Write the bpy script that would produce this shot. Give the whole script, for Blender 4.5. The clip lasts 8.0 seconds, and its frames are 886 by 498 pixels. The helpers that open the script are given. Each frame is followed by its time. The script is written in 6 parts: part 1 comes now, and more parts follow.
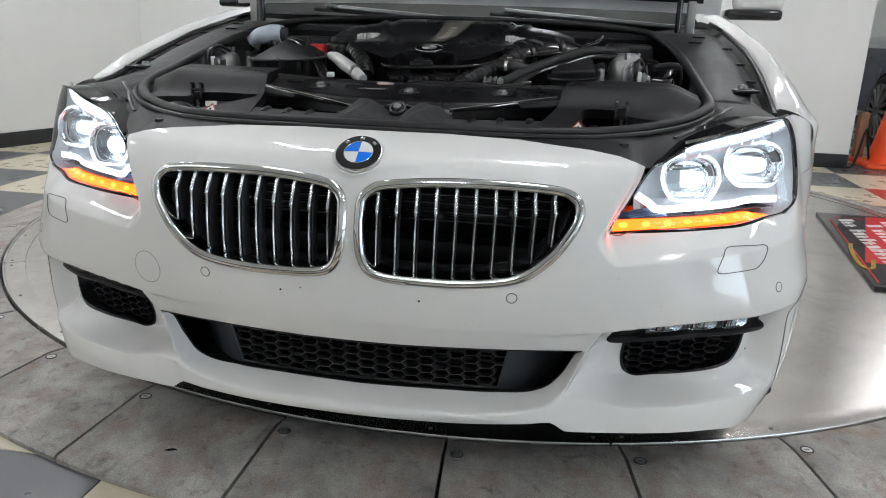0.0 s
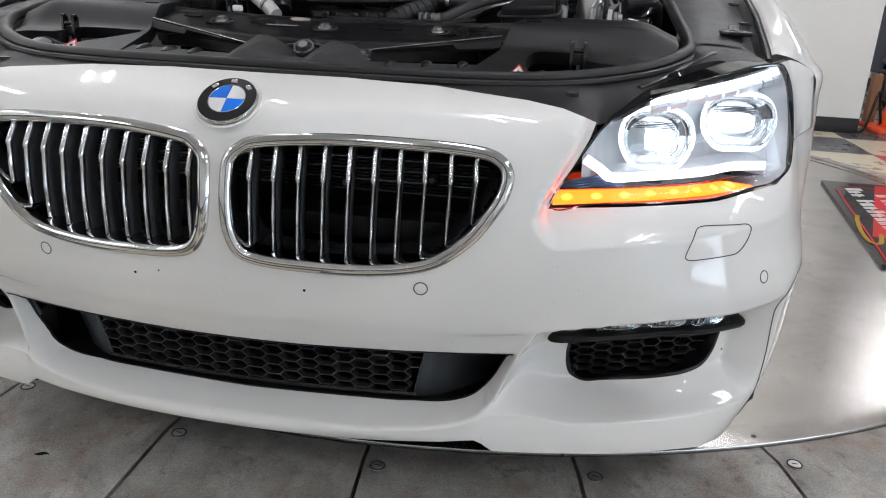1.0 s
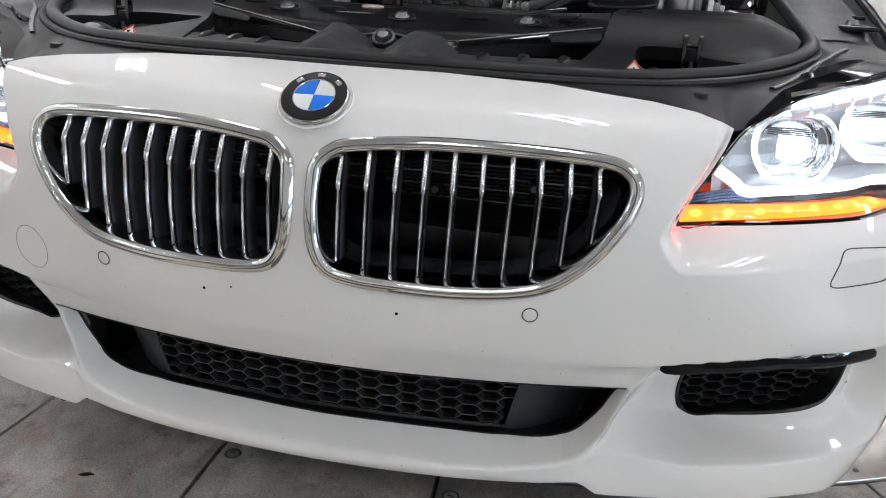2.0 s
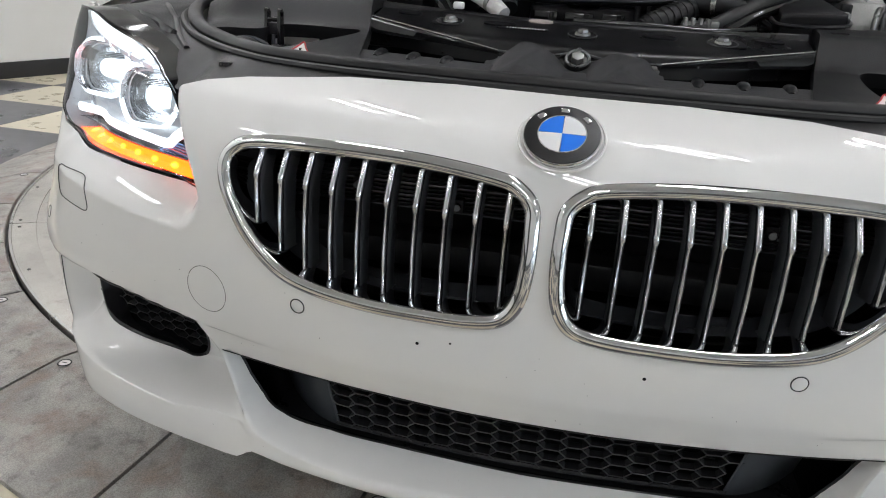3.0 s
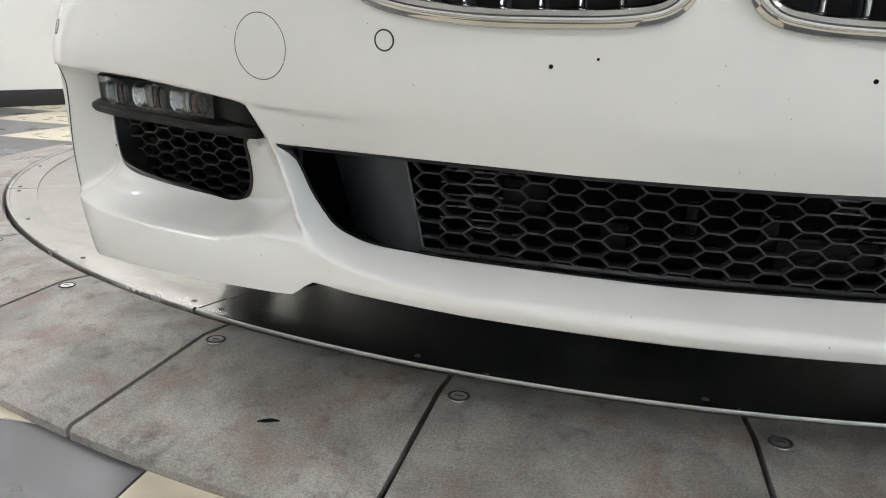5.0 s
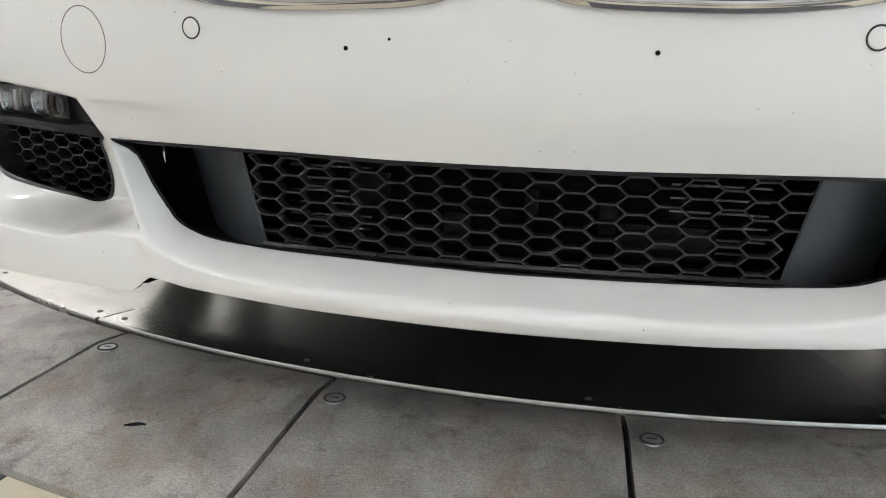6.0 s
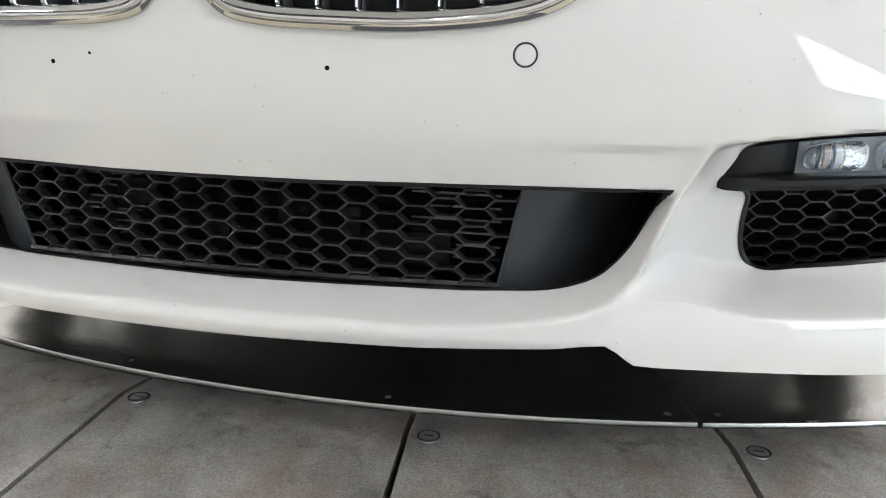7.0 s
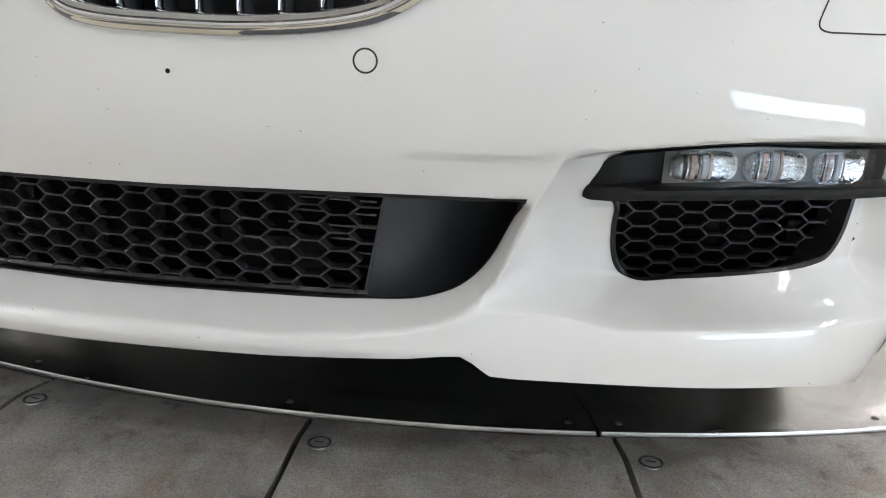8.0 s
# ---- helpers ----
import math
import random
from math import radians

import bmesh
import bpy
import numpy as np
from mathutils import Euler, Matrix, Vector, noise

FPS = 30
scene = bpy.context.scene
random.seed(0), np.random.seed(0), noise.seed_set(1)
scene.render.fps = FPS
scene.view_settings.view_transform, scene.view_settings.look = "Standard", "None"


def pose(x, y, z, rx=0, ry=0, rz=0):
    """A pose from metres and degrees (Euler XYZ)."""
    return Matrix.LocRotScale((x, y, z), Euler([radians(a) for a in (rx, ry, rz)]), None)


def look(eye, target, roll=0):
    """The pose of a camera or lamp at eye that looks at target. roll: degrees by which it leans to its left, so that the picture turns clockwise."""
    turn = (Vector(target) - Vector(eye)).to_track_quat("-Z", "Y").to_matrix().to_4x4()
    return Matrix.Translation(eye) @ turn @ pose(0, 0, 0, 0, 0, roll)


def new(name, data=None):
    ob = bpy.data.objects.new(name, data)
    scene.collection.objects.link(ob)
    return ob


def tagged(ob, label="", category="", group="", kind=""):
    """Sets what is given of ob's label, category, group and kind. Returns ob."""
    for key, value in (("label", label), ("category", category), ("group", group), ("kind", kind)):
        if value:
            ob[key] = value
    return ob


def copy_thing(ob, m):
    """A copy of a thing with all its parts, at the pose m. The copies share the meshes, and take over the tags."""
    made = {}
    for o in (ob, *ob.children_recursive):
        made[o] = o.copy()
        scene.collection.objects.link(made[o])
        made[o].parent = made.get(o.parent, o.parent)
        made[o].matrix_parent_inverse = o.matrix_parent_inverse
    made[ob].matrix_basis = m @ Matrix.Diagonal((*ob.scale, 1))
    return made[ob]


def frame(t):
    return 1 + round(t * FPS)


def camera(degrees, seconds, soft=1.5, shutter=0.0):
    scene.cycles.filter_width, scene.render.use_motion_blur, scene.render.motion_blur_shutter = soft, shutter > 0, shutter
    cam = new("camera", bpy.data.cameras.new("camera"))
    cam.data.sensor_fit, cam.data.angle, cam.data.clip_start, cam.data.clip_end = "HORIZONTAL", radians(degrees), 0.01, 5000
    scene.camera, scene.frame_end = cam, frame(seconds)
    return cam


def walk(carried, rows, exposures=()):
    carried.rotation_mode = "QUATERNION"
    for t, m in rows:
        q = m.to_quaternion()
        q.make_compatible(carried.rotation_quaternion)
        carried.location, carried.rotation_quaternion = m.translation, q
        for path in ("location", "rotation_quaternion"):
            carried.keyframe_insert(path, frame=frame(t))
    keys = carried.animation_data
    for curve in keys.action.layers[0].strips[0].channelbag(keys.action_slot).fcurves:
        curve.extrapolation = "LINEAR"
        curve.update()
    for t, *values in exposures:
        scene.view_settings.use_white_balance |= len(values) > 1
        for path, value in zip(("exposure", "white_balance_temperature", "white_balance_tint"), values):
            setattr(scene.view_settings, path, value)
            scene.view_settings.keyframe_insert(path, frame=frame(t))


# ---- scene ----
# ---- camera and its walk ----
cam = camera(61.92, 8.0, soft=1.05)
PATH = [
    (0, (0.3722, -1.2660, 0.9087), (0.1334, 0.1534, 0.4864), 1.75),
    (0.5, (0.4496, -1.0834, 0.8718), (0.2186, 0.3245, 0.4085), 2.18),
    (1, (0.4808, -0.9637, 0.8540), (0.2394, 0.4310, 0.3575), 2.45),
    (1.2, (0.4780, -0.9322, 0.8412), (0.2289, 0.4582, 0.3365), 2.64),
    (2.3, (0.2461, -0.8454, 0.8410), (-0.0216, 0.5364, 0.3226), 3.33),
    (2.5, (0.1818, -0.8346, 0.8410), (-0.0839, 0.5459, 0.3179), 3.61),
    (3, (0.0291, -0.8044, 0.8567), (-0.2276, 0.5756, 0.3279), 4.03),
    (3.5, (-0.0478, -0.7874, 0.8642), (-0.2896, 0.5996, 0.3468), 4.42),
    (4, (-0.0689, -0.7865, 0.8564), (-0.3087, 0.6145, 0.3770), 4.27),
    (4.2, (-0.0760, -0.7830, 0.7966), (-0.3229, 0.6243, 0.3400), 4.03),
    (4.3, (-0.0844, -0.7816, 0.7590), (-0.3297, 0.6279, 0.3082), 4.00),
    (4.4, (-0.0937, -0.7701, 0.6915), (-0.3433, 0.6418, 0.2508), 3.66),
    (4.5, (-0.0972, -0.7649, 0.6335), (-0.3497, 0.6508, 0.2066), 3.42),
    (4.7, (-0.1026, -0.7466, 0.5140), (-0.3621, 0.6722, 0.1021), 3.08),
    (5.8, (0.0300, -0.6805, 0.4192), (-0.2712, 0.7484, 0.0764), 1.92),
    (6, (0.0881, -0.6784, 0.4227), (-0.2112, 0.7517, 0.0830), 1.55),
    (6.5, (0.2279, -0.6636, 0.4297), (-0.0641, 0.7687, 0.0932), 1.65),
    (7, (0.3483, -0.6547, 0.4403), (0.0687, 0.7798, 0.1030), 1.79),
    (7.5, (0.4262, -0.6414, 0.4416), (0.1608, 0.7968, 0.1084), 2.07),
    (8, (0.4709, -0.6185, 0.4510), (0.2005, 0.8173, 0.1112), 2.60),
]
walk(cam, [(t, look(eye, target, roll)) for t, eye, target, roll in PATH], [(0, 0.24, 6300, 9), (1, 0.34, 6350, 12), (2.5, 0.38, 6400, 12), (3.5, 0.35, 6450, 9), (4.0, 0.35, 6480, 9), (4.5, 0.37, 6470, 9), (4.7, 0.65, 6480, 9), (6, 0.98, 6510, 10), (7, 1.0, 6490, 10), (8, 0.8, 6460, 11)])

# ---- light ----
world = bpy.data.worlds.new("world")
scene.world = world
world.use_nodes = True
wn = world.node_tree.nodes
sky = wn.new("ShaderNodeTexSky")
sky.sky_type, sky.sun_disc, sky.sun_elevation, sky.sun_rotation = "NISHITA", False, radians(45), radians(150)
wn["Background"].inputs["Strength"].default_value = 0.15
world.node_tree.links.new(sky.outputs[0], wn["Background"].inputs["Color"])

FLOOR = -0.07
DAY = 20


# ---- materials ----
def setin(node, **kw):
    for k, v in kw.items():
        name = k.replace("_", " ")
        node.inputs[name].default_value = (*v, 1) if isinstance(v, tuple) and len(v) == 3 else v


def material(name, colour, rough=0.5, metal=0.0, coat=0.0, vary=0.08, scale=30.0, bump=0.0, bump_scale=200.0, emit=0.0, emit_colour=None, spec=0.5, rough_vary=0.1):
    """A principled surface with colour drift at two scales, uneven gloss and fine relief."""
    m = bpy.data.materials.new(name)
    m.use_nodes = True
    nt = m.node_tree
    b = nt.nodes["Principled BSDF"]
    setin(b, Base_Color=colour, Roughness=rough, Metallic=metal, Coat_Weight=coat, Coat_Roughness=0.015, Specular_IOR_Level=spec)
    geo = nt.nodes.new("ShaderNodeTexCoord")
    if vary or rough_vary:
        n1 = nt.nodes.new("ShaderNodeTexNoise")
        setin(n1, Scale=scale, Detail=6.0, Roughness=0.6)
        n2 = nt.nodes.new("ShaderNodeTexNoise")
        setin(n2, Scale=scale * 0.12, Detail=3.0)
        nt.links.new(geo.outputs["Object"], n1.inputs["Vector"])
        nt.links.new(geo.outputs["Object"], n2.inputs["Vector"])
        add = nt.nodes.new("ShaderNodeMath")
        nt.links.new(n1.outputs[0], add.inputs[0])
        nt.links.new(n2.outputs[0], add.inputs[1])
        if vary:
            r = nt.nodes.new("ShaderNodeMapRange")
            setin(r, From_Min=0.6, From_Max=1.4, To_Min=1 - vary, To_Max=1 + vary)
            nt.links.new(add.outputs[0], r.inputs["Value"])
            mix = nt.nodes.new("ShaderNodeVectorMath")
            mix.operation = "SCALE"
            mix.inputs[0].default_value = colour
            nt.links.new(r.outputs[0], mix.inputs["Scale"])
            nt.links.new(mix.outputs[0], b.inputs["Base Color"])
        if rough_vary:
            r2 = nt.nodes.new("ShaderNodeMapRange")
            setin(r2, From_Min=0.6, From_Max=1.4, To_Min=max(0, rough * (1 - rough_vary * 2)), To_Max=min(1, rough * (1 + rough_vary * 2)))
            nt.links.new(add.outputs[0], r2.inputs["Value"])
            nt.links.new(r2.outputs[0], b.inputs["Roughness"])
    if bump:
        n3 = nt.nodes.new("ShaderNodeTexNoise")
        setin(n3, Scale=bump_scale, Detail=4.0)
        nt.links.new(geo.outputs["Object"], n3.inputs["Vector"])
        bp = nt.nodes.new("ShaderNodeBump")
        setin(bp, Strength=bump, Distance=0.002)
        nt.links.new(n3.outputs[0], bp.inputs["Height"])
        nt.links.new(bp.outputs[0], b.inputs["Normal"])
    if emit:
        setin(b, Emission_Color=emit_colour or colour, Emission_Strength=emit)
    return m


PAINT = material("white_paint", (0.79, 0.785, 0.77), 0.6, coat=1.0, vary=0.012, scale=8, spec=0.1)
CHROME = material("chrome", (0.62, 0.62, 0.62), 0.05, metal=1.0, vary=0.03, scale=60)
SATIN = material("satin_metal", (0.17, 0.175, 0.185), 0.3, metal=0.8, vary=0.05)
MESHGREY = material("grille_plastic", (0.030, 0.030, 0.032), 0.40, vary=0.15, bump=0.2, bump_scale=700)
BLACK = material("black_plastic", (0.008, 0.008, 0.009), 0.28, spec=0.3, bump=0.15, bump_scale=700, vary=0.2, rough_vary=0.02)
SOFTBLACK = material("matt_black_plastic", (0.012, 0.012, 0.013), 0.44, spec=0.17, bump=0.2, bump_scale=900, vary=0.2)
GLOSSBLACK = material("gloss_black", (0.008, 0.008, 0.009), 0.10, vary=0.1)
DULLSCREW = material("dull_screw", (0.10, 0.095, 0.09), 0.5, metal=0.5, vary=0.2)
FOAM = material("soft_black_foam", (0.032, 0.032, 0.034), 0.6, spec=0.25, vary=0.25, scale=40, bump=0.4, bump_scale=300)
RUBBER = material("rubber", (0.013, 0.013, 0.014), 0.5, spec=0.3, vary=0.2)
CHEEK = material("dark_grey_panel", (0.045, 0.050, 0.058), 0.42, vary=0.2, scale=12, bump=0.15, bump_scale=900)
GREYPLASTIC = material("grey_plastic", (0.065, 0.071, 0.082), 0.24, vary=0.12)
# near-black for dull parts, and for shade painted into openings
DARK = material("dull_black_and_shade", (0.005, 0.005, 0.006), 0.8, vary=0.2, spec=0.1)
ALLOY = material("cast_alloy", (0.27, 0.27, 0.265), 0.4, metal=0.9, vary=0.15, bump=0.3, bump_scale=300)
BLUE = material("blue_enamel", (0.0, 0.15, 0.70), 0.4, coat=0.5, vary=0.02, spec=0.2)
WHITE = material("white_enamel", (0.75, 0.76, 0.76), 0.25, coat=1.0, vary=0.02)
PLASTER = material("wall_paint", (0.80, 0.805, 0.785), 0.7, vary=0.03, scale=3, bump=0.02, bump_scale=150)
SKIRT = material("skirting_black", (0.015, 0.0155, 0.018), 0.5, vary=0.2)
BRIGHT = material("bright_steel", (0.5, 0.49, 0.47), 0.25, metal=0.9, vary=0.1)
TILE_DARK = material("tile_dark", (0.08, 0.08, 0.09), 0.3, vary=0.12, scale=10)
TILE_CREAM = material("tile_cream", (0.62, 0.56, 0.43), 0.3, vary=0.1, scale=10)
CEIL = material("ceiling_board", (0.7, 0.7, 0.69), 0.8, vary=0.03, scale=4)
TILE_RED = material("tile_red", (0.45, 0.03, 0.03), 0.3, vary=0.1, scale=10)
ORANGE = material("cone_orange", (0.9, 0.10, 0.02), 0.45, vary=0.06)
LAMPGLOW = material("headlamp_glow", (0.9, 0.95, 1.0), 0.3, emit=1.35, emit_colour=(0.88, 0.95, 1.0), vary=0, rough_vary=0)
AMBER = material("amber_glow", (1.0, 0.35, 0.02), 0.3, emit=7.0, emit_colour=(1.0, 0.050, 0.0006), vary=0, rough_vary=0)
TUBE = material("tube_light", (0.95, 0.95, 0.95), 0.5, emit=45.0, emit_colour=(0.99, 0.985, 1.0), vary=0, rough_vary=0)


def blotched(name, tones, rough, metal, scales, grain, bump, stretch=(1, 1, 1), gloss=0.5, even=0.25, speck=0.18):
    """A worn surface: broad stains, smaller blotches, specks and grain between four tones."""
    m = bpy.data.materials.new(name)
    m.use_nodes = True
    nt = m.node_tree
    L = nt.links.new
    b = nt.nodes["Principled BSDF"]
    setin(b, Roughness=rough, Metallic=metal, Specular_IOR_Level=gloss)
    tc, mp, inf = nt.nodes.new("ShaderNodeTexCoord"), nt.nodes.new("ShaderNodeMapping"), nt.nodes.new("ShaderNodeObjectInfo")
    mp.inputs["Scale"].default_value = stretch
    L(tc.outputs["Object"], mp.inputs["Vector"])
    shift = nt.nodes.new("ShaderNodeVectorMath")
    shift.operation = "SCALE"
    shift.inputs[0].default_value = (3.0, 5.0, 7.0)
    L(inf.outputs["Random"], shift.inputs["Scale"])
    L(shift.outputs[0], mp.inputs["Location"])
    col = None
    for i, (sc, lo, hi, amount) in enumerate(scales):
        n = nt.nodes.new("ShaderNodeTexNoise")
        setin(n, Scale=sc, Detail=8.0, Roughness=0.62, Distortion=0.4)
        L(mp.outputs[0], n.inputs["Vector"])
        r = nt.nodes.new("ShaderNodeMapRange")
        setin(r, From_Min=lo, From_Max=hi, To_Min=0.0, To_Max=amount)
        L(n.outputs[0], r.inputs["Value"])
        mx = nt.nodes.new("ShaderNodeMix")
        mx.data_type = "RGBA"
        L(r.outputs[0], mx.inputs["Factor"])
        if col is None:
            mx.inputs["A"].default_value = (*tones[0], 1)
        else:
            L(col, mx.inputs["A"])
        mx.inputs["B"].default_value = (*tones[i + 1], 1)
        col = mx.outputs["Result"]
    g = nt.nodes.new("ShaderNodeTexNoise")
    setin(g, Scale=grain, Detail=5.0, Roughness=0.7)
    L(mp.outputs[0], g.inputs["Vector"])
    r = nt.nodes.new("ShaderNodeMapRange")
    setin(r, From_Min=0.3, From_Max=0.7, To_Min=1 - speck, To_Max=1 + speck)
    L(g.outputs[0], r.inputs["Value"])
    vm = nt.nodes.new("ShaderNodeVectorMath")
    vm.operation = "SCALE"
    L(col, vm.inputs[0])
    L(r.outputs[0], vm.inputs["Scale"])
    L(vm.outputs[0], b.inputs["Base Color"])
    r2 = nt.nodes.new("ShaderNodeMapRange")
    setin(r2, From_Min=0.3, From_Max=0.7, To_Min=rough * (1 - even), To_Max=min(1.0, rough * (1 + even)))
    L(n.outputs[0], r2.inputs["Value"])
    L(r2.outputs[0], b.inputs["Roughness"])
    bp = nt.nodes.new("ShaderNodeBump")
    setin(bp, Strength=bump, Distance=0.0015)
    L(g.outputs[0], bp.inputs["Height"])
    L(bp.outputs[0], b.inputs["Normal"])
    return m


SCREW = material("screw_steel", (0.62, 0.61, 0.59), 0.34, metal=0.7, vary=0.2, scale=80)
CONCRETE = blotched("plate_concrete", ((0.24, 0.225, 0.21), (0.42, 0.40, 0.37), (0.25, 0.17, 0.13), (0.09, 0.082, 0.078)), 0.50, 0.0,
                    ((7.0, 0.38, 0.64, 1.0), (10.0, 0.48, 0.68, 0.7), (22.0, 0.56, 0.72, 0.75)), 330, 1.0, speck=0.42)
STEEL = blotched("table_steel", ((0.60, 0.575, 0.54), (0.47, 0.45, 0.42), (0.31, 0.29, 0.265), (0.18, 0.165, 0.15)), 0.25, 0.9,
                 ((2.0, 0.35, 0.65, 1.0), (7.0, 0.48, 0.72, 0.5), (32.0, 0.58, 0.74, 0.45)), 500, 0.03, even=0.06)


# ---- building helpers ----
def mesh_of(verts, faces, normals=None, smooth=True):
    me = bpy.data.meshes.new("m")
    me.from_pydata([tuple(v) for v in verts], [], [tuple(f) for f in faces])
    me.update()
    if smooth:
        me.shade_smooth()
    if normals is not None:
        me.normals_split_custom_set_from_vertices([tuple(n) for n in normals])
    return me


def part(name, me, mat, parent=None, label="", angle=None):
    """One mesh object under a thing or a part, from a mesh or a bmesh."""
    if isinstance(me, bmesh.types.BMesh):
        bm, me = me, bpy.data.meshes.new(name)
        bmesh.ops.recalc_face_normals(bm, faces=bm.faces)
        bm.to_mesh(me)
        bm.free()
        if angle != 0:
            me.shade_smooth()
            me.set_sharp_from_angle(angle=radians(angle or 35))
    me.name = name
    ob = new(name, me)
    if mat:
        me.materials.append(mat)
    if parent:
        ob.parent = parent
    if label:
        ob["label"] = label
    return ob


def thing(name, label, category, group="", kind="", at=(0, 0, 0)):
    ob = new(name)
    ob.location = at
    return tagged(ob, label, category, group, kind)


def box_bm(x0, x1, y0, y1, z0, z1, bevel=0.0, seg=2, bm=None):
    b2 = bmesh.new()
    bmesh.ops.create_cube(b2, size=1, matrix=Matrix.Translation(((x0 + x1) / 2, (y0 + y1) / 2, (z0 + z1) / 2)) @ Matrix.Diagonal((x1 - x0, y1 - y0, z1 - z0, 1)))
    if bevel:
        bmesh.ops.bevel(b2, geom=b2.edges[:], offset=bevel, segments=seg, affect="EDGES", profile=0.5)
    if bm is None:
        return b2
    tmp = bpy.data.meshes.new("t")
    b2.to_mesh(tmp)
    bm.from_mesh(tmp)
    bpy.data.meshes.remove(tmp)
    b2.free()
    return bm


def cyl_bm(p, q, r0, r1=None, seg=20, bm=None, bevel=0.0):
    p, q = Vector(p), Vector(q)
    d = q - p
    b2 = bmesh.new()
    m = Matrix.Translation((p + q) / 2) @ d.to_track_quat("Z", "Y").to_matrix().to_4x4()
    bmesh.ops.create_cone(b2, cap_ends=True, segments=seg, radius1=r0, radius2=r0 if r1 is None else r1, depth=d.length, matrix=m)
    if bevel:
        rim = [e for e in b2.edges if len(e.link_faces) == 2 and any(len(f.verts) > 4 for f in e.link_faces)]
        bmesh.ops.bevel(b2, geom=rim, offset=bevel, segments=2, affect="EDGES", profile=0.5)
    if bm is None:
        return b2
    tmp = bpy.data.meshes.new("t")
    b2.to_mesh(tmp)
    bm.from_mesh(tmp)
    bpy.data.meshes.remove(tmp)
    b2.free()
    return bm


def spline(pts, n, closed=False):
    """Catmull-Rom through pts, n samples in all."""
    P = np.array(pts, float)
    k = len(P)
    seg = k if closed else k - 1
    out = []
    for i in range(n):
        u = seg * i / (n if closed else n - 1)
        j = min(int(u), seg - 1)
        t = u - j
        if closed:
            a, b, c, d = P[(j - 1) % k], P[j % k], P[(j + 1) % k], P[(j + 2) % k]
        else:
            b, c = P[j], P[j + 1]
            a = P[j - 1] if j > 0 else 2 * b - c
            d = P[j + 2] if j + 2 < k else 2 * c - b
        out.append(0.5 * (2 * b + (c - a) * t + (2 * a - 5 * b + 4 * c - d) * t * t + (3 * b - a - 3 * c + d) * t ** 3))
    return np.array(out)


def tube_bm(pts, r, n=40, seg=10, closed=False, bm=None, flat=1.0):
    """A round tube along a spline; r may be a list that tapers along it."""
    C = [Vector(p) for p in spline(pts, n, closed)]
    bm = bm or bmesh.new()
    rings = []
    for i, c in enumerate(C):
        a = C[(i - 1) % n] if closed or i else C[i]
        b = C[(i + 1) % n] if closed or i < n - 1 else C[i]
        t = (b - a).normalized()
        up = Vector((0, 0, 1)) if abs(t.z) < 0.9 else Vector((1, 0, 0))
        s = t.cross(up).normalized()
        w = s.cross(t)
        rr = r if isinstance(r, (int, float)) else float(np.interp(i / (n - 1), np.linspace(0, 1, len(r)), r))
        rings.append([bm.verts.new(c + s * rr * math.cos(2 * math.pi * k / seg) + w * rr * flat * math.sin(2 * math.pi * k / seg)) for k in range(seg)])
    for i in range(n if closed else n - 1):
        A, B = rings[i], rings[(i + 1) % n]
        for k in range(seg):
            bm.faces.new((A[k], A[(k + 1) % seg], B[(k + 1) % seg], B[k]))
    if not closed:
        bm.faces.new(rings[0][::-1])
        bm.faces.new(rings[-1])
    return bm


def curve1(xs, ys):
    """A smooth monotone interpolant through the pairs."""
    xs, ys = np.array(xs, float), np.array(ys, float)
    h, d = np.diff(xs), np.diff(ys) / np.diff(xs)
    m = np.concatenate([[d[0]], [0 if a * b <= 0 else 2 * a * b / (a + b) for a, b in zip(d[:-1], d[1:])], [d[-1]]])

    def f(x):
        x = min(max(x, xs[0]), xs[-1])
        i = min(max(int(np.searchsorted(xs, x)) - 1, 0), len(h) - 1)
        t = (x - xs[i]) / h[i]
        return float((2 * t ** 3 - 3 * t * t + 1) * ys[i] + (t ** 3 - 2 * t * t + t) * h[i] * m[i] + (3 * t * t - 2 * t ** 3) * ys[i + 1] + (t ** 3 - t * t) * h[i] * m[i + 1])
    return f


def step(a, b, x):
    t = min(max((x - a) / (b - a), 0.0), 1.0)
    return t * t * (3 - 2 * t)


# ---- the nose of the car: a plan line swept up a profile ----
PLAN = [(0, -0.057), (0.15, -0.051), (0.29, -0.035), (0.43, -0.006), (0.60, 0.042), (0.72, 0.097), (0.79, 0.155), (0.835, 0.21), (0.87, 0.28), (0.90, 0.37), (0.92, 0.48), (0.935, 0.60), (0.945, 0.75), (0.95, 0.95)]
_pl = spline([(-0.15, -0.051)] + PLAN, 900)
_pl = _pl[np.searchsorted(_pl[:, 0], 0.0):]
_arc = np.concatenate([[0], np.cumsum(np.hypot(*np.diff(_pl, axis=0).T))])


def plan(s):
    a = abs(s)
    x, y = np.interp(a, _arc, _pl[:, 0]), np.interp(a, _arc, _pl[:, 1])
    x2, y2 = np.interp(a + 0.01, _arc, _pl[:, 0]), np.interp(a + 0.01, _arc, _pl[:, 1])
    x1, y1 = (np.interp(a - 0.01, _arc, _pl[:, 0]), np.interp(a - 0.01, _arc, _pl[:, 1])) if a > 0.01 else (x - 0.01, y)
    tx, ty = x2 - x1, y2 - y1
    k = math.hypot(tx, ty)
    nx, ny = ty / k, -tx / k
    sg = 1 if s >= 0 else -1
    return x * sg, y, nx * sg, ny


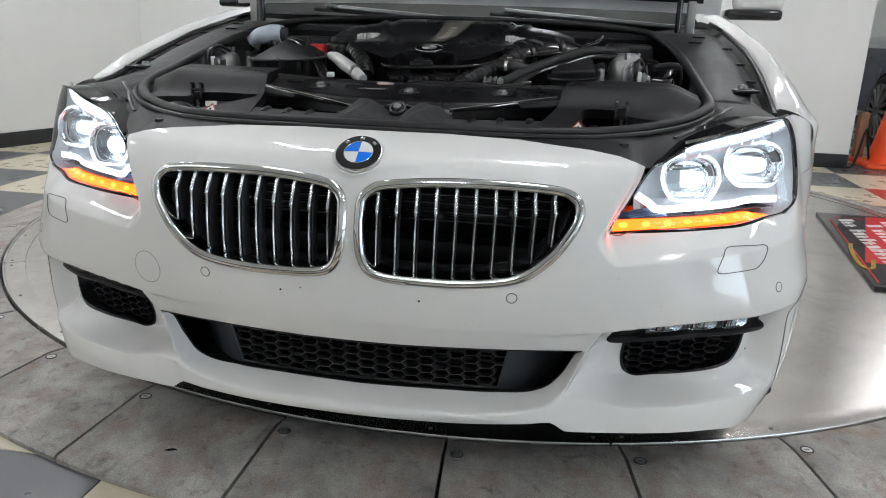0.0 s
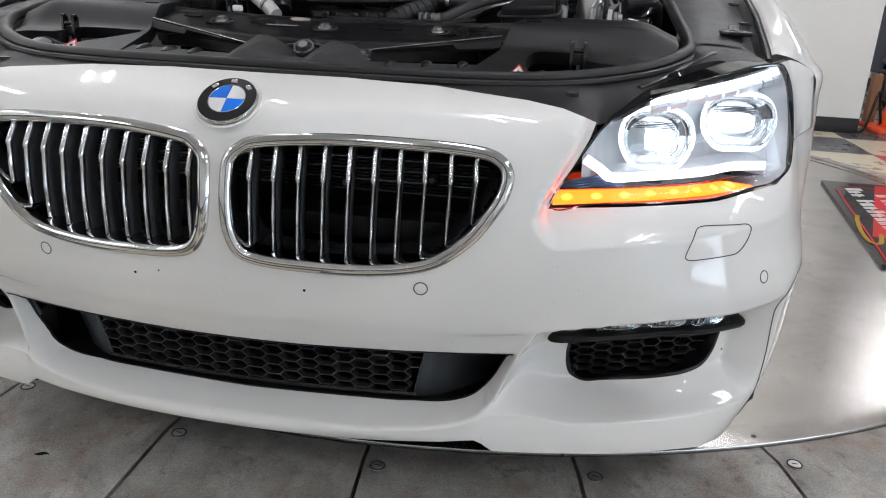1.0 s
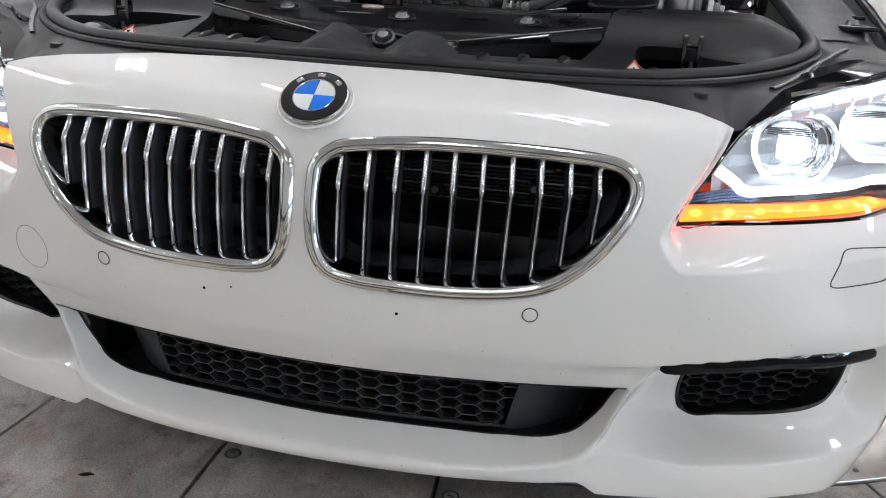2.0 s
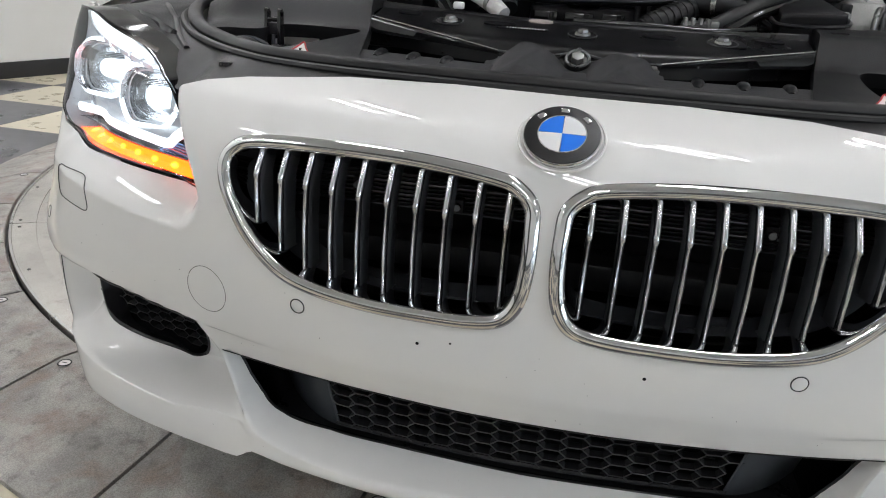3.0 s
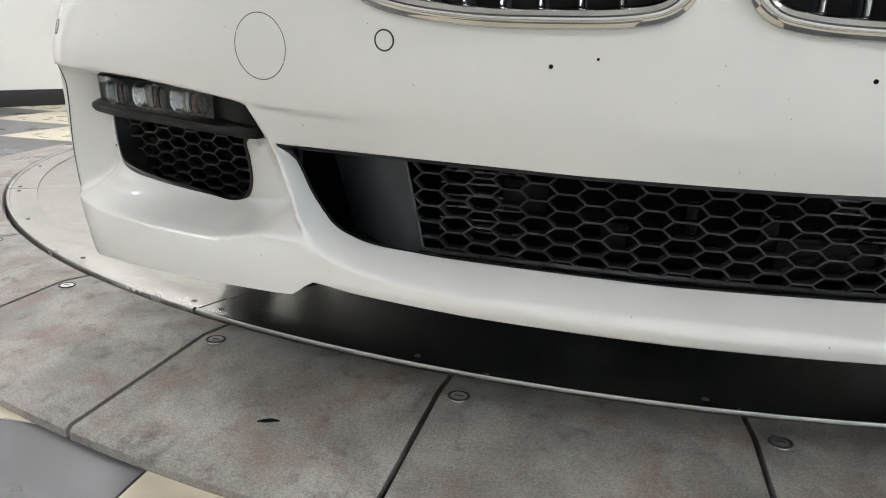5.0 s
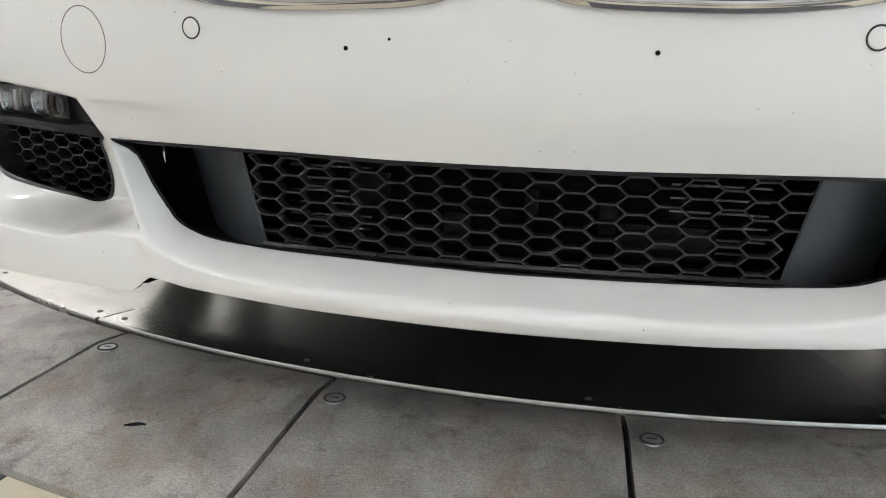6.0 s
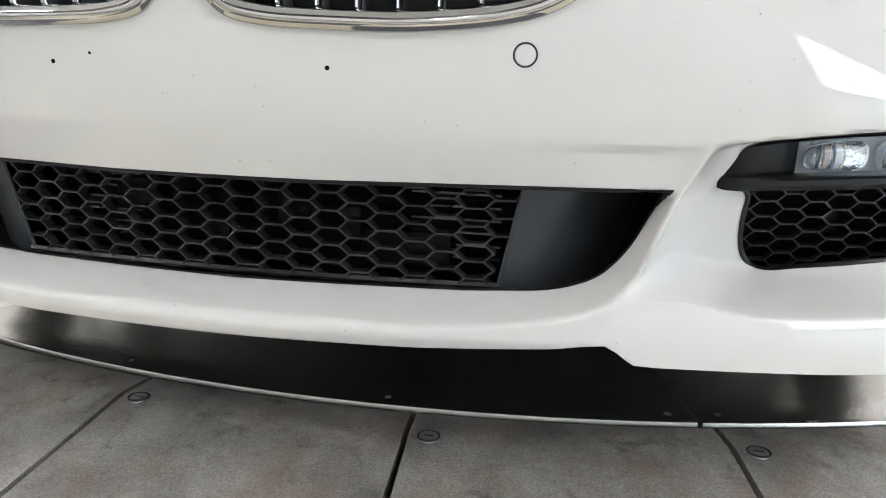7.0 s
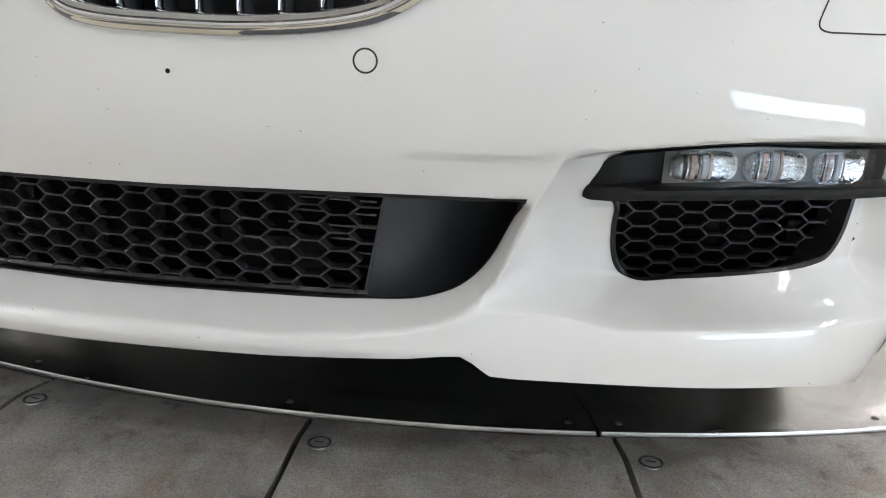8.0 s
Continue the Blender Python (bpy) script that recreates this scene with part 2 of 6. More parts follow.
mid_back = curve1([0.14, 0.178, 0.186, 0.195, 0.21, 0.235, 0.26, 0.30, 0.335, 0.37, 0.40, 0.45, 0.50, 0.55, 0.60, 0.65, 0.67, 0.695, 0.71, 0.722, 0.732, 0.74],
                  [0.10, 0.06, 0.04, 0.026, 0.020, 0.020, 0.028, 0.034, 0.034, 0.021, 0.010, 0.003, 0.0, 0.003, 0.011, 0.028, 0.038, 0.060, 0.098, 0.145, 0.20, 0.27])
side_back = curve1([0.14, 0.17, 0.19, 0.21, 0.23, 0.30, 0.38, 0.405, 0.413, 0.422, 0.432, 0.442, 0.457, 0.50, 0.55, 0.60, 0.65, 0.70, 0.75, 0.80, 0.86],
                   [0.034, 0.022, 0.016, 0.010, 0.006, 0.002, 0.004, 0.0042, 0.0030, 0.0024, 0.0025, 0.0036, 0.0068, 0.018, 0.027, 0.036, 0.047, 0.06, 0.075, 0.10, 0.16])
lip_back = curve1([0.14, 0.165, 0.18, 0.20, 0.22, 0.24, 0.27], [0.036, 0.026, 0.0225, 0.0215, 0.023, 0.027, 0.034])
low_back = curve1([0.14, 0.20, 0.30, 0.36, 0.40], [0.022, 0.018, 0.010, 0.004, 0.0])


def crease(a):
    return 0.386 + 0.024 * step(0.36, 0.70, a)


RIDGE = np.array([(-0.05, 0.212), (0.10, 0.213), (0.20, 0.216), (0.28, 0.221), (0.33, 0.228), (0.357, 0.235), (0.378, 0.245), (0.396, 0.257), (0.408, 0.271), (0.416, 0.286), (0.429, 0.319), (0.4445, 0.356), (0.458, 0.388)])
_ra, _rb = RIDGE[:-1], RIDGE[1:] - RIDGE[:-1]
_rl = (_rb ** 2).sum(1)


def to_ridge(a, z):
    """Signed distance from the lower front edge of the bumper; positive on the side of the opening."""
    q = np.array((a, z)) - _ra
    t = np.clip((q * _rb).sum(1) / _rl, 0, 1)
    e = q - t[:, None] * _rb
    d = (e ** 2).sum(1)
    i = int(np.argmin(d))
    return math.sqrt(d[i]) * (1 if _rb[i, 0] * q[i, 1] - _rb[i, 1] * q[i, 0] > 0 else -1)


def scoop(a, z, d):
    """The hollow at the bumper's corner, round the fog lamp, with a shelf below."""
    c = crease(a)
    up = 1 - step(c - 0.008, c + 0.003, z)
    zs = 0.234 + 0.014 * (1 - step(0.44, 0.54, a))
    t = min(max((z - zs) / (0.030 + 0.020 * step(0.58, 0.80, a)), 0.0), 1.0)
    low = 1 - (1 - t) ** 1.6
    t = min(max(-d / 0.078, 0.0), 1.0)
    far = step(0.56, 0.82, a)
    depth = (0.072 + 0.38 * min(max(0.335 - z, 0.0), 0.08)) * (1 - far) + 0.063 * far
    return depth * up * low * (1 - (1 - t) ** 1.8) * (1 - step(0.868, 0.925, a))


def surf(s, z):
    x, y, nx, ny = plan(s)
    a = abs(s)
    w = step(0.38, 0.86, a)
    back = mid_back(z) * (1 - w) + side_back(z) * w * (1 - 0.8 * step(1.01, 1.24, a) * step(0.42, 0.60, z)) + low_back(z) * step(0.62, 0.95, a)
    push = 0.0
    if z < 0.42:
        # the chamfer towards the opening, the hollow beside it, and the forward toe at its foot
        d = to_ridge(a, z)
        h = (math.sqrt(d * d + 0.0000012) + d) / 2
        zf = 0.322 + 0.011 * step(0.36, 0.41, a)
        push = min(h, 0.028) * (2.7 - 0.5 * step(0.3, 0.4, a)) * (1 - step(zf, zf + 0.017, z))
        wt = step(0.0, 0.02, -d) * step(0.37, 0.41, a) * (1 - step(0.75, 0.92, a)) * (1 - step(0.238, 0.270, z))
        back += (lip_back(z) - back) * wt
        back += scoop(a, z, d)
        back += 0.004 * (1 - step(crease(a) - 0.003, crease(a) + 0.002, z)) * step(0.30, 0.42, a) * step(0.345, 0.38, z) * (1 - step(0.43, 0.46, a))
    # under the lamp a shelf
    zs = 0.521 + 0.055 * max(a - 0.46, 0) + 8.0 * max(0.478 - a, 0) ** 1.7
    e = 0.60 * max(0.0, z - 0.565)
    t = min(max((z - zs) / (0.046 + 0.02 * max(a - 0.5, 0)), 0.0), 1.0)
    back += (0.027 + 0.024 * (1 - step(0.575, 0.70, z))) * (0.40 * t + 0.60 * t ** 2.4) * step(0.432 + e, 0.466 + e, a) * (1 - step(0.84, 0.95, a))
    return Vector((x - nx * back, y - ny * back + push, z))


def surf_n(s, z, e=0.0018):
    t = surf(s + e, z) - surf(s - e, z)
    v = surf(s, z + e) - surf(s, z - e)
    return t.cross(v).normalized()


def inside(pts, poly):
    x, y = pts[:, 0], pts[:, 1]
    r = np.zeros(len(pts), bool)
    P = np.array(poly)
    for (x0, y0), (x1, y1) in zip(P, np.roll(P, -1, axis=0)):
        if y0 != y1:
            r ^= ((y0 > y) != (y1 > y)) & (x < (x1 - x0) * (y - y0) / (y1 - y0) + x0)
    return r


from mathutils.geometry import delaunay_2d_cdt


def skin(outer, holes, du, dv, lip=0.012, at=surf, normal=surf_n, fine=None, along=()):
    """A curved sheet with real openings: outlines in (s, z), filled with an even net of points; its rims turn inwards."""
    loops = [np.array(outer)] + [np.array(h) for h in holes]
    co, ed = [], []
    for L in loops:
        k = len(co)
        co += [tuple(p) for p in L]
        ed += [(k + i, k + (i + 1) % len(L)) for i in range(len(L))]
    lo, hi = loops[0].min(0), loops[0].max(0)
    g = np.array([(a, b) for a in np.arange(lo[0] + du / 2, hi[0], du) for b in np.arange(lo[1] + dv / 2, hi[1], dv)])
    if fine:
        for a0, a1, b0, b1, e in fine:
            g = g[~((np.abs(g[:, 0]) > a0) & (np.abs(g[:, 0]) < a1) & (g[:, 1] > b0) & (g[:, 1] < b1))]
            g = np.concatenate([g] + [np.array([(k * a, b) for a in np.arange(a0 + e / 2, a1, e) for b in np.arange(b0 + e / 2, b1, e * 0.8)]) for k in (1, -1)])
    if len(along):
        q = np.array(along)
        g = np.concatenate([g[np.array([np.min(((q - p) ** 2) @ np.ones(2)) > 0.0030 ** 2 for p in g])], q])
    keep = inside(g, loops[0])
    for h in loops[1:]:
        keep &= ~inside(g, h)
    g = g[keep]
    rim = np.array(co)
    d = np.array([np.min(((rim - p) / (du, dv)) ** 2 @ np.ones(2)) for p in g])
    g = g[d > (0.2 if not fine else 0.09)]
    v2, _, f2, *_ = delaunay_2d_cdt([Vector(c) for c in co] + [Vector(p) for p in g], ed, [], 0, 1e-7)
    V = np.array([tuple(v) for v in v2])
    F = np.array([tuple(f) for f in f2])
    c = V[F].mean(1)
    ok = inside(c, loops[0])
    for h in loops[1:]:
        ok &= ~inside(c, h)
    F = F[ok]
    P = [at(a, b) for a, b in V]
    N = [normal(a, b) for a, b in V]
    faces = []
    for f in F:
        (a0, b0), (a1, b1), (a2, b2) = V[f]
        faces.append(tuple(f) if (a1 - a0) * (b2 - b0) > (a2 - a0) * (b1 - b0) else tuple(f[::-1]))
    if lip:
        for L in loops:
            Q = [at(a, b) for a, b in L]
            M = [normal(a, b) for a, b in L]
            n = len(L)
            ctr = sum(Q, Vector()) / n
            k = len(P)
            for i in range(n):
                P += [Q[i], Q[i] - M[i] * lip]
                t = (Q[(i + 1) % n] - Q[i - 1]).normalized()
                o = t.cross(M[i])
                N += [o, o]
            for i in range(n):
                j = (i + 1) % n
                faces.append((k + 2 * i, k + 2 * i + 1, k + 2 * j + 1, k + 2 * j))
    return mesh_of(P, faces, N)


def guides():
    out = []
    P = spline(RIDGE[1:], 400)
    T = np.gradient(P, axis=0)
    N = np.stack([-T[:, 1], T[:, 0]], 1) / np.hypot(T[:, 0], T[:, 1])[:, None]
    L = np.concatenate([[0], np.cumsum(np.hypot(*np.diff(P, axis=0).T))])
    for off in (0.0, 0.0032, -0.0032):
        for l in np.arange(0, L[-1], 0.0042):
            i = int(np.searchsorted(L, l))
            p = P[i] + N[i] * off
            if p[0] > 0.20:
                out.append(tuple(p))
    for a in np.arange(0.45, 0.86, 0.0045):
        zs = 0.234 + 0.014 * (1 - step(0.44, 0.54, a))
        out += [(a, zs), (a, zs + 0.0032)]
    return out + [(-a, z) for a, z in out]


def mirror(poly):
    return [(-a, b) for a, b in poly][::-1]


def lens_shape(pts, n):
    return [tuple(p) for p in spline(pts, n, True)]


KIDNEY = [(0.010, 0.60), (0.013, 0.625), (0.030, 0.643), (0.06, 0.653), (0.16, 0.661), (0.28, 0.660), (0.365, 0.654), (0.396, 0.642), (0.407, 0.622), (0.401, 0.595), (0.385, 0.568), (0.357, 0.533), (0.315, 0.501), (0.27, 0.487), (0.20, 0.480), (0.13, 0.480), (0.07, 0.483), (0.034, 0.493), (0.016, 0.52), (0.010, 0.56)]
KID = lens_shape(KIDNEY, 120)


def dense(poly, d=0.012):
    out = []
    for (x0, y0), (x1, y1) in zip(poly[:-1], poly[1:]):
        k = max(1, int(math.hypot(x1 - x0, y1 - y0) / d))
        out += [(x0 + (x1 - x0) * i / k, y0 + (y1 - y0) * i / k) for i in range(k)]
    return out + [poly[-1]]


def both(half):
    h = dense(half)
    return h + [(-a, b) for a, b in h[-2:0:-1]]


INTAKE = both([(0.0, 0.346), (0.1, 0.346), (0.2, 0.348), (0.3, 0.349), (0.38, 0.349), (0.432, 0.3495)] + [tuple(p) for p in spline([(0.430, 0.347), (0.416, 0.321), (0.404, 0.296), (0.393, 0.280), (0.381, 0.268), (0.366, 0.258), (0.345, 0.250), (0.315, 0.244), (0.26, 0.240), (0.206, 0.238)], 30)] + [(0.1, 0.236), (0.0, 0.235)])
FOG = [tuple(p) for p in spline([(0.516, 0.384), (0.518, 0.352), (0.534, 0.338), (0.536, 0.315), (0.542, 0.285), (0.553, 0.266), (0.575, 0.257), (0.62, 0.261), (0.70, 0.271), (0.78, 0.281), (0.812, 0.288), (0.831, 0.308), (0.840, 0.335), (0.848, 0.375), (0.850, crease(0.85) - 0.006)], 60)] + [(a, crease(a) - 0.006) for a in np.arange(0.835, 0.52, -0.015)]
BUMPER = both([(0.0, 0.7255), (0.15, 0.7255), (0.3, 0.722), (0.367, 0.717), (0.436, 0.712), (0.485, 0.705), (0.511, 0.697), (0.535, 0.687), (0.525, 0.665), (0.503, 0.625), (0.470, 0.567), (0.60, 0.571), (0.75, 0.575), (0.86, 0.582), (0.905, 0.589), (0.936, 0.607), (0.962, 0.638), (1.0, 0.650), (1.30, 0.65), (1.30, 0.60), (1.18, 0.50), (1.10, 0.38), (1.05, 0.26), (1.02, 0.17), (0.985, 0.138), (0.945, 0.132), (0.905, 0.136), (0.86, 0.150), (0.80, 0.165), (0.71, 0.174), (0.60, 0.178), (0.5, 0.182), (0.43, 0.185), (0.408, 0.187), (0.400, 0.192), (0.391, 0.199), (0.379, 0.206), (0.36, 0.205), (0.33, 0.201), (0.2, 0.195), (0.0, 0.192)])
LAMP = lens_shape([(0.472, 0.569), (0.535, 0.572), (0.60, 0.574), (0.75, 0.578), (0.865, 0.586), (0.908, 0.594), (0.938, 0.612), (0.965, 0.645), (0.992, 0.690), (1.002, 0.727), (0.977, 0.758), (0.93, 0.768), (0.84, 0.760), (0.75, 0.743), (0.66, 0.722), (0.59, 0.702), (0.545, 0.680), (0.505, 0.627)], 100)


def deep(a, z, d, sg=1):
    """A point d behind the nose's skin, straight back along the plan's normal."""
    p = surf(a * sg, z)
    _, _, nx, ny = plan(a * sg)
    return Vector((p.x - nx * d, p.y - ny * d, z))


def sweep(loop, profile, at, normal, closed=True):
    """A moulding swept along an outline on the skin: profile of (inwards, outwards) pairs."""
    n = len(loop)
    Q = [at(a, b) for a, b in loop]
    ctr = sum(Q, Vector()) / n
    V, F = [], []
    for i in range(n):
        t = (Q[(i + 1) % n] - Q[i - 1]).normalized()
        m = normal(*loop[i])
        o = t.cross(m).normalized()
        if o.dot(ctr - Q[i]) < 0:
            o = -o
        V += [Q[i] + o * u + m * v for u, v in profile]
    k = len(profile)
    for i in range(n):
        j = (i + 1) % n
        for c in range(k - 1):
            F.append((i * k + c, j * k + c, j * k + c + 1, i * k + c + 1))
    bm = bmesh.new()
    vs = [bm.verts.new(v) for v in V]
    for f in F:
        bm.faces.new([vs[q] for q in f])
    return bm


def honeycomb(poly, at, px=0.0293, pz=0.0182, flat=0.019, wall=0.00095, depth=0.014, sg=1):
    """A moulded honeycomb grille inside an outline, bars with depth."""
    P = np.array(poly)
    lo, hi = P.min(0), P.max(0)
    dg = px - flat
    segs = []
    for i in range(int((hi[0] - lo[0]) / px) + 3):
        for j in range(int((hi[1] - lo[1]) / pz) + 3):
            x = lo[0] - px + i * px
            z = lo[1] - pz + j * pz + (pz / 2 if i % 2 else 0)
            a, b, c = (x, z), (x + flat, z), (x + px, z + pz / 2)
            d = (x + px, z - pz / 2)
            segs += [(a, b), (b, c), (b, d)]
    bm = bmesh.new()
    for p, q in segs:
        m = np.array([p, q, ((p[0] + q[0]) / 2, (p[1] + q[1]) / 2)])
        if not inside(m, poly).all():
            continue
        dx, dz = q[0] - p[0], q[1] - p[1]
        k = math.hypot(dx, dz)
        ox, oz = -dz / k * wall, dx / k * wall
        ex, ez = dx / k * wall * 0.6, dz / k * wall * 0.6
        c = []
        for d in (0.0, depth):
            for (x, z), e in ((p, -1), (q, 1)):
                for w in (1, -1):
                    c.append(bm.verts.new(at((x + ex * e + ox * w) * sg, z + ez * e + oz * w, d)))
        for f in ((0, 1, 3, 2), (4, 6, 7, 5), (0, 2, 6, 4), (1, 5, 7, 3), (0, 4, 5, 1), (2, 3, 7, 6)):
            bm.faces.new([c[v] for v in f])
    return bm


def patch(fn, us, vs, thick=None):
    """A surface over a net of two parameters."""
    bm = bmesh.new()
    R = [[bm.verts.new(fn(u, v)) for v in vs] for u in us]
    for A, B in zip(R[:-1], R[1:]):
        for i in range(len(vs) - 1):
            bm.faces.new((A[i], A[i + 1], B[i + 1], B[i]))
    return bm


def disc_loop(r, n=40, k=1.0):
    return [(r * math.cos(2 * math.pi * i / n), k * r * math.sin(2 * math.pi * i / n)) for i in range(n)]


# ---- the place ----
def structure(name, bm, mat, label, category):
    return tagged(part(name, bm, mat), label, category, kind="structure")


CX, CY = 0.02, 2.474
R_TABLE, R_RIM, R_RING = 2.227, 2.300, 2.535
CEILING = 3.3


def polar(r, deg, z):
    """Deg counts from straight towards the camera's side, to the right."""
    a = radians(deg)
    return Vector((CX + r * math.sin(a), CY - r * math.cos(a), z))


def sector_bm(rz, a0, a1, n, base):
    """A block over a sector: a top line of (radius, height) pairs from inside out, down to base."""
    bm = bmesh.new()
    rows = []
    for i in range(n + 1):
        a = a0 + (a1 - a0) * i / n
        rows.append([bm.verts.new(polar(r, a, z)) for r, z in rz] + [bm.verts.new(polar(rz[-1][0], a, base)), bm.verts.new(polar(rz[0][0], a, base))])
    k = len(rows[0])
    for A, B in zip(rows[:-1], rows[1:]):
        for j in range(k):
            bm.faces.new((A[j], A[(j + 1) % k], B[(j + 1) % k], B[j]))
    bm.faces.new(rows[0])
    bm.faces.new(rows[-1][::-1])
    return bm


under_bm = box_bm(-6, 9, -6.2, 11, FLOOR - 0.05, FLOOR - 0.004)
floor_ob = structure("floor", under_bm, SKIRT, "polished checkered showroom floor of dark and cream tiles", "floor")
table = structure("turntable", cyl_bm((CX, CY, FLOOR), (CX, CY, -0.006), R_TABLE - 0.004, seg=160), SKIRT, "round brushed steel turntable under the car", "turntable")
for k in range(11):
    a0 = 12.9 + k * 360 / 11
    part("table_panel", sector_bm([(0.0 + 0.01, 0.0), (R_TABLE - 0.075, 0.0)], a0 + 0.02, a0 + 360 / 11 - 0.02, 14, -0.006), STEEL, table)
    part("edge_strip", sector_bm([(R_TABLE - 0.0745, 0.0025), (R_TABLE - 0.006, 0.003), (R_TABLE, 0.001)], a0 + 0.06, a0 + 360 / 11 - 0.06, 16, -0.03), STEEL, table)
    part("edge_lip", sector_bm([(R_TABLE - 0.007, 0.0032), (R_TABLE - 0.0055, 0.0055), (R_TABLE + 0.001, 0.0050), (R_TABLE + 0.002, 0.003)], a0 + 0.1, a0 + 360 / 11 - 0.1, 20, -0.02), BRIGHT, table, "bright steel edge lip")
    for da in (-0.9, 0.9, 10.9, 21.8):
        c = polar(R_TABLE - 0.028, a0 + da, 0.0025)
        part("strip_screw", cyl_bm(c, c + Vector((0, 0, 0.0015)), 0.0055, 0.0048, 10), DULLSCREW, table)
ramp = structure("ramp", sector_bm([(R_TABLE + 0.006, -0.022), (R_RIM, -0.022), (R_RING - 0.01, FLOOR + 0.006)], 0, 360, 160, FLOOR - 0.004), SKIRT, "ring of sloping grey concrete plates round the turntable", "ramp")


def wall(name, p, q, h=CEILING, holes=(), label="plain white painted wall with a black skirting", skirt=True):
    """A wall with thickness along the line p to q; its room side is on the left of that line."""
    p, q = Vector((*p, 0)), Vector((*q, 0))
    L = (q - p).length
    m = Matrix.Translation(p) @ (q - p).to_track_quat("X", "Z").to_matrix().to_4x4()
    bm = bmesh.new()
    x = 0.0
    for x0, x1, z0, z1 in list(holes) + [(L, L, 0, 0)]:
        if x0 > x:
            box_bm(x, x0, -0.15, 0, FLOOR, h, bm=bm)
        if x1 > x0:
            if z0 > FLOOR:
                box_bm(x0, x1, -0.15, 0, FLOOR, z0, bm=bm)
            box_bm(x0, x1, -0.15, 0, z1, h, bm=bm)
        x = x1
    w = structure(name, bm, PLASTER, label, "wall")
    w.matrix_world = m
    if skirt:
        b = structure("baseboard", box_bm(0, L, 0.001, 0.012, FLOOR, FLOOR + 0.115, 0.003), SKIRT, "black rubber skirting board along the wall", "baseboard")
        b.matrix_world = m
    return w


# the left wall runs away from the turntable, the back wall ends at an opening into a second room
wall("wall_left", (-3.62, 5.25), (-4.75, 1.6))
wall("wall_left_front", (-4.75, 1.6), (-4.75, -6.0))
wall("wall_back", (2.62, 5.25), (-3.62, 5.25))
wall("wall_front", (-4.75, -6.0), (6.5, -6.0), skirt=False)
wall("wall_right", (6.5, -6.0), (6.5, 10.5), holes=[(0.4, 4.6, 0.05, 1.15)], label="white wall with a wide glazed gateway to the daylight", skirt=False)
wall("wall_far", (6.5, 10.5), (2.62, 10.5), skirt=False)
wall("wall_return", (2.62, 10.5), (2.62, 5.402), skirt=False)
structure("ceiling", box_bm(-5, 6.8, -6.3, 10.8, CEILING, CEILING + 0.1), CEIL, "white board ceiling", "ceiling")

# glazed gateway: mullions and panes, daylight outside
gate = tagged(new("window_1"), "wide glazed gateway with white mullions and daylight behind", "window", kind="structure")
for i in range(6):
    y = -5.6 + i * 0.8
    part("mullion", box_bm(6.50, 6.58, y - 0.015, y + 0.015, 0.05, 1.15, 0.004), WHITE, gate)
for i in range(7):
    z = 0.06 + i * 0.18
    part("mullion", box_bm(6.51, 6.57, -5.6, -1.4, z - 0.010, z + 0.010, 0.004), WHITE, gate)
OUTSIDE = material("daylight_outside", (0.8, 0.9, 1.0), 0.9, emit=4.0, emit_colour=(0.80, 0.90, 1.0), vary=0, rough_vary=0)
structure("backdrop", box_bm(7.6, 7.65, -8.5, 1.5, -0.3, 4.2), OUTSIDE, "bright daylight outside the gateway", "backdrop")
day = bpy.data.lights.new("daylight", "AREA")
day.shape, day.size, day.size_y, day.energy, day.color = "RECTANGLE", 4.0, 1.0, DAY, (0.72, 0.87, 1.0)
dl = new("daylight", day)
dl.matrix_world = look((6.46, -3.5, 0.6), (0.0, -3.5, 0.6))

# some fixtures match reflections in the paint; the others are unseen, added for general light
lamps = [(-1.3, 1.7, 25), (0.63, 0.3, 27), (1.6, 3.4, 25), (2.9, -1.4, 25), (-3.2, 3.2, 25), (4.8, -3.0, 25), (3.5, 1.9, 25), (-0.3, 4.85, 90), (-4.0, 0.2, 25), (-3.9, -2.8, 25), (0.1, -3.6, 25), (4.5, 7.5, 25)]
first_lamp = None
for x, y, turn in lamps:
    m = Matrix.Translation((x, y, CEILING - 0.10)) @ Matrix.Rotation(radians(turn), 4, "Z")
    if first_lamp is None:
        first_lamp = thing("ceiling_light", "white ceiling fixture with two bright tubes", "light", "tube lights")
        part("housing", box_bm(-0.17, 0.17, -0.62, 0.62, 0.02, 0.10, 0.01), WHITE, first_lamp)
        for dx in (-0.105, 0.105):
            part("tube", cyl_bm((dx, -0.6, 0), (dx, 0.6, 0), 0.02, seg=12), TUBE, first_lamp)
        first_lamp.matrix_world = m
    else:
        copy_thing(first_lamp, m)

# a printed board on the turntable
board = thing("floor_sign", "printed black, red and yellow board lying on the turntable", "sign", at=(0, 0, 0.004))
PRINT_BLACK = material("print_black", (0.010, 0.010, 0.012), 0.40, vary=0.05, spec=0.08)
PRINT_RED = material("print_red", (0.50, 0.015, 0.02), 0.40, vary=0.05, spec=0.08)
PRINT_YELLOW = material("print_yellow", (0.36, 0.24, 0.02), 0.40, vary=0.1, spec=0.08)
PRINT_WHITE = material("print_white", (0.78, 0.78, 0.76), 0.40, vary=0.02, spec=0.08)


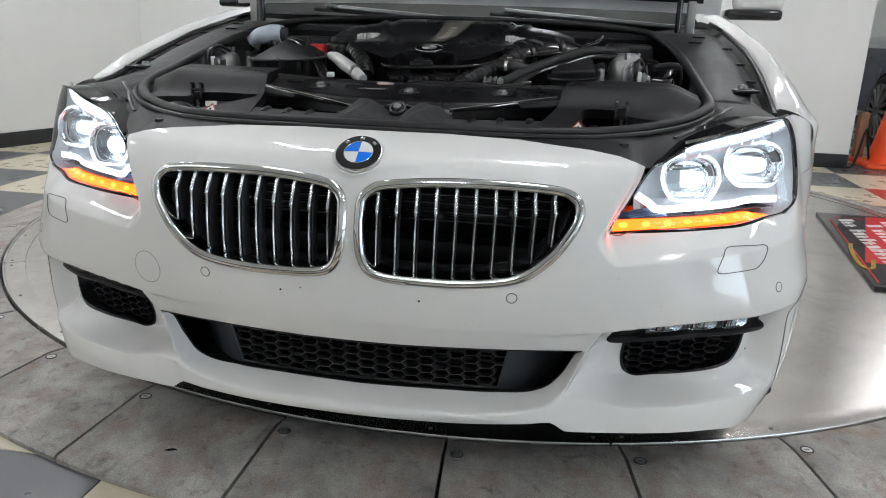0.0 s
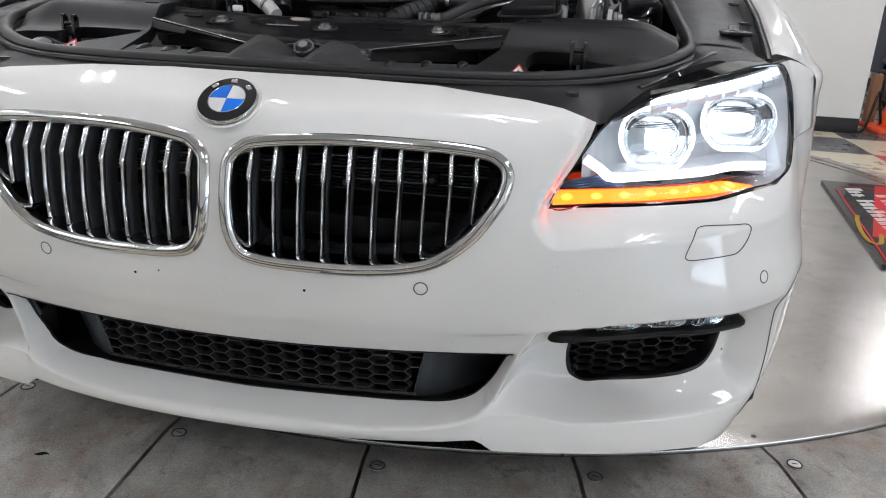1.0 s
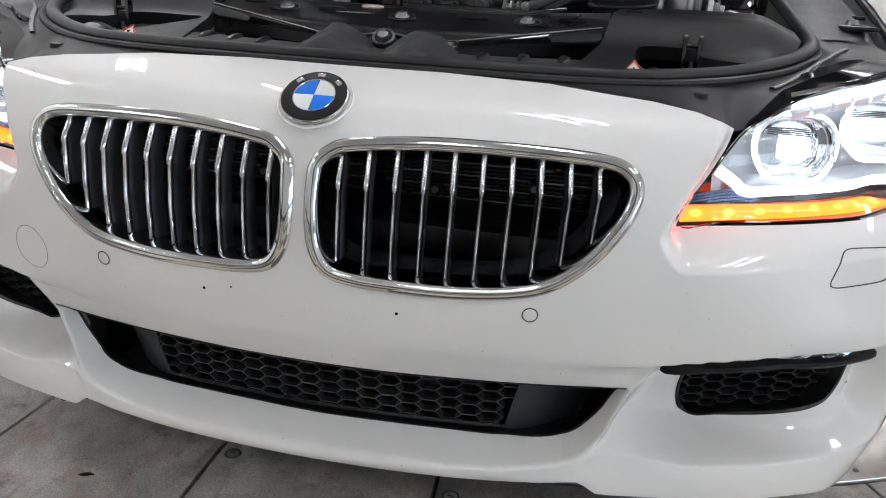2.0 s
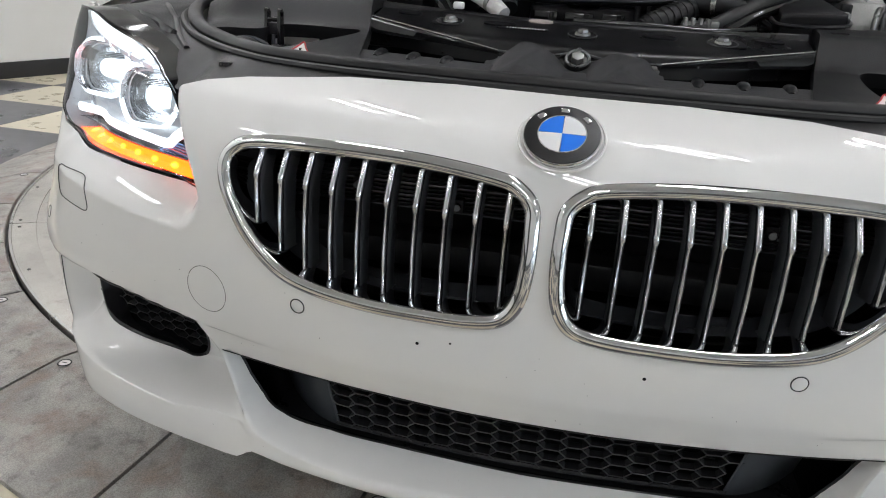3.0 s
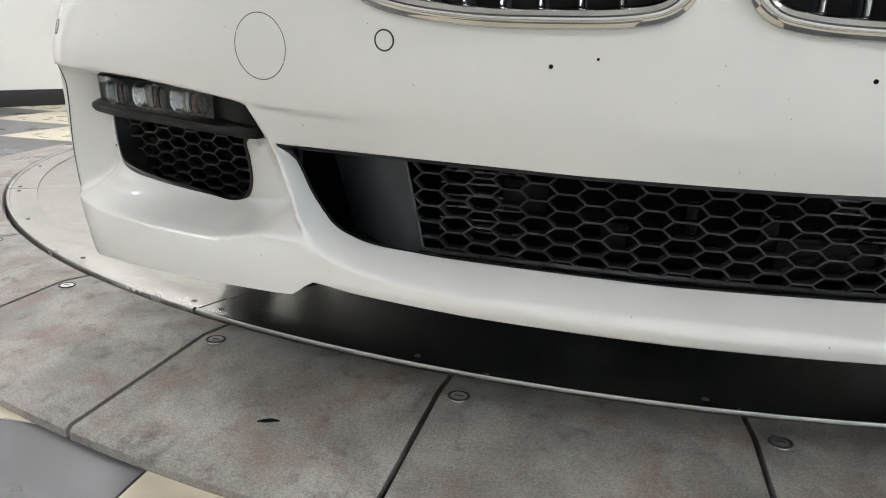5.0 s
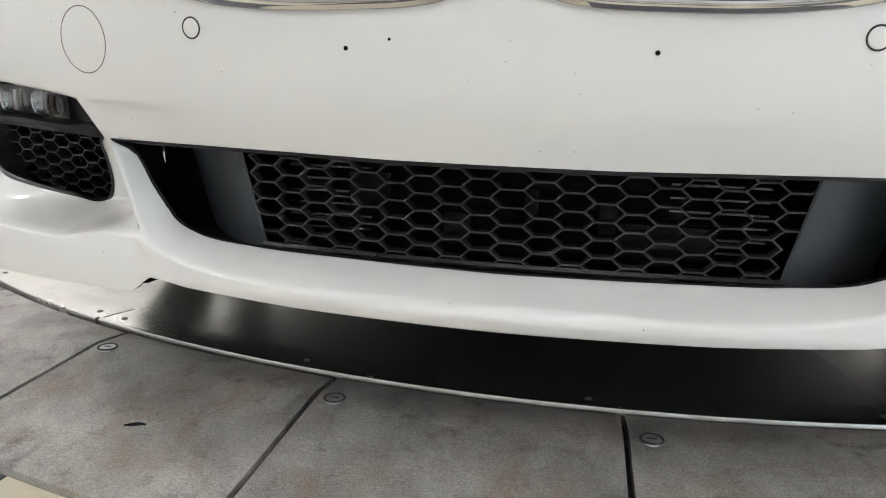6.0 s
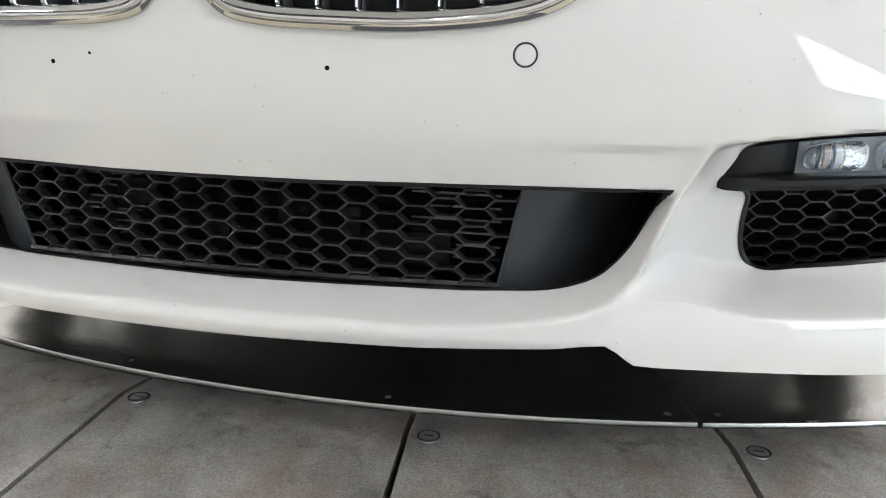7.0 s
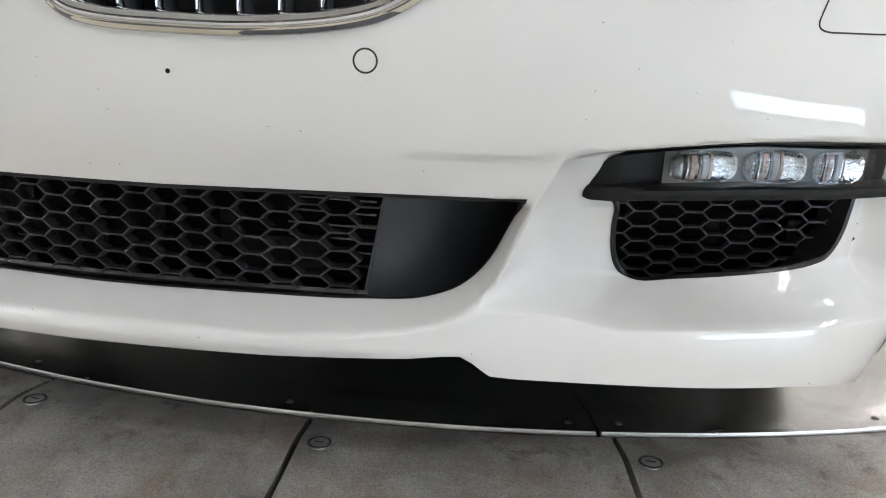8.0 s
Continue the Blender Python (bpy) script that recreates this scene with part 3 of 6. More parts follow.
def slab(pts, z0, z1):
    bm = bmesh.new()
    lo = [bm.verts.new((x, y, z0)) for x, y in pts]
    hi = [bm.verts.new((x, y, z1)) for x, y in pts]
    bm.faces.new(hi)
    bm.faces.new(lo[::-1])
    for i in range(len(pts)):
        j = (i + 1) % len(pts)
        bm.faces.new((lo[i], lo[j], hi[j], hi[i]))
    return bm


SHEET = material("smoky_acrylic", (0.035, 0.034, 0.036), 0.2, vary=0.06, spec=0.2)
part("panel", slab([(1.740, 3.02), (1.573, 1.69), (2.16, 1.66), (2.33, 2.99)], -0.003, 0.010), SHEET, board, "smoky acrylic sheet")
part("print", slab([(1.862, 2.985), (1.722, 2.62), (1.608, 1.725), (2.13, 1.69), (2.29, 2.96)], 0.010, 0.0112), PRINT_BLACK, board)
part("red_band", slab([(1.975, 2.965), (2.115, 2.965), (1.770, 2.02), (1.655, 2.03)], 0.0112, 0.0122), PRINT_RED, board)
part("red_line", slab([(1.755, 2.84), (1.763, 2.84), (1.608, 1.735), (1.600, 1.735)], 0.0112, 0.0122), PRINT_RED, board)
part("red_line", slab([(1.800, 2.905), (2.25, 2.885), (2.25, 2.892), (1.800, 2.912)], 0.0112, 0.0122), PRINT_RED, board)
part("yellow_curve", tube_bm([(1.700, 2.345, 0.0128), (1.668, 2.25, 0.0128), (1.628, 2.06, 0.0128), (1.622, 1.95, 0.0128), (1.655, 1.945, 0.0128), (1.700, 2.07, 0.0128)], 0.009, 40, 8, flat=0.05), PRINT_YELLOW, board)
# rows of slanted white letters, plain strokes only
for x0, y0, slope, count, gaps in ((1.800, 2.845, 0.085, 13, (3,)), (1.905, 2.75, 0.095, 12, (1, 6)), (2.005, 2.845, 0.10, 13, (4, 8))):
    y = y0
    for k in range(count):
        if k in gaps:
            y -= 0.045
        x = x0 - slope * (y0 - y)
        tall = 0.078 if k % 3 == 0 else 0.060
        for o in ((0.0, 0.020) if k % 4 else (0.0, 0.016, 0.032)):
            part("lettering_bar", slab([(x, y - o), (x + tall, y - o + 0.022), (x + tall, y - o + 0.034), (x, y - o + 0.012)], 0.0122, 0.0132), PRINT_WHITE, board)
        part("lettering_bar", slab([(x + tall * 0.42, y - 0.024), (x + tall * 0.62, y - 0.020), (x + tall * 0.62, y + 0.020), (x + tall * 0.42, y + 0.016)], 0.0122, 0.0132), PRINT_WHITE, board)
        y -= 0.062

# traffic cone, post, cable and the dark blue car past the opening
cone = thing("traffic_cone", "orange plastic traffic cone on a square base", "cone", at=(3.02, 5.50, FLOOR))
part("cone_base", box_bm(-0.24, 0.24, -0.24, 0.24, 0, 0.035, 0.012), ORANGE, cone)
part("cone_body", cyl_bm((0, 0, 0.03), (0, 0, 0.72), 0.165, 0.035, 32), ORANGE, cone)
post = thing("wooden_post", "pale brown wooden block standing by the opening", "post", at=(2.86, 5.75, FLOOR))
part("block", box_bm(-0.035, 0.035, -0.04, 0.04, 0, 0.42, 0.004), material("raw_wood", (0.35, 0.20, 0.11), 0.6, vary=0.15), post)
cable = thing("cable", "black cable hanging to the floor by the wall's end", "cable")
part("cord", tube_bm([(2.60, 5.22, FLOOR + 0.012), (2.66, 5.22, FLOOR + 0.05), (2.72, 5.25, 0.25), (2.80, 5.4, 0.14), (2.88, 5.5, FLOOR + 0.012)], 0.010, 40, 8), RUBBER, cable)
car2 = thing("parked_car", "dark blue car parked in the next room", "car", at=(3.42, 7.0, FLOOR))
NAVY = material("dark_blue_paint", (0.012, 0.025, 0.08), 0.3, coat=1.0, vary=0.05)
part("body", patch(lambda u, t: Vector((0.02 + 0.10 * math.sin(t * 1.6) * 0.0 + [0.0, 0.03, 0.05, 0.10, 0.35, 0.9, 1.5][int(round(t * 6))], -1.2 + 4.0 * u, [0.30, 0.45, 0.72, 0.95, 1.02, 1.10, 1.12][int(round(t * 6))])), np.linspace(0, 1, 20), np.linspace(0, 1, 7)), NAVY, car2)
part("nose", patch(lambda u, t: Vector((0.02 + 1.6 * u, -1.2 - 0.15 * math.sin(u * math.pi), 0.30 + 0.75 * t)), np.linspace(0, 1, 12), np.linspace(0, 1, 5)), NAVY, car2)
w2 = part("wheel", tube_bm([(0.04, 0.30 * math.cos(a), 0.34 + 0.30 * math.sin(a)) for a in np.linspace(0, 2 * math.pi, 25)[:-1]], 0.045, 64, 12, closed=True), RUBBER, car2)
part("wheel_well", cyl_bm((0.03, 0, 0.36), (0.12, 0, 0.36), 0.36, seg=40), DARK, car2)
for k in range(14):
    a = k * 2 * math.pi / 14
    part("spoke", cyl_bm((-0.01, 0.04 * math.cos(a), 0.34 + 0.04 * math.sin(a)), (0.0, 0.26 * math.cos(a), 0.34 + 0.26 * math.sin(a)), 0.014, 0.020, 8), ALLOY, w2)
part("hub", cyl_bm((-0.03, 0, 0.34), (0.03, 0, 0.34), 0.045, 0.05, 20), SATIN, w2)
part("rim", tube_bm([(0.0, 0.262 * math.cos(a), 0.34 + 0.262 * math.sin(a)) for a in np.linspace(0, 2 * math.pi, 25)[:-1]], 0.012, 64, 8, closed=True), ALLOY, w2)

# ---- the car ----
car = thing("car", "white saloon car with its bonnet open and headlamps lit", "car")
bumper = part("bumper", skin(BUMPER, [KID, mirror(KID), INTAKE, FOG, mirror(FOG)], 0.0085, 0.0075, fine=((0.27, 0.95, 0.15, 0.425, 0.0046), (0.42, 0.93, 0.505, 0.60, 0.0042)), along=guides()), PAINT, car, "glossy white painted front bumper with a few stone chips")

FRAME_PROFILE = [(-0.004, -0.004), (-0.004, 0.004), (-0.001, 0.0075), (0.003, 0.009), (0.006, 0.0086), (0.0068, 0.0066), (0.0077, 0.0084), (0.0105, 0.0072), (0.0125, 0.005), (0.0135, 0.001), (0.0140, -0.012), (0.0145, -0.03)]
BARSIDE = material("bar_side", (0.07, 0.073, 0.08), 0.4, metal=0.3, vary=0.05)
BARCHROME = material("bar_satin_chrome", (0.56, 0.56, 0.57), 0.12, metal=1.0, vary=0.06, scale=40)
SURROUND = material("grille_surround", (0.15, 0.16, 0.18), 0.2, metal=0.6, vary=0.06)
SEAM = material("seam_shadow_gap", (0.03, 0.03, 0.032), 0.7, vary=0.1)
CLEAR = bpy.data.materials.new("clear_lens")
CLEAR.use_nodes = True
_nt = CLEAR.node_tree
_nt.nodes.clear()
_o, _mx, _tr, _gl, _fr = [_nt.nodes.new(k) for k in ("ShaderNodeOutputMaterial", "ShaderNodeMixShader", "ShaderNodeBsdfTransparent", "ShaderNodeBsdfGlossy", "ShaderNodeFresnel")]
_tr.inputs[0].default_value = (0.93, 0.95, 0.96, 1)
_gl.inputs["Roughness"].default_value = 0.02
_fr.inputs["IOR"].default_value = 1.5
_nt.links.new(_fr.outputs[0], _mx.inputs[0])
_nt.links.new(_tr.outputs[0], _mx.inputs[1])
_nt.links.new(_gl.outputs[0], _mx.inputs[2])
_nt.links.new(_mx.outputs[0], _o.inputs[0])
LAMPCHROME = material("lamp_chrome", (0.78, 0.79, 0.81), 0.12, metal=1.0, vary=0.25, scale=160, bump=0.5, bump_scale=260)
LAMPGREY = material("lamp_grey", (0.12, 0.12, 0.12), 0.3, metal=0.3, vary=0.15)
LAMPSTRIPE = material("lamp_ribs", (0.45, 0.30, 0.24), 0.3, metal=0.4, vary=0.5, scale=260)
LAMPWHITE = material("lamp_white_trim", (0.74, 0.77, 0.80), 0.18, coat=0.5, vary=0.04, scale=40)
LAMPBLUE = material("lamp_blue_reflector", (0.16, 0.24, 0.42), 0.2, metal=0.7, vary=0.2, scale=80)
RED = material("red_plastic", (0.45, 0.02, 0.02), 0.4)
TAGWHITE = material("printed_white", (0.7, 0.7, 0.7), 0.6)


def kidney(sg):
    g = part("kidney_grille", sweep([(a * sg, z) for a, z in KID], FRAME_PROFILE, surf, surf_n), CHROME, car, "chrome-framed radiator grille with upright bars")
    # moulded wall that runs back from the frame
    def tub(i, k):
        (a0, z0), (a, z), (a1, z1) = KID[(i - 1) % 120], KID[i % 120], KID[(i + 1) % 120]
        u, d = ((0.0100, 0.006), (0.0110, 0.012), (0.0125, 0.024), (0.0135, 0.045), (0.0140, 0.085))[k]
        e = math.hypot(a1 - a0, z1 - z0)
        na, nz = -(z1 - z0) / e, (a1 - a0) / e
        if na * (0.205 - a) + nz * (0.57 - z) < 0:
            na, nz = -na, -nz
        return deep(a + na * u, z + nz * u, d, sg)
    part("surround", patch(tub, range(121), range(5)), SURROUND, g, "glossy dark grey moulded surround")
    KA = np.array(KID)
    for i in range(10):
        a = 0.044 + i * 0.0352
        zs = []
        for (a0, z0), (a1, z1) in zip(KA, np.roll(KA, -1, axis=0)):
            if (a0 - a) * (a1 - a) <= 0 and a0 != a1:
                zs.append(z0 + (a - a0) / (a1 - a0) * (z1 - z0))
        lo, hi = min(zs) + 0.010, max(zs) - 0.009
        knee = 0.597 + 0.0014 * i
        tail = lo + 0.0065
        bm = bmesh.new()
        rows = []
        # height, depth of the front edge, half width, sideways drift
        prof = [(hi, 0.0088), (hi - 0.012, 0.0075), (knee + 0.010, 0.0042), (knee + 0.002, 0.0035), (knee - 0.003, 0.0062), ((knee + tail) / 2, 0.0078), (tail, 0.0105), (tail - 0.002, 0.016), (lo + 0.002, 0.016), (lo, 0.011), (lo - 0.003, 0.014)]
        if i > 7:
            prof = prof[:-3]
        for z, d in prof:
            w = 0.0043 if z > knee else 0.0035
            drift = 1 - 0.012 * step(knee, tail, z)
            row = []
            for da, dd in ((-w * 0.8, 0.034), (-w, 0.007), (-w * 0.62, 0.0016), (0, 0), (w * 0.62, 0.0016), (w, 0.007), (w * 0.8, 0.034)):
                row.append(bm.verts.new(deep(a * drift + da, z, d + dd, sg)))
            rows.append(row)
        for A, B in zip(rows[:-1], rows[1:]):
            for k in range(6):
                bm.faces.new((A[k], A[k + 1], B[k + 1], B[k]))
        bar = part("grille_bar", bm, BARCHROME, g, angle=60)
        bar.data.materials.append(BARSIDE)
        for p in bar.data.polygons:
            if p.index % 6 in (0, 5):
                p.material_index = 1
    return g


kidney(1)
kidney(-1)
# what shows dark between the bars: a cooler with fins, ducts and a cross tube; shade painted near-black
cool = part("cooler", box_bm(-0.45, 0.45, 0.16, 0.19, 0.20, 0.68, 0.004), DARK, car, "cooler behind the grille, near-black for the shade there")
for i in range(18):
    part("cooler_fin", box_bm(-0.42, 0.42, 0.150, 0.158, 0.545 + i * 0.0058, 0.5468 + i * 0.0058), SATIN if i % 3 == 0 else BLACK, cool)
part("cooler_frame", box_bm(-0.44, 0.44, 0.085, 0.15, 0.484, 0.522, 0.006), SOFTBLACK, cool)
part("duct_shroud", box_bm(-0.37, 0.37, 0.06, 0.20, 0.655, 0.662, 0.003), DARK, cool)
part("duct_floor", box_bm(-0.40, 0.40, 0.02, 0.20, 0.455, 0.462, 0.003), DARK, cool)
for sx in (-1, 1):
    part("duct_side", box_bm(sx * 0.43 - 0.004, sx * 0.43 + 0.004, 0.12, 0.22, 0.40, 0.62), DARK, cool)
    for x, z in ((0.10, 0.615), (0.30, 0.61), (0.13, 0.56), (0.27, 0.575)):
        part("bracket", box_bm(sx * x - 0.008, sx * x + 0.008, 0.135, 0.15, z - 0.010, z + 0.010, 0.002), SOFTBLACK, cool)
        part("bolt", cyl_bm((sx * x, 0.137, z), (sx * x, 0.128, z), 0.005, seg=8), SATIN, cool)

# lower opening: honeycomb between two smooth cheeks, in a thin black seal
lower = part("lower_grille", honeycomb([(-0.296, 0.349), (0.296, 0.349), (0.288, 0.31), (0.268, 0.236), (-0.268, 0.236), (-0.288, 0.31)], lambda a, z, d: Vector((plan(a)[0], plan(a)[1] + 0.085 + 0.11 * (0.345 - z) + d, z))), MESHGREY, car, "black honeycomb grille in the lower opening")
part("opening_seal", sweep(INTAKE, [(-0.0015, 0.0005), (0.001, 0.0012), (0.003, 0.0), (0.0034, -0.02)], surf, surf_n), RUBBER, lower)
part("grille_rim", tube_bm([(plan(a)[0], plan(a)[1] + 0.10, 0.238) for a in np.linspace(-0.268, 0.268, 9)], 0.004, 60, 6), BLACK, lower)
for sx in (-1, 1):
    def cheek(u, v):
        x0, y0 = 0.266 + 0.024 * v, 0.062 - 0.014 * v
        return Vector((sx * (x0 + 0.125 * u), y0 + 0.025 * u + 0.085 * u * u, 0.236 + 0.115 * v))
    part("cheek", patch(cheek, np.linspace(0, 1, 13), np.linspace(-0.05, 1, 7)), CHEEK, lower, "smooth dark grey cheek panel")
    part("cheek_edge", tube_bm([tuple(cheek(0, v)) for v in (0.0, 0.5, 1.0)], 0.0022, 12, 6), CHEEK, lower)
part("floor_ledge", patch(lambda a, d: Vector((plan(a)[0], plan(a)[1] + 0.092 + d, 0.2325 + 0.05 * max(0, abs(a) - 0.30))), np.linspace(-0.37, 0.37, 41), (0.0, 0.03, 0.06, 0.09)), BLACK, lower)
# near-black sheets paint in the shade behind the honeycomb
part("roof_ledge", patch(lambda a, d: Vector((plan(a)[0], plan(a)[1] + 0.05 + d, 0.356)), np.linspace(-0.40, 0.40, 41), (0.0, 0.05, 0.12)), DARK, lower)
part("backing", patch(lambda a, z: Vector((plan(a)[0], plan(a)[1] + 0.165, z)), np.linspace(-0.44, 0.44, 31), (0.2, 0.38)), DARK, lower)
for x, w in ((-0.16, 0.05), (0.02, 0.014), (0.10, 0.02), (0.16, 0.10), (-0.06, 0.03)):
    part("duct_vane", box_bm(x - w / 2, x + w / 2, 0.100, 0.108, 0.262 + 0.02 * math.sin(x * 30), 0.30 + 0.02 * math.sin(x * 30), 0.003), SOFTBLACK, lower)
for i in range(7):
    part("cooler_tube", box_bm(-0.26, 0.26, 0.115, 0.12, 0.25 + i * 0.014, 0.252 + i * 0.014), SATIN, lower)


def fog(sg):
    def web(a, z, d):
        u = (a - 0.500) / 0.270
        return Vector((a * sg, 0.133 + 0.098 * u + d + 0.38 * (0.345 - z) * (1 - min(max(u, 0), 1)), z))
    outline = [(0.497, 0.372), (0.497, 0.290), (0.503, 0.256), (0.525, 0.243), (0.735, 0.268), (0.762, 0.298), (0.775, 0.372)]
    g = part("fog_grille", honeycomb(outline, lambda a, z, d: web(abs(a), z, d), px=0.0262, pz=0.0168, flat=0.0170, wall=0.0009, sg=1), MESHGREY, car, "black honeycomb grille below the fog lamp")
    part("grille_rim", sweep([(a * sg, z) for a, z in FOG], [(-0.0015, 0.001), (0.002, 0.0012), (0.004, 0.0), (0.0045, -0.03)], surf, surf_n), BLACK, g)
    # two sheets put the shade behind and below the web into near-black colour
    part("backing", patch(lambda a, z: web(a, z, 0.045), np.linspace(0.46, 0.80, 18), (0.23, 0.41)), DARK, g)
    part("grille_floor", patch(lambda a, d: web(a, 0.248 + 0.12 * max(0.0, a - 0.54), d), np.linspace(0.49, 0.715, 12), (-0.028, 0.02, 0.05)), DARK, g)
    for x in (0.60, 0.69):
        part("grille_clip", box_bm(min(x * sg, x * sg + 0.016 * sg), max(x * sg, x * sg + 0.016 * sg), web(x, 0.30, 0.02).y, web(x, 0.30, 0.03).y, 0.290, 0.318, 0.002), SOFTBLACK, g)
    # the blade that carries the lamp: depth behind its front, fall from the top edge (0) to the lower lip (1)
    sec = [(0.030, -0.10), (0.004, -0.06), (0.0, 0.02), (0.001, 0.25), (0.002, 0.55), (0.003, 0.61), (-0.004, 0.68), (-0.0095, 0.76), (-0.010, 0.86), (-0.006, 0.96), (0.006, 1.0), (0.06, 1.0)]

    def seat(a):
        return 0.085 - 0.030 * min(max((a - 0.70) / 0.17, 0.0), 1.0)

    def top(a):
        return crease(a) - 0.010

    def blade(u, k):
        a = 0.496 + u * 0.394
        x, y, nx, ny = plan(a * sg)
        e = 1.0
        if u < 0.10:
            e = math.sqrt(max(0.0, 1 - (1 - u / 0.10) ** 2))
        if u > 0.96:
            e = math.sqrt(max(0.0, 1 - (1 - (1 - u) / 0.04) ** 2))
        d, v = sec[k]
        zl = 0.342 + 0.007 * u
        low = min(1.0, 0.90 + 0.10 * e) if u < 0.5 else 1.0
        high = 0.62 * (1 - e) if u < 0.5 else 0.0
        z = top(a) + (zl - top(a)) * min(max(v, high), low) if v >= 0 else top(a) + (zl - top(a)) * (high + v * e)
        # the lip runs out into the flat end
        d *= step(0.06, 0.20, u) if 0 > d else 1.0
        d = seat(a) + d - 0.009 * (1 - step(0.04, 0.20, u)) + (1 - e) * 0.010
        return Vector((x - nx * d, y - ny * d, z))
    b = part("fog_lamp", patch(blade, np.concatenate([np.linspace(0, 0.10, 12), np.linspace(0.115, 0.95, 34), np.linspace(0.96, 1, 8)]), range(len(sec))), SOFTBLACK, g, "matt black blade with a strip of three lamp cells")

    def face(u, v, d):
        a = 0.578 + u * 0.254
        x, y, nx, ny = plan(a * sg)
        bk = seat(a) - 0.0005 + 0.0015 * v - d
        return Vector((x - nx * bk, y - ny * bk, top(a) - 0.001 - (top(a) - 0.3625) * v))
    part("lamp_tray", patch(lambda u, v: face(u, v, 0.0006), np.linspace(-0.01, 1.01, 30), np.linspace(0, 1, 4)), LAMPGREY, b)
    for c in range(3):
        u0, u1 = c / 3 + 0.008, (c + 1) / 3 - 0.022

        def cell(r, q, d, bulge):
            cu, cv = math.cos(q), math.sin(q)
            k = r / (abs(cu) ** 3.2 + abs(cv) ** 3.2) ** (1 / 3.2)
            return face(u0 + (u1 - u0) * (0.5 + 0.5 * k * cu), 0.5 + 0.44 * k * cv, d + bulge * (1 - r ** 4))
        part("lamp_bowl", patch(lambda r, q: cell(r, q, 0.0045, -0.0032), np.linspace(0.02, 1, 8), np.linspace(0, 2 * math.pi, 29)), LAMPCHROME, b)
        for f0, f1, mat in ((0.30, 0.38, LAMPSTRIPE), (0.40, 0.43, DARK), (0.47, 0.56, WHITE), (0.58, 0.62, LAMPSTRIPE), (0.20, 0.24, DARK)):
            part("lamp_stripe", patch(lambda u, v: face(u0 + (u1 - u0) * (f0 + (f1 - f0) * u + 0.03 * math.sin(v * 3)), 0.16 + 0.68 * v, 0.0036), np.linspace(0, 1, 3), np.linspace(0, 1, 6)), mat, b)
        part("lamp_cell", patch(lambda r, q: cell(r, q, 0.003, 0.004), np.linspace(0.02, 1, 8), np.linspace(0, 2 * math.pi, 29)), CLEAR, b, "clear faceted lamp cell")
    part("lamp_cover", patch(lambda u, v: face(u, v, 0.0075), np.linspace(-0.02, 1.02, 30), np.linspace(0.0, 1.05, 4)), CLEAR, b)


fog(1)
fog(-1)


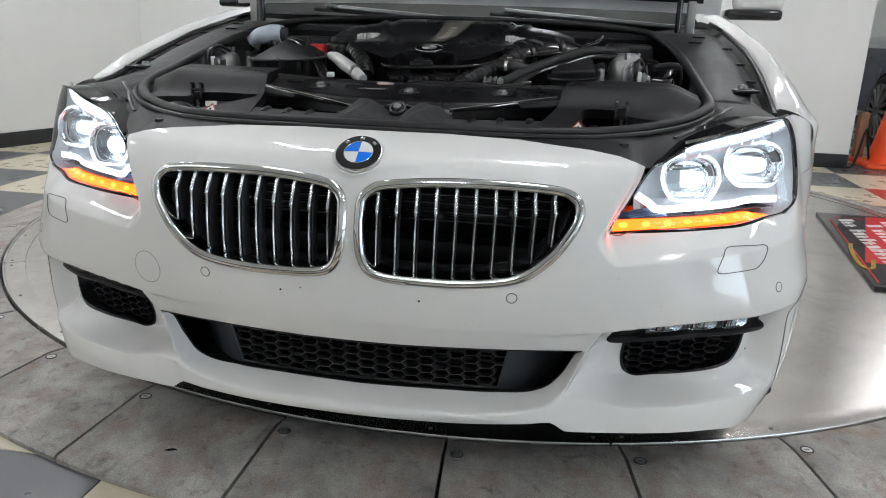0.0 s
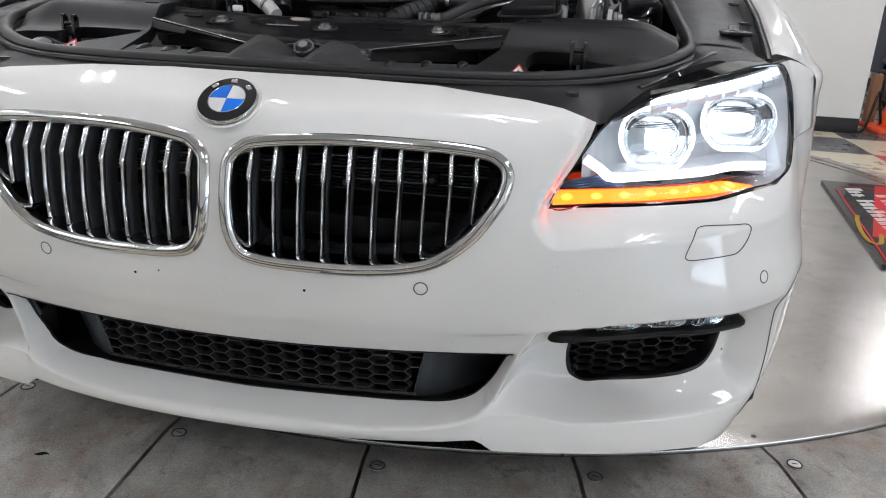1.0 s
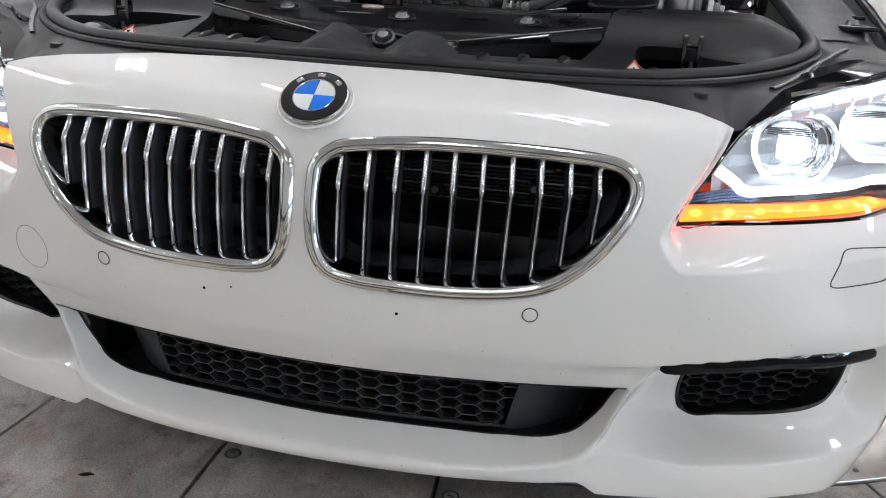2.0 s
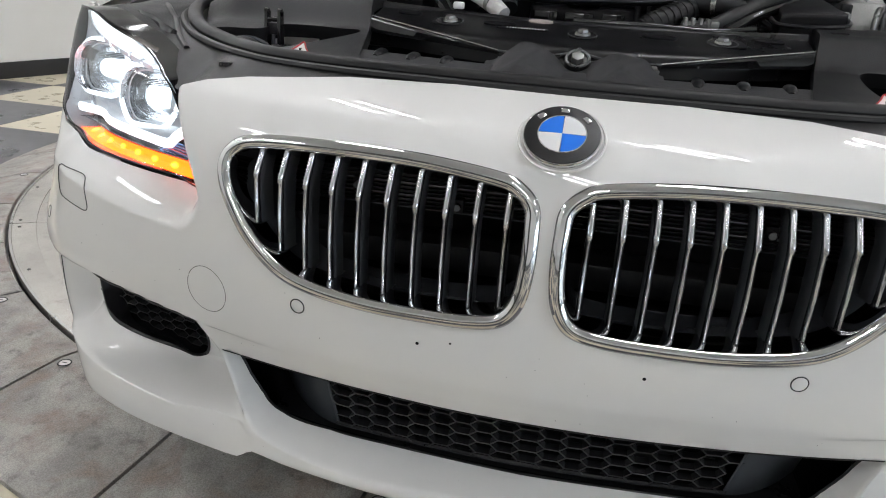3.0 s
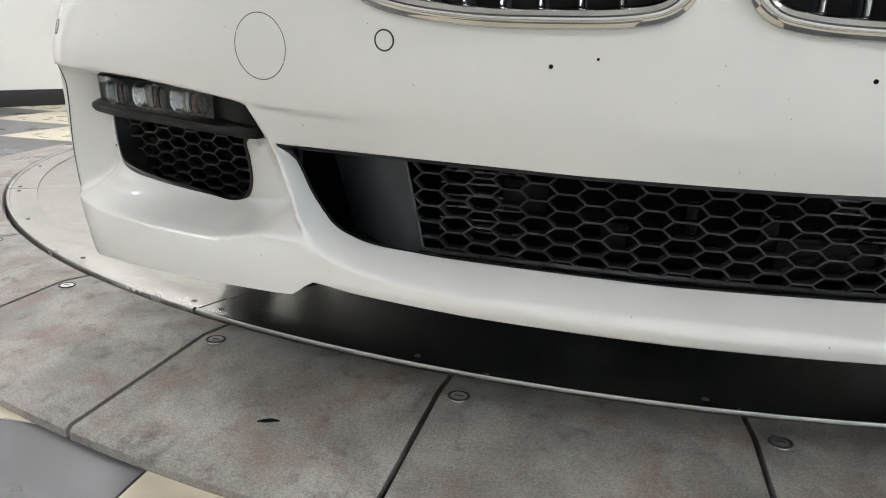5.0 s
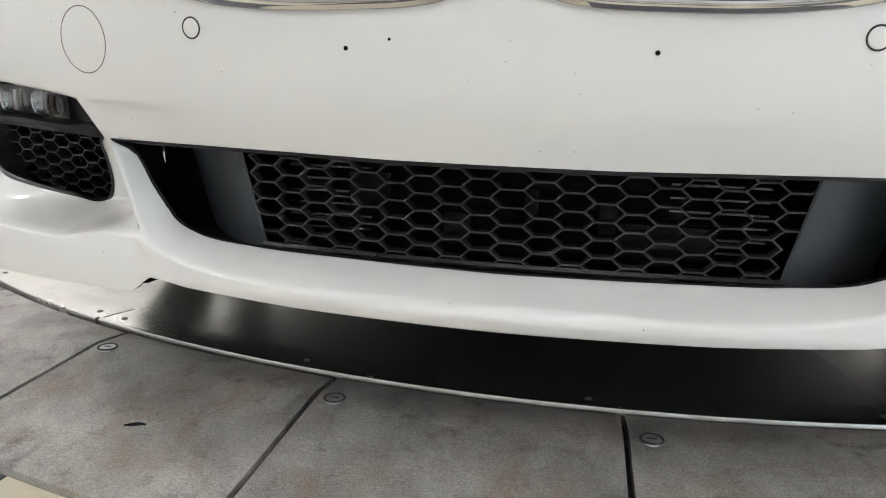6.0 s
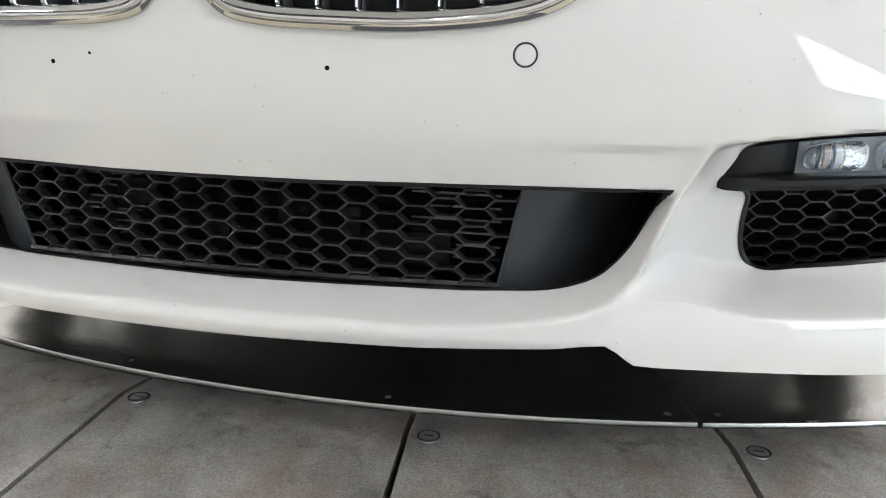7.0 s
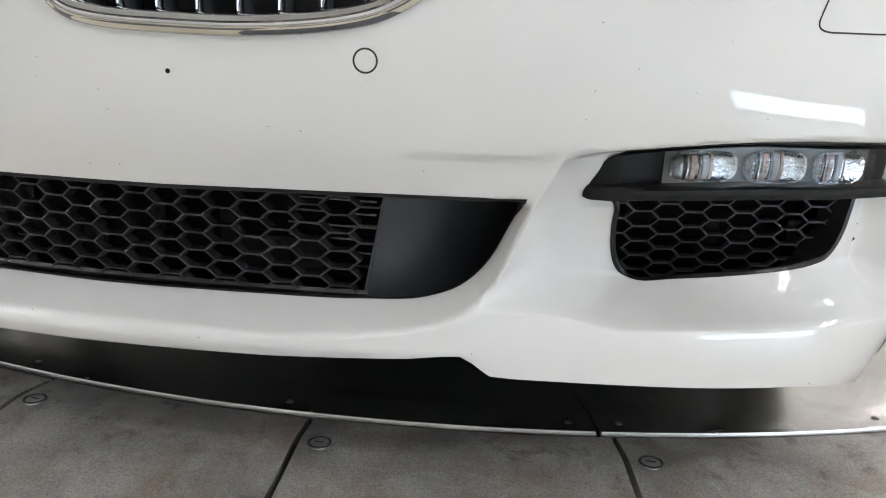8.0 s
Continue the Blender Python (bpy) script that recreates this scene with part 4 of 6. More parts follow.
def headlamp(sg):
    h = part("headlamp", skin([(a * sg, z) for a, z in LAMP], [], 0.02, 0.014, lip=0.0), CLEAR, car, "lit headlamp with two glowing rings under a clear cover")
    h.visible_shadow = False
    edge = [(a * sg, z) for a, z in LAMP]
    part("lamp_rim", sweep(edge, [(-0.0012, 0.0), (0.0003, 0.0008), (0.0014, 0.0004), (0.0016, -0.004), (0.0016, -0.008)], surf, surf_n), GLOSSBLACK, h)
    part("lamp_wall", patch(lambda i, d: deep(LAMP[i % 100][0], LAMP[i % 100][1], d, sg), range(9, 57), (0.004, 0.03, 0.09)), LAMPSIDE, h)
    part("lamp_roof", patch(lambda i, d: deep(LAMP[i % 100][0], LAMP[i % 100][1], d, sg), range(57, 110), (0.004, 0.02, 0.05)), GLOSSBLACK, h)
    ring_c = [(0.600, 0.168, 0.658, 0.053, 0.044, 12), (0.727, 0.245, 0.680, 0.059, 0.043, 20)]
    part("housing", skin([((a - 0.75) * 0.985 + 0.75, (z - 0.67) * 0.97 + 0.67) for a, z in edge] if sg > 0 else [((a + 0.75) * 0.985 - 0.75, (z - 0.67) * 0.97 + 0.67) for a, z in edge], [], 0.03, 0.02, lip=0.0, at=lambda a, z: deep(abs(a), z, 0.085, sg), normal=surf_n), GLOSSBLACK, h)
    # pale trim below and round the rings
    part("lamp_trim", patch(lambda a, v: deep(a, 0.606 + 0.02 * (a - 0.5) + 0.012 * v + max(0, 0.565 - a) * 0.5 * (1 + v), 0.012 + 0.040 * v, sg), np.linspace(0.530, 0.925, 30), np.linspace(0, 1, 6)), LAMPWHITE, h, "white light-guiding trim")
    part("trim_edge", tube_bm([tuple(deep(a, 0.606 + 0.02 * (a - 0.5) + max(0, 0.570 - a) * 0.62, 0.014, sg)) for a in (0.525, 0.550, 0.570, 0.62, 0.68, 0.76, 0.84, 0.905)], 0.0036, 40, 8, flat=2.0), LAMPGLOW, h)
    part("lamp_back", patch(lambda a, v: deep(a, 0.604 + 0.02 * (a - 0.5) + v * (0.082 + 0.11 * (a - 0.56)), 0.072 + 0.012 * v - 0.045 * step(0.58, 0.535, a) - 0.035 * step(0.88, 0.95, a), sg), np.linspace(0.525, 0.975, 32), np.linspace(0, 1, 6)), LAMPWHITE, h)
    bl = part("blue_reflector", patch(lambda u, v: deep(0.485 + u * 0.115 - 0.03 * v * u, 0.583 + 0.006 * u + 0.028 * v * (0.5 + 0.9 * u) * (1 - 0.45 * u), 0.012 + 0.008 * v, sg), np.linspace(0, 1, 12), np.linspace(0, 1, 8)), LAMPBLUE, h, "ribbed bluish reflector")
    for i in range(6):
        v = 0.1 + i * 0.16
        part("rib", tube_bm([tuple(deep(0.487 + u * 0.108 - 0.03 * v * u, 0.583 + 0.006 * u + 0.028 * v * (0.5 + 0.9 * u) * (1 - 0.45 * u), 0.010 + 0.008 * v, sg)) for u in (0.05, 0.5, 0.97)], 0.0012, 8, 5), LAMPBLUE, bl)
    for cx, cy, cz, rx, rz, yaw in ring_c:
        m = Matrix.Translation((cx * sg, cy, cz)) @ Matrix.Rotation(radians(yaw * sg), 4, "Z") @ Matrix.Rotation(radians(-12), 4, "X")
        U = [(-0.50, 0.95), (-0.88, 0.66), (-1.02, 0.1), (-0.93, -0.42), (-0.60, -0.92), (0.0, -0.97), (0.60, -0.92), (0.93, -0.42), (1.02, 0.1), (0.88, 0.66), (0.50, 0.95), (0.0, 0.98)]
        part("light_ring", tube_bm([tuple(m @ Vector((u * rx, 0, v * rz))) for u, v in U], 0.0036, 72, 10, closed=True), LAMPGLOW, h, "glowing white ring")
        part("inner_ring", tube_bm([tuple(m @ Vector((u * rx * 0.86, 0.006, v * rz * 0.85))) for u, v in U], 0.0013, 60, 6, closed=True), LAMPWHITE, h)

        def squircle(r, q, kx, kz, d):
            k = r / (abs(math.cos(q)) ** 2.6 + abs(math.sin(q)) ** 2.6) ** (1 / 2.6)
            return m @ Vector((rx * kx * k * math.cos(q), d, rz * kz * k * math.sin(q)))
        m = Matrix.Translation((cx * sg, cy, cz)) @ Matrix.Rotation(radians(yaw * 0.25 * sg), 4, "Z") @ Matrix.Rotation(radians(-10), 4, "X")
        bowl = part("bowl", patch(lambda r, q: squircle(r, q, 0.97, 0.97, 0.003 + 0.046 * (1 - r ** 2.4)), (0.30, 0.45, 0.60, 0.74, 0.87, 1.0), np.linspace(0, 2 * math.pi, 27)), LAMPCHROME, h, "faceted chrome reflector bowl", angle=0)
        part("emitter", patch(lambda r, q: squircle(r, q, 0.60, 0.38, 0.033 + 0.002 * r), np.linspace(0.02, 1, 5), np.linspace(0, 2 * math.pi, 33)), HOT, bowl, "glaring white emitter")
        for k in range(4):
            z = 0.50 - 0.06 * k
            part("lens_rib", tube_bm([tuple(m @ Vector((rx * u, 0.028, rz * (z + 0.05 * (1 - u * u))))) for u in (-0.55, -0.2, 0.2, 0.55)], 0.0008, 12, 5), LAMPGREY, bowl)
        part("lens", patch(lambda r, q: squircle(r, q, 0.84, 0.82, 0.020 - 0.016 * math.sqrt(max(0.0, 1 - r * r))), np.linspace(0.02, 1, 8), np.linspace(0, 2 * math.pi, 33)), CLEAR, bowl, "clear projector lens")
        for q0 in (2.3, 0.2):
            part("bowl_fin", patch(lambda u, v: squircle(0.9 - 0.2 * v, q0 + 0.55 * u, 0.97, 0.97, 0.010 + 0.02 * v), np.linspace(0, 1, 6), np.linspace(0, 1, 3)), LAMPGREY, bowl)
    # brow strip above the rings: a light guide over a row of cells
    b0, b1 = Vector((0.583 * sg, 0.162, 0.7055)), Vector((0.800 * sg, 0.332, 0.7495))

    def brow(t, w, dz, dy):
        return b0.lerp(b1, t) + Vector((sg * 0.014 * math.sin(t * math.pi), -0.014 * math.sin(t * math.pi) + dy, 0.003 * math.sin(t * math.pi) + dz + w))
    part("brow_light", patch(lambda t, k: brow(t, (0, 0.0015, 0.008 + 0.004 * t, 0.010 + 0.005 * t, 0.010)[k], 0, (0.0, -0.004, -0.004, 0.0, 0.02)[k]), np.linspace(0, 1, 30), range(5)), LAMPGLOW, h, "glowing white brow strip")
    part("brow_top", patch(lambda t, k: brow(t, (0.0165, 0.018, 0.021)[k], 0, (0.004, 0.008, 0.013)[k]), np.linspace(0.0, 1.0, 30), range(3)), SMOKE, h)
    for i in range(9):
        t0, t1 = i / 9 + 0.008, (i + 1) / 9 - 0.008
        part("brow_cell", patch(lambda u, k: brow(t0 + (t1 - t0) * u, (-0.013, -0.012, -0.004, -0.002)[k], 0, (0.008, -0.002, -0.005, 0.008)[k]), np.linspace(0, 1, 4), range(4)), LAMPWHITE, h)
    # turn signal strip along the lower edge
    sig = part("turn_signal", patch(lambda u, v: deep(0.478 + 0.385 * u, 0.5705 + 0.0150 * u + v * 0.0205 * (1 - 0.55 * u) * min(1, 6 * (1 - u) + 0.1), 0.004 + 0.006 * v, sg), np.linspace(0, 1, 40), np.linspace(0, 1, 4)), AMBER, h, "lit amber turn signal strip")
    for i in range(8):
        u = 0.055 + i * 0.118
        for r, mat, lift in ((1.0, AMBERMID, 0.0045), (0.6, AMBERHOT, 0.0040)):
            part("signal_led", patch(lambda q, p: deep(0.478 + 0.385 * u + 0.0095 * r * q * math.cos(p), 0.5810 + 0.010 * u + 0.0052 * (1 - 0.4 * u) * r * q * math.sin(p), lift + 0.001 + 0.003 * math.sin(p) * q * r * 0.6, sg), np.linspace(0.02, 1, 4), np.linspace(0, 2 * math.pi, 17)), mat, sig)
    part("signal_divider", patch(lambda u, d: deep(0.476 + 0.42 * u, 0.5925 + 0.008 * u, d, sg), np.linspace(0, 1, 24), (0.006, 0.02, 0.06)), GLOSSBLACK, h)
    part("signal_edge", tube_bm([tuple(deep(0.478 + 0.40 * u, 0.5925 + 0.008 * u, 0.007, sg)) for u in np.linspace(0, 1, 7)], 0.0012, 40, 5), GLOSSBLACK, h)


HOT = material("emitter_glare", (0.9, 0.95, 1.0), 0.3, emit=2.2, emit_colour=(0.88, 0.95, 1.0), vary=0, rough_vary=0)
LAMPSIDE = material("lamp_side_silver", (0.62, 0.63, 0.65), 0.3, metal=0.3, vary=0.1, scale=40)
SMOKE = material("smoked_lamp_top", (0.085, 0.08, 0.072), 0.25, vary=0.1, scale=30)
AMBERMID = material("amber_halo", (1.0, 0.45, 0.05), 0.3, emit=9.0, emit_colour=(1.0, 0.060, 0.0012), vary=0, rough_vary=0)
AMBERHOT = material("amber_led", (1.0, 0.6, 0.1), 0.3, emit=14.0, emit_colour=(1.0, 0.075, 0.007), vary=0, rough_vary=0)
headlamp(1)
headlamp(-1)


# badge, sensors, covers and small marks on the bumper
def badge():
    c = surf(0.0, 0.6945)
    n = surf_n(0.0, 0.6945)
    m = Matrix.Translation(c + n * 0.002) @ n.to_track_quat("Z", "Y").to_matrix().to_4x4()
    g = part("badge", bmesh.ops.create_cone and cyl_bm((0, 0, -0.006), (0, 0, 0.004), 0.0432, 0.0422, 64, bevel=0.0015), CHROME, car, "round badge with blue and white quarters in a black ring")
    g.matrix_local = m

    def sector(r0, r1, a0, a1, z, n=24):
        bm = bmesh.new()
        R = [[bm.verts.new((r * math.cos(a), r * math.sin(a), z + 0.0012 * (1 - (r / 0.04) ** 2))) for r in np.linspace(r0, r1, 4)] for a in np.linspace(a0, a1, n)]
        for A, B in zip(R[:-1], R[1:]):
            for k in range(3):
                bm.faces.new((A[k], A[k + 1], B[k + 1], B[k]))
        return bm
    part("black_ring", sector(0.0268, 0.0412, 0, 2 * math.pi, 0.0044, 64), BLACK, g)
    for k in range(4):
        part("quarter", sector(0.0004, 0.0256, k * math.pi / 2 + 0.02, (k + 1) * math.pi / 2 - 0.02, 0.0046), BLUE if k % 2 else WHITE, g)
    part("ring_line", tube_bm([(0.0262 * math.cos(a), 0.0262 * math.sin(a), 0.0052) for a in np.linspace(0, 2 * math.pi, 17)[:-1]], 0.0007, 64, 6, closed=True), CHROME, g)
    for a in (math.radians(137), math.radians(90), math.radians(43)):
        bar = part("badge_mark", box_bm(-0.0048, 0.0048, -0.0032, 0.0032, 0.0048, 0.0058, 0.0006), CHROME, g)
        bar.matrix_local = Matrix.Translation((0.0340 * math.cos(a), 0.0340 * math.sin(a), 0)) @ Matrix.Rotation(a - math.pi / 2, 4, "Z")
    part("seat_ring", tube_bm([(0.0472 * math.cos(a), 0.0472 * math.sin(a), -0.0025) for a in np.linspace(0, 2 * math.pi, 17)[:-1]], 0.0016, 64, 6, closed=True), PAINT, g)


badge()


def on_skin(name, loop2, s0, z0, mat, lift, label="", thick=0.0012, par=None):
    """A thin line along an outline on the bumper, such as the gap round a cover."""
    pts = [tuple(surf(s0 + u, z0 + v) + surf_n(s0 + u, z0 + v) * lift) for u, v in spline(loop2, 90, True)]
    return part(name, tube_bm(pts, thick, len(pts), 5, closed=True), mat, par or bumper, label)


for s0, z0 in ((0.290, 0.461), (-0.290, 0.461), (0.832, 0.461), (-0.832, 0.461)):
    n = surf_n(s0, z0)
    sen = part("parking_sensor", cyl_bm((0, 0, -0.006), (0, 0, 0.0008), 0.0086, seg=32, bevel=0.0006), PAINT, bumper, "round white parking sensor")
    sen.matrix_local = Matrix.Translation(surf(s0, z0)) @ n.to_track_quat("Z", "Y").to_matrix().to_4x4()
    part("sensor_gap", tube_bm([(0.0094 * math.cos(a), 0.0094 * math.sin(a), 0.0002) for a in np.linspace(0, 2 * math.pi, 17)[:-1]], 0.0008, 48, 5, closed=True), SEAM, sen)
on_skin("tow_eye_cover", disc_loop(0.0315, 32, 1.03), -0.431, 0.450, SEAM, -0.0003, "round painted tow eye cover", 0.0006)
WASH = [(-0.066, -0.019), (-0.060, -0.004), (-0.052, 0.011), (-0.042, 0.020), (-0.02, 0.0215), (0.03, 0.0195), (0.055, 0.018), (0.063, 0.012), (0.058, 0.0), (0.046, -0.012), (0.030, -0.021), (0.01, -0.023), (-0.035, -0.0245), (-0.058, -0.0245)]
for sg in (1, -1):
    on_skin("washer_cover", [(u * sg, v) for u, v in WASH], 0.737 * sg, 0.527, SEAM, 0.0003, "painted headlamp washer cover", 0.0008)
for s0, z0, r in ((-0.133, 0.445, 0.0021), (0.125, 0.446, 0.0021), (-0.093, 0.453, 0.0014)):
    n = surf_n(s0, z0)
    part("screw_hole", cyl_bm(surf(s0, z0) - n * 0.003, surf(s0, z0) + n * 0.0004, r, seg=12), DARK, bumper)
for sg in (1, -1):
    arch = [(0.925, 0.17), (0.922, 0.22), (0.917, 0.30), (0.913, 0.366), (0.914, 0.392), (0.925, 0.412), (0.955, 0.424), (1.00, 0.430), (1.08, 0.43)]
    part("arch_seam", tube_bm([tuple(surf(a * sg, z) + surf_n(a * sg, z) * 0.0003) for a, z in spline(arch, 40)], 0.0008, 40, 5), SEAM, bumper)
random.seed(7)
chips = bmesh.new()
for i in range(80):
    s0, z0 = random.uniform(-0.75, 0.75), random.choice((random.uniform(0.36, 0.48), random.uniform(0.40, 0.60), random.uniform(0.16, 0.24)))
    if inside(np.array([(abs(s0), z0)]), KID).any() or inside(np.array([(s0, z0)]), INTAKE).any() or inside(np.array([(abs(s0), z0)]), FOG).any() or (0.2 > z0 and abs(s0) < 0.42):
        continue
    n = surf_n(s0, z0)
    cyl_bm(surf(s0, z0) - n * 0.001, surf(s0, z0) + n * 0.0002, random.uniform(0.0002, 0.0006), seg=6, bm=chips)
part("stone_chips", chips, SEAM, bumper, "tiny dark stone chips in the paint")["kind"] = "stuff"
# underside of the lip and a dark under-tray
part("lip_underside", patch(lambda a, d: deep(a, 0.199 if abs(a) < 0.39 else float(np.interp(abs(a), (0.40, 0.43, 0.6, 0.8, 0.86, 0.905, 0.95), (0.192, 0.185, 0.178, 0.165, 0.150, 0.136, 0.132))), 0.004 + d) + Vector((0, 0, 0.004 + 0.05 * d)), np.linspace(-0.95, 0.95, 120), (0.0, 0.04, 0.12, 0.30, 0.50)), DARK, bumper)
tray = part("under_tray", box_bm(-0.74, 0.74, 0.50, 4.6, 0.165, 0.18, 0.004), DARK, car, "dull black under-tray")
part("front_tray", slab([(-0.70, 0.14), (0.70, 0.14), (0.85, 0.32), (0.88, 0.498), (-0.88, 0.498), (-0.85, 0.32)], 0.166, 0.178), DARK, tray)

# fenders
def gap(y):
    """Shut line of the bonnet along the fender: x and z at y."""
    return float(np.interp(y, (0.40, 0.52, 0.75, 1.0, 1.3, 1.6), (0.795, 0.815, 0.832, 0.835, 0.825, 0.81))), float(np.interp(y, (0.40, 0.52, 0.75, 1.0, 1.3, 1.6), (0.766, 0.778, 0.834, 0.892, 0.945, 0.985)))


def fender(sg):
    ys = np.concatenate([np.linspace(0.435, 0.8, 19), np.linspace(0.85, 1.75, 19)])

    def f(y, t):
        gx, gz = gap(y)
        i = int(np.argmin(np.abs(_pl[:, 1] - min(y, 0.94))))
        b = surf(_arc[i], 0.70)
        q = [surf(_arc[i], z) for z in (0.74, 0.70, 0.652)]
        up = 0.5 * (gz - 0.77)
        q = [(p.x, p.z + up * k) for p, k in zip(q, (1.0, 0.5, 0.0))]
        w = [(gx, gz), (gx + 0.010, gz + 0.003), (gx * 0.5 + q[0][0] * 0.5 + 0.006, (gz + q[0][1]) / 2 + 0.008)] + q
        px, k = float(_pl[i, 0]) - 0.006, step(0.47, 0.68, y)
        full = [(gx, gz), (gx + 0.012, gz + 0.008), (gx + 0.042, gz + 0.010), (px - 0.014, gz - 0.045), (px - 0.004, gz - 0.11), (px, 0.652)]
        w = [(u0 + (u1 - u0) * k, v0 + (v1 - v0) * k) for (u0, v0), (u1, v1) in zip(w, full)]
        p = spline(w, 31)[int(round(t * 30))]
        return Vector((p[0] * sg, y, p[1]))
    fe = part("fender", patch(f, ys, np.linspace(0, 1, 31)), PAINT, car, "glossy white front fender")
    fp = [(0.972, 0.652), (0.983, 0.669), (0.995, 0.691), (1.002, 0.708), (1.004, 0.725), (0.993, 0.747), (0.979, 0.760), (1.0, 0.769), (1.04, 0.769), (1.08, 0.763), (1.12, 0.752), (1.15, 0.738), (1.16, 0.72), (1.16, 0.652), (1.08, 0.651), (1.0, 0.651)]
    part("fender_tip", skin([(a * sg, z) for a, z in dense(fp)], [], 0.012, 0.012), PAINT, fe)
    return fe


fender(1)
fender(-1)


def wheel(x, y):
    w = part("wheel", tube_bm([(x, y + 0.285 * math.cos(a), 0.34 + 0.285 * math.sin(a)) for a in np.linspace(0, 2 * math.pi, 25)[:-1]], 0.055, 64, 14, closed=True), RUBBER, car, "black tyre on an alloy rim")
    bm = bmesh.new()
    for k in range(10):
        a = k * math.pi / 5
        cyl_bm((x + 0.05 * (1 if x > 0 else -1), y, 0.34), (x + 0.04 * (1 if x > 0 else -1), y + 0.235 * math.cos(a), 0.34 + 0.235 * math.sin(a)), 0.022, 0.014, 8, bm=bm)
    cyl_bm((x + 0.03 * (1 if x > 0 else -1), y, 0.34), (x + 0.06 * (1 if x > 0 else -1), y, 0.34), 0.06, seg=20, bm=bm)
    part("rim", bm, ALLOY, w)


for x in (-0.80, 0.80):
    for y in (0.86, 3.83):
        wheel(x, y)

# ---- under the open bonnet ----
def both_sides(pts):
    return [(-x, y, z) for x, y, z in pts[:0:-1]] + pts


SEAL = [(0.0, 0.138, 0.7325), (0.15, 0.141, 0.7325), (0.28, 0.150, 0.7325), (0.37, 0.167, 0.733), (0.43, 0.185, 0.735), (0.51, 0.235, 0.740), (0.585, 0.30, 0.750), (0.64, 0.38, 0.764), (0.664, 0.46, 0.777), (0.660, 0.60, 0.808), (0.640, 0.80, 0.862), (0.612, 1.0, 0.902), (0.57, 1.14, 0.925), (0.40, 1.18, 0.942), (0.2, 1.19, 0.950)]
bay = part("bonnet_seal", tube_bm(both_sides(SEAL), 0.012, 220, 12, closed=True, flat=0.8), RUBBER, car, "black rubber seal round the engine bay")
part("seal_lip", tube_bm(both_sides([(x * 1.02, y - 0.014, z - 0.008) for x, y, z in SEAL[:9]]), 0.006, 140, 8), RUBBER, bay)

TRIM_A = [(0.0, 0.7245), (0.15, 0.7245), (0.3, 0.721), (0.4, 0.7145), (0.485, 0.704), (0.535, 0.686), (0.59, 0.703), (0.66, 0.723), (0.75, 0.744), (0.84, 0.761), (0.93, 0.769), (0.975, 0.760)]
TRIM_B = SEAL[:9] + [(0.668, 0.50, 0.784), (0.70, 0.55, 0.788), (0.76, 0.56, 0.787)]


_ta, _tb = spline(TRIM_A, 111), spline(TRIM_B, 111)


def trim_pt(sg):
    def f(i, v):
        k = int(round(i * 10))
        a = deep(_ta[k][0], _ta[k][1], 0.004, sg)
        b = Vector(_tb[k])
        b.x *= sg
        p = a.lerp(b, v)
        p.z -= 0.004 * math.sin(v * math.pi) + 0.003 * (1 - v)
        return p
    return f


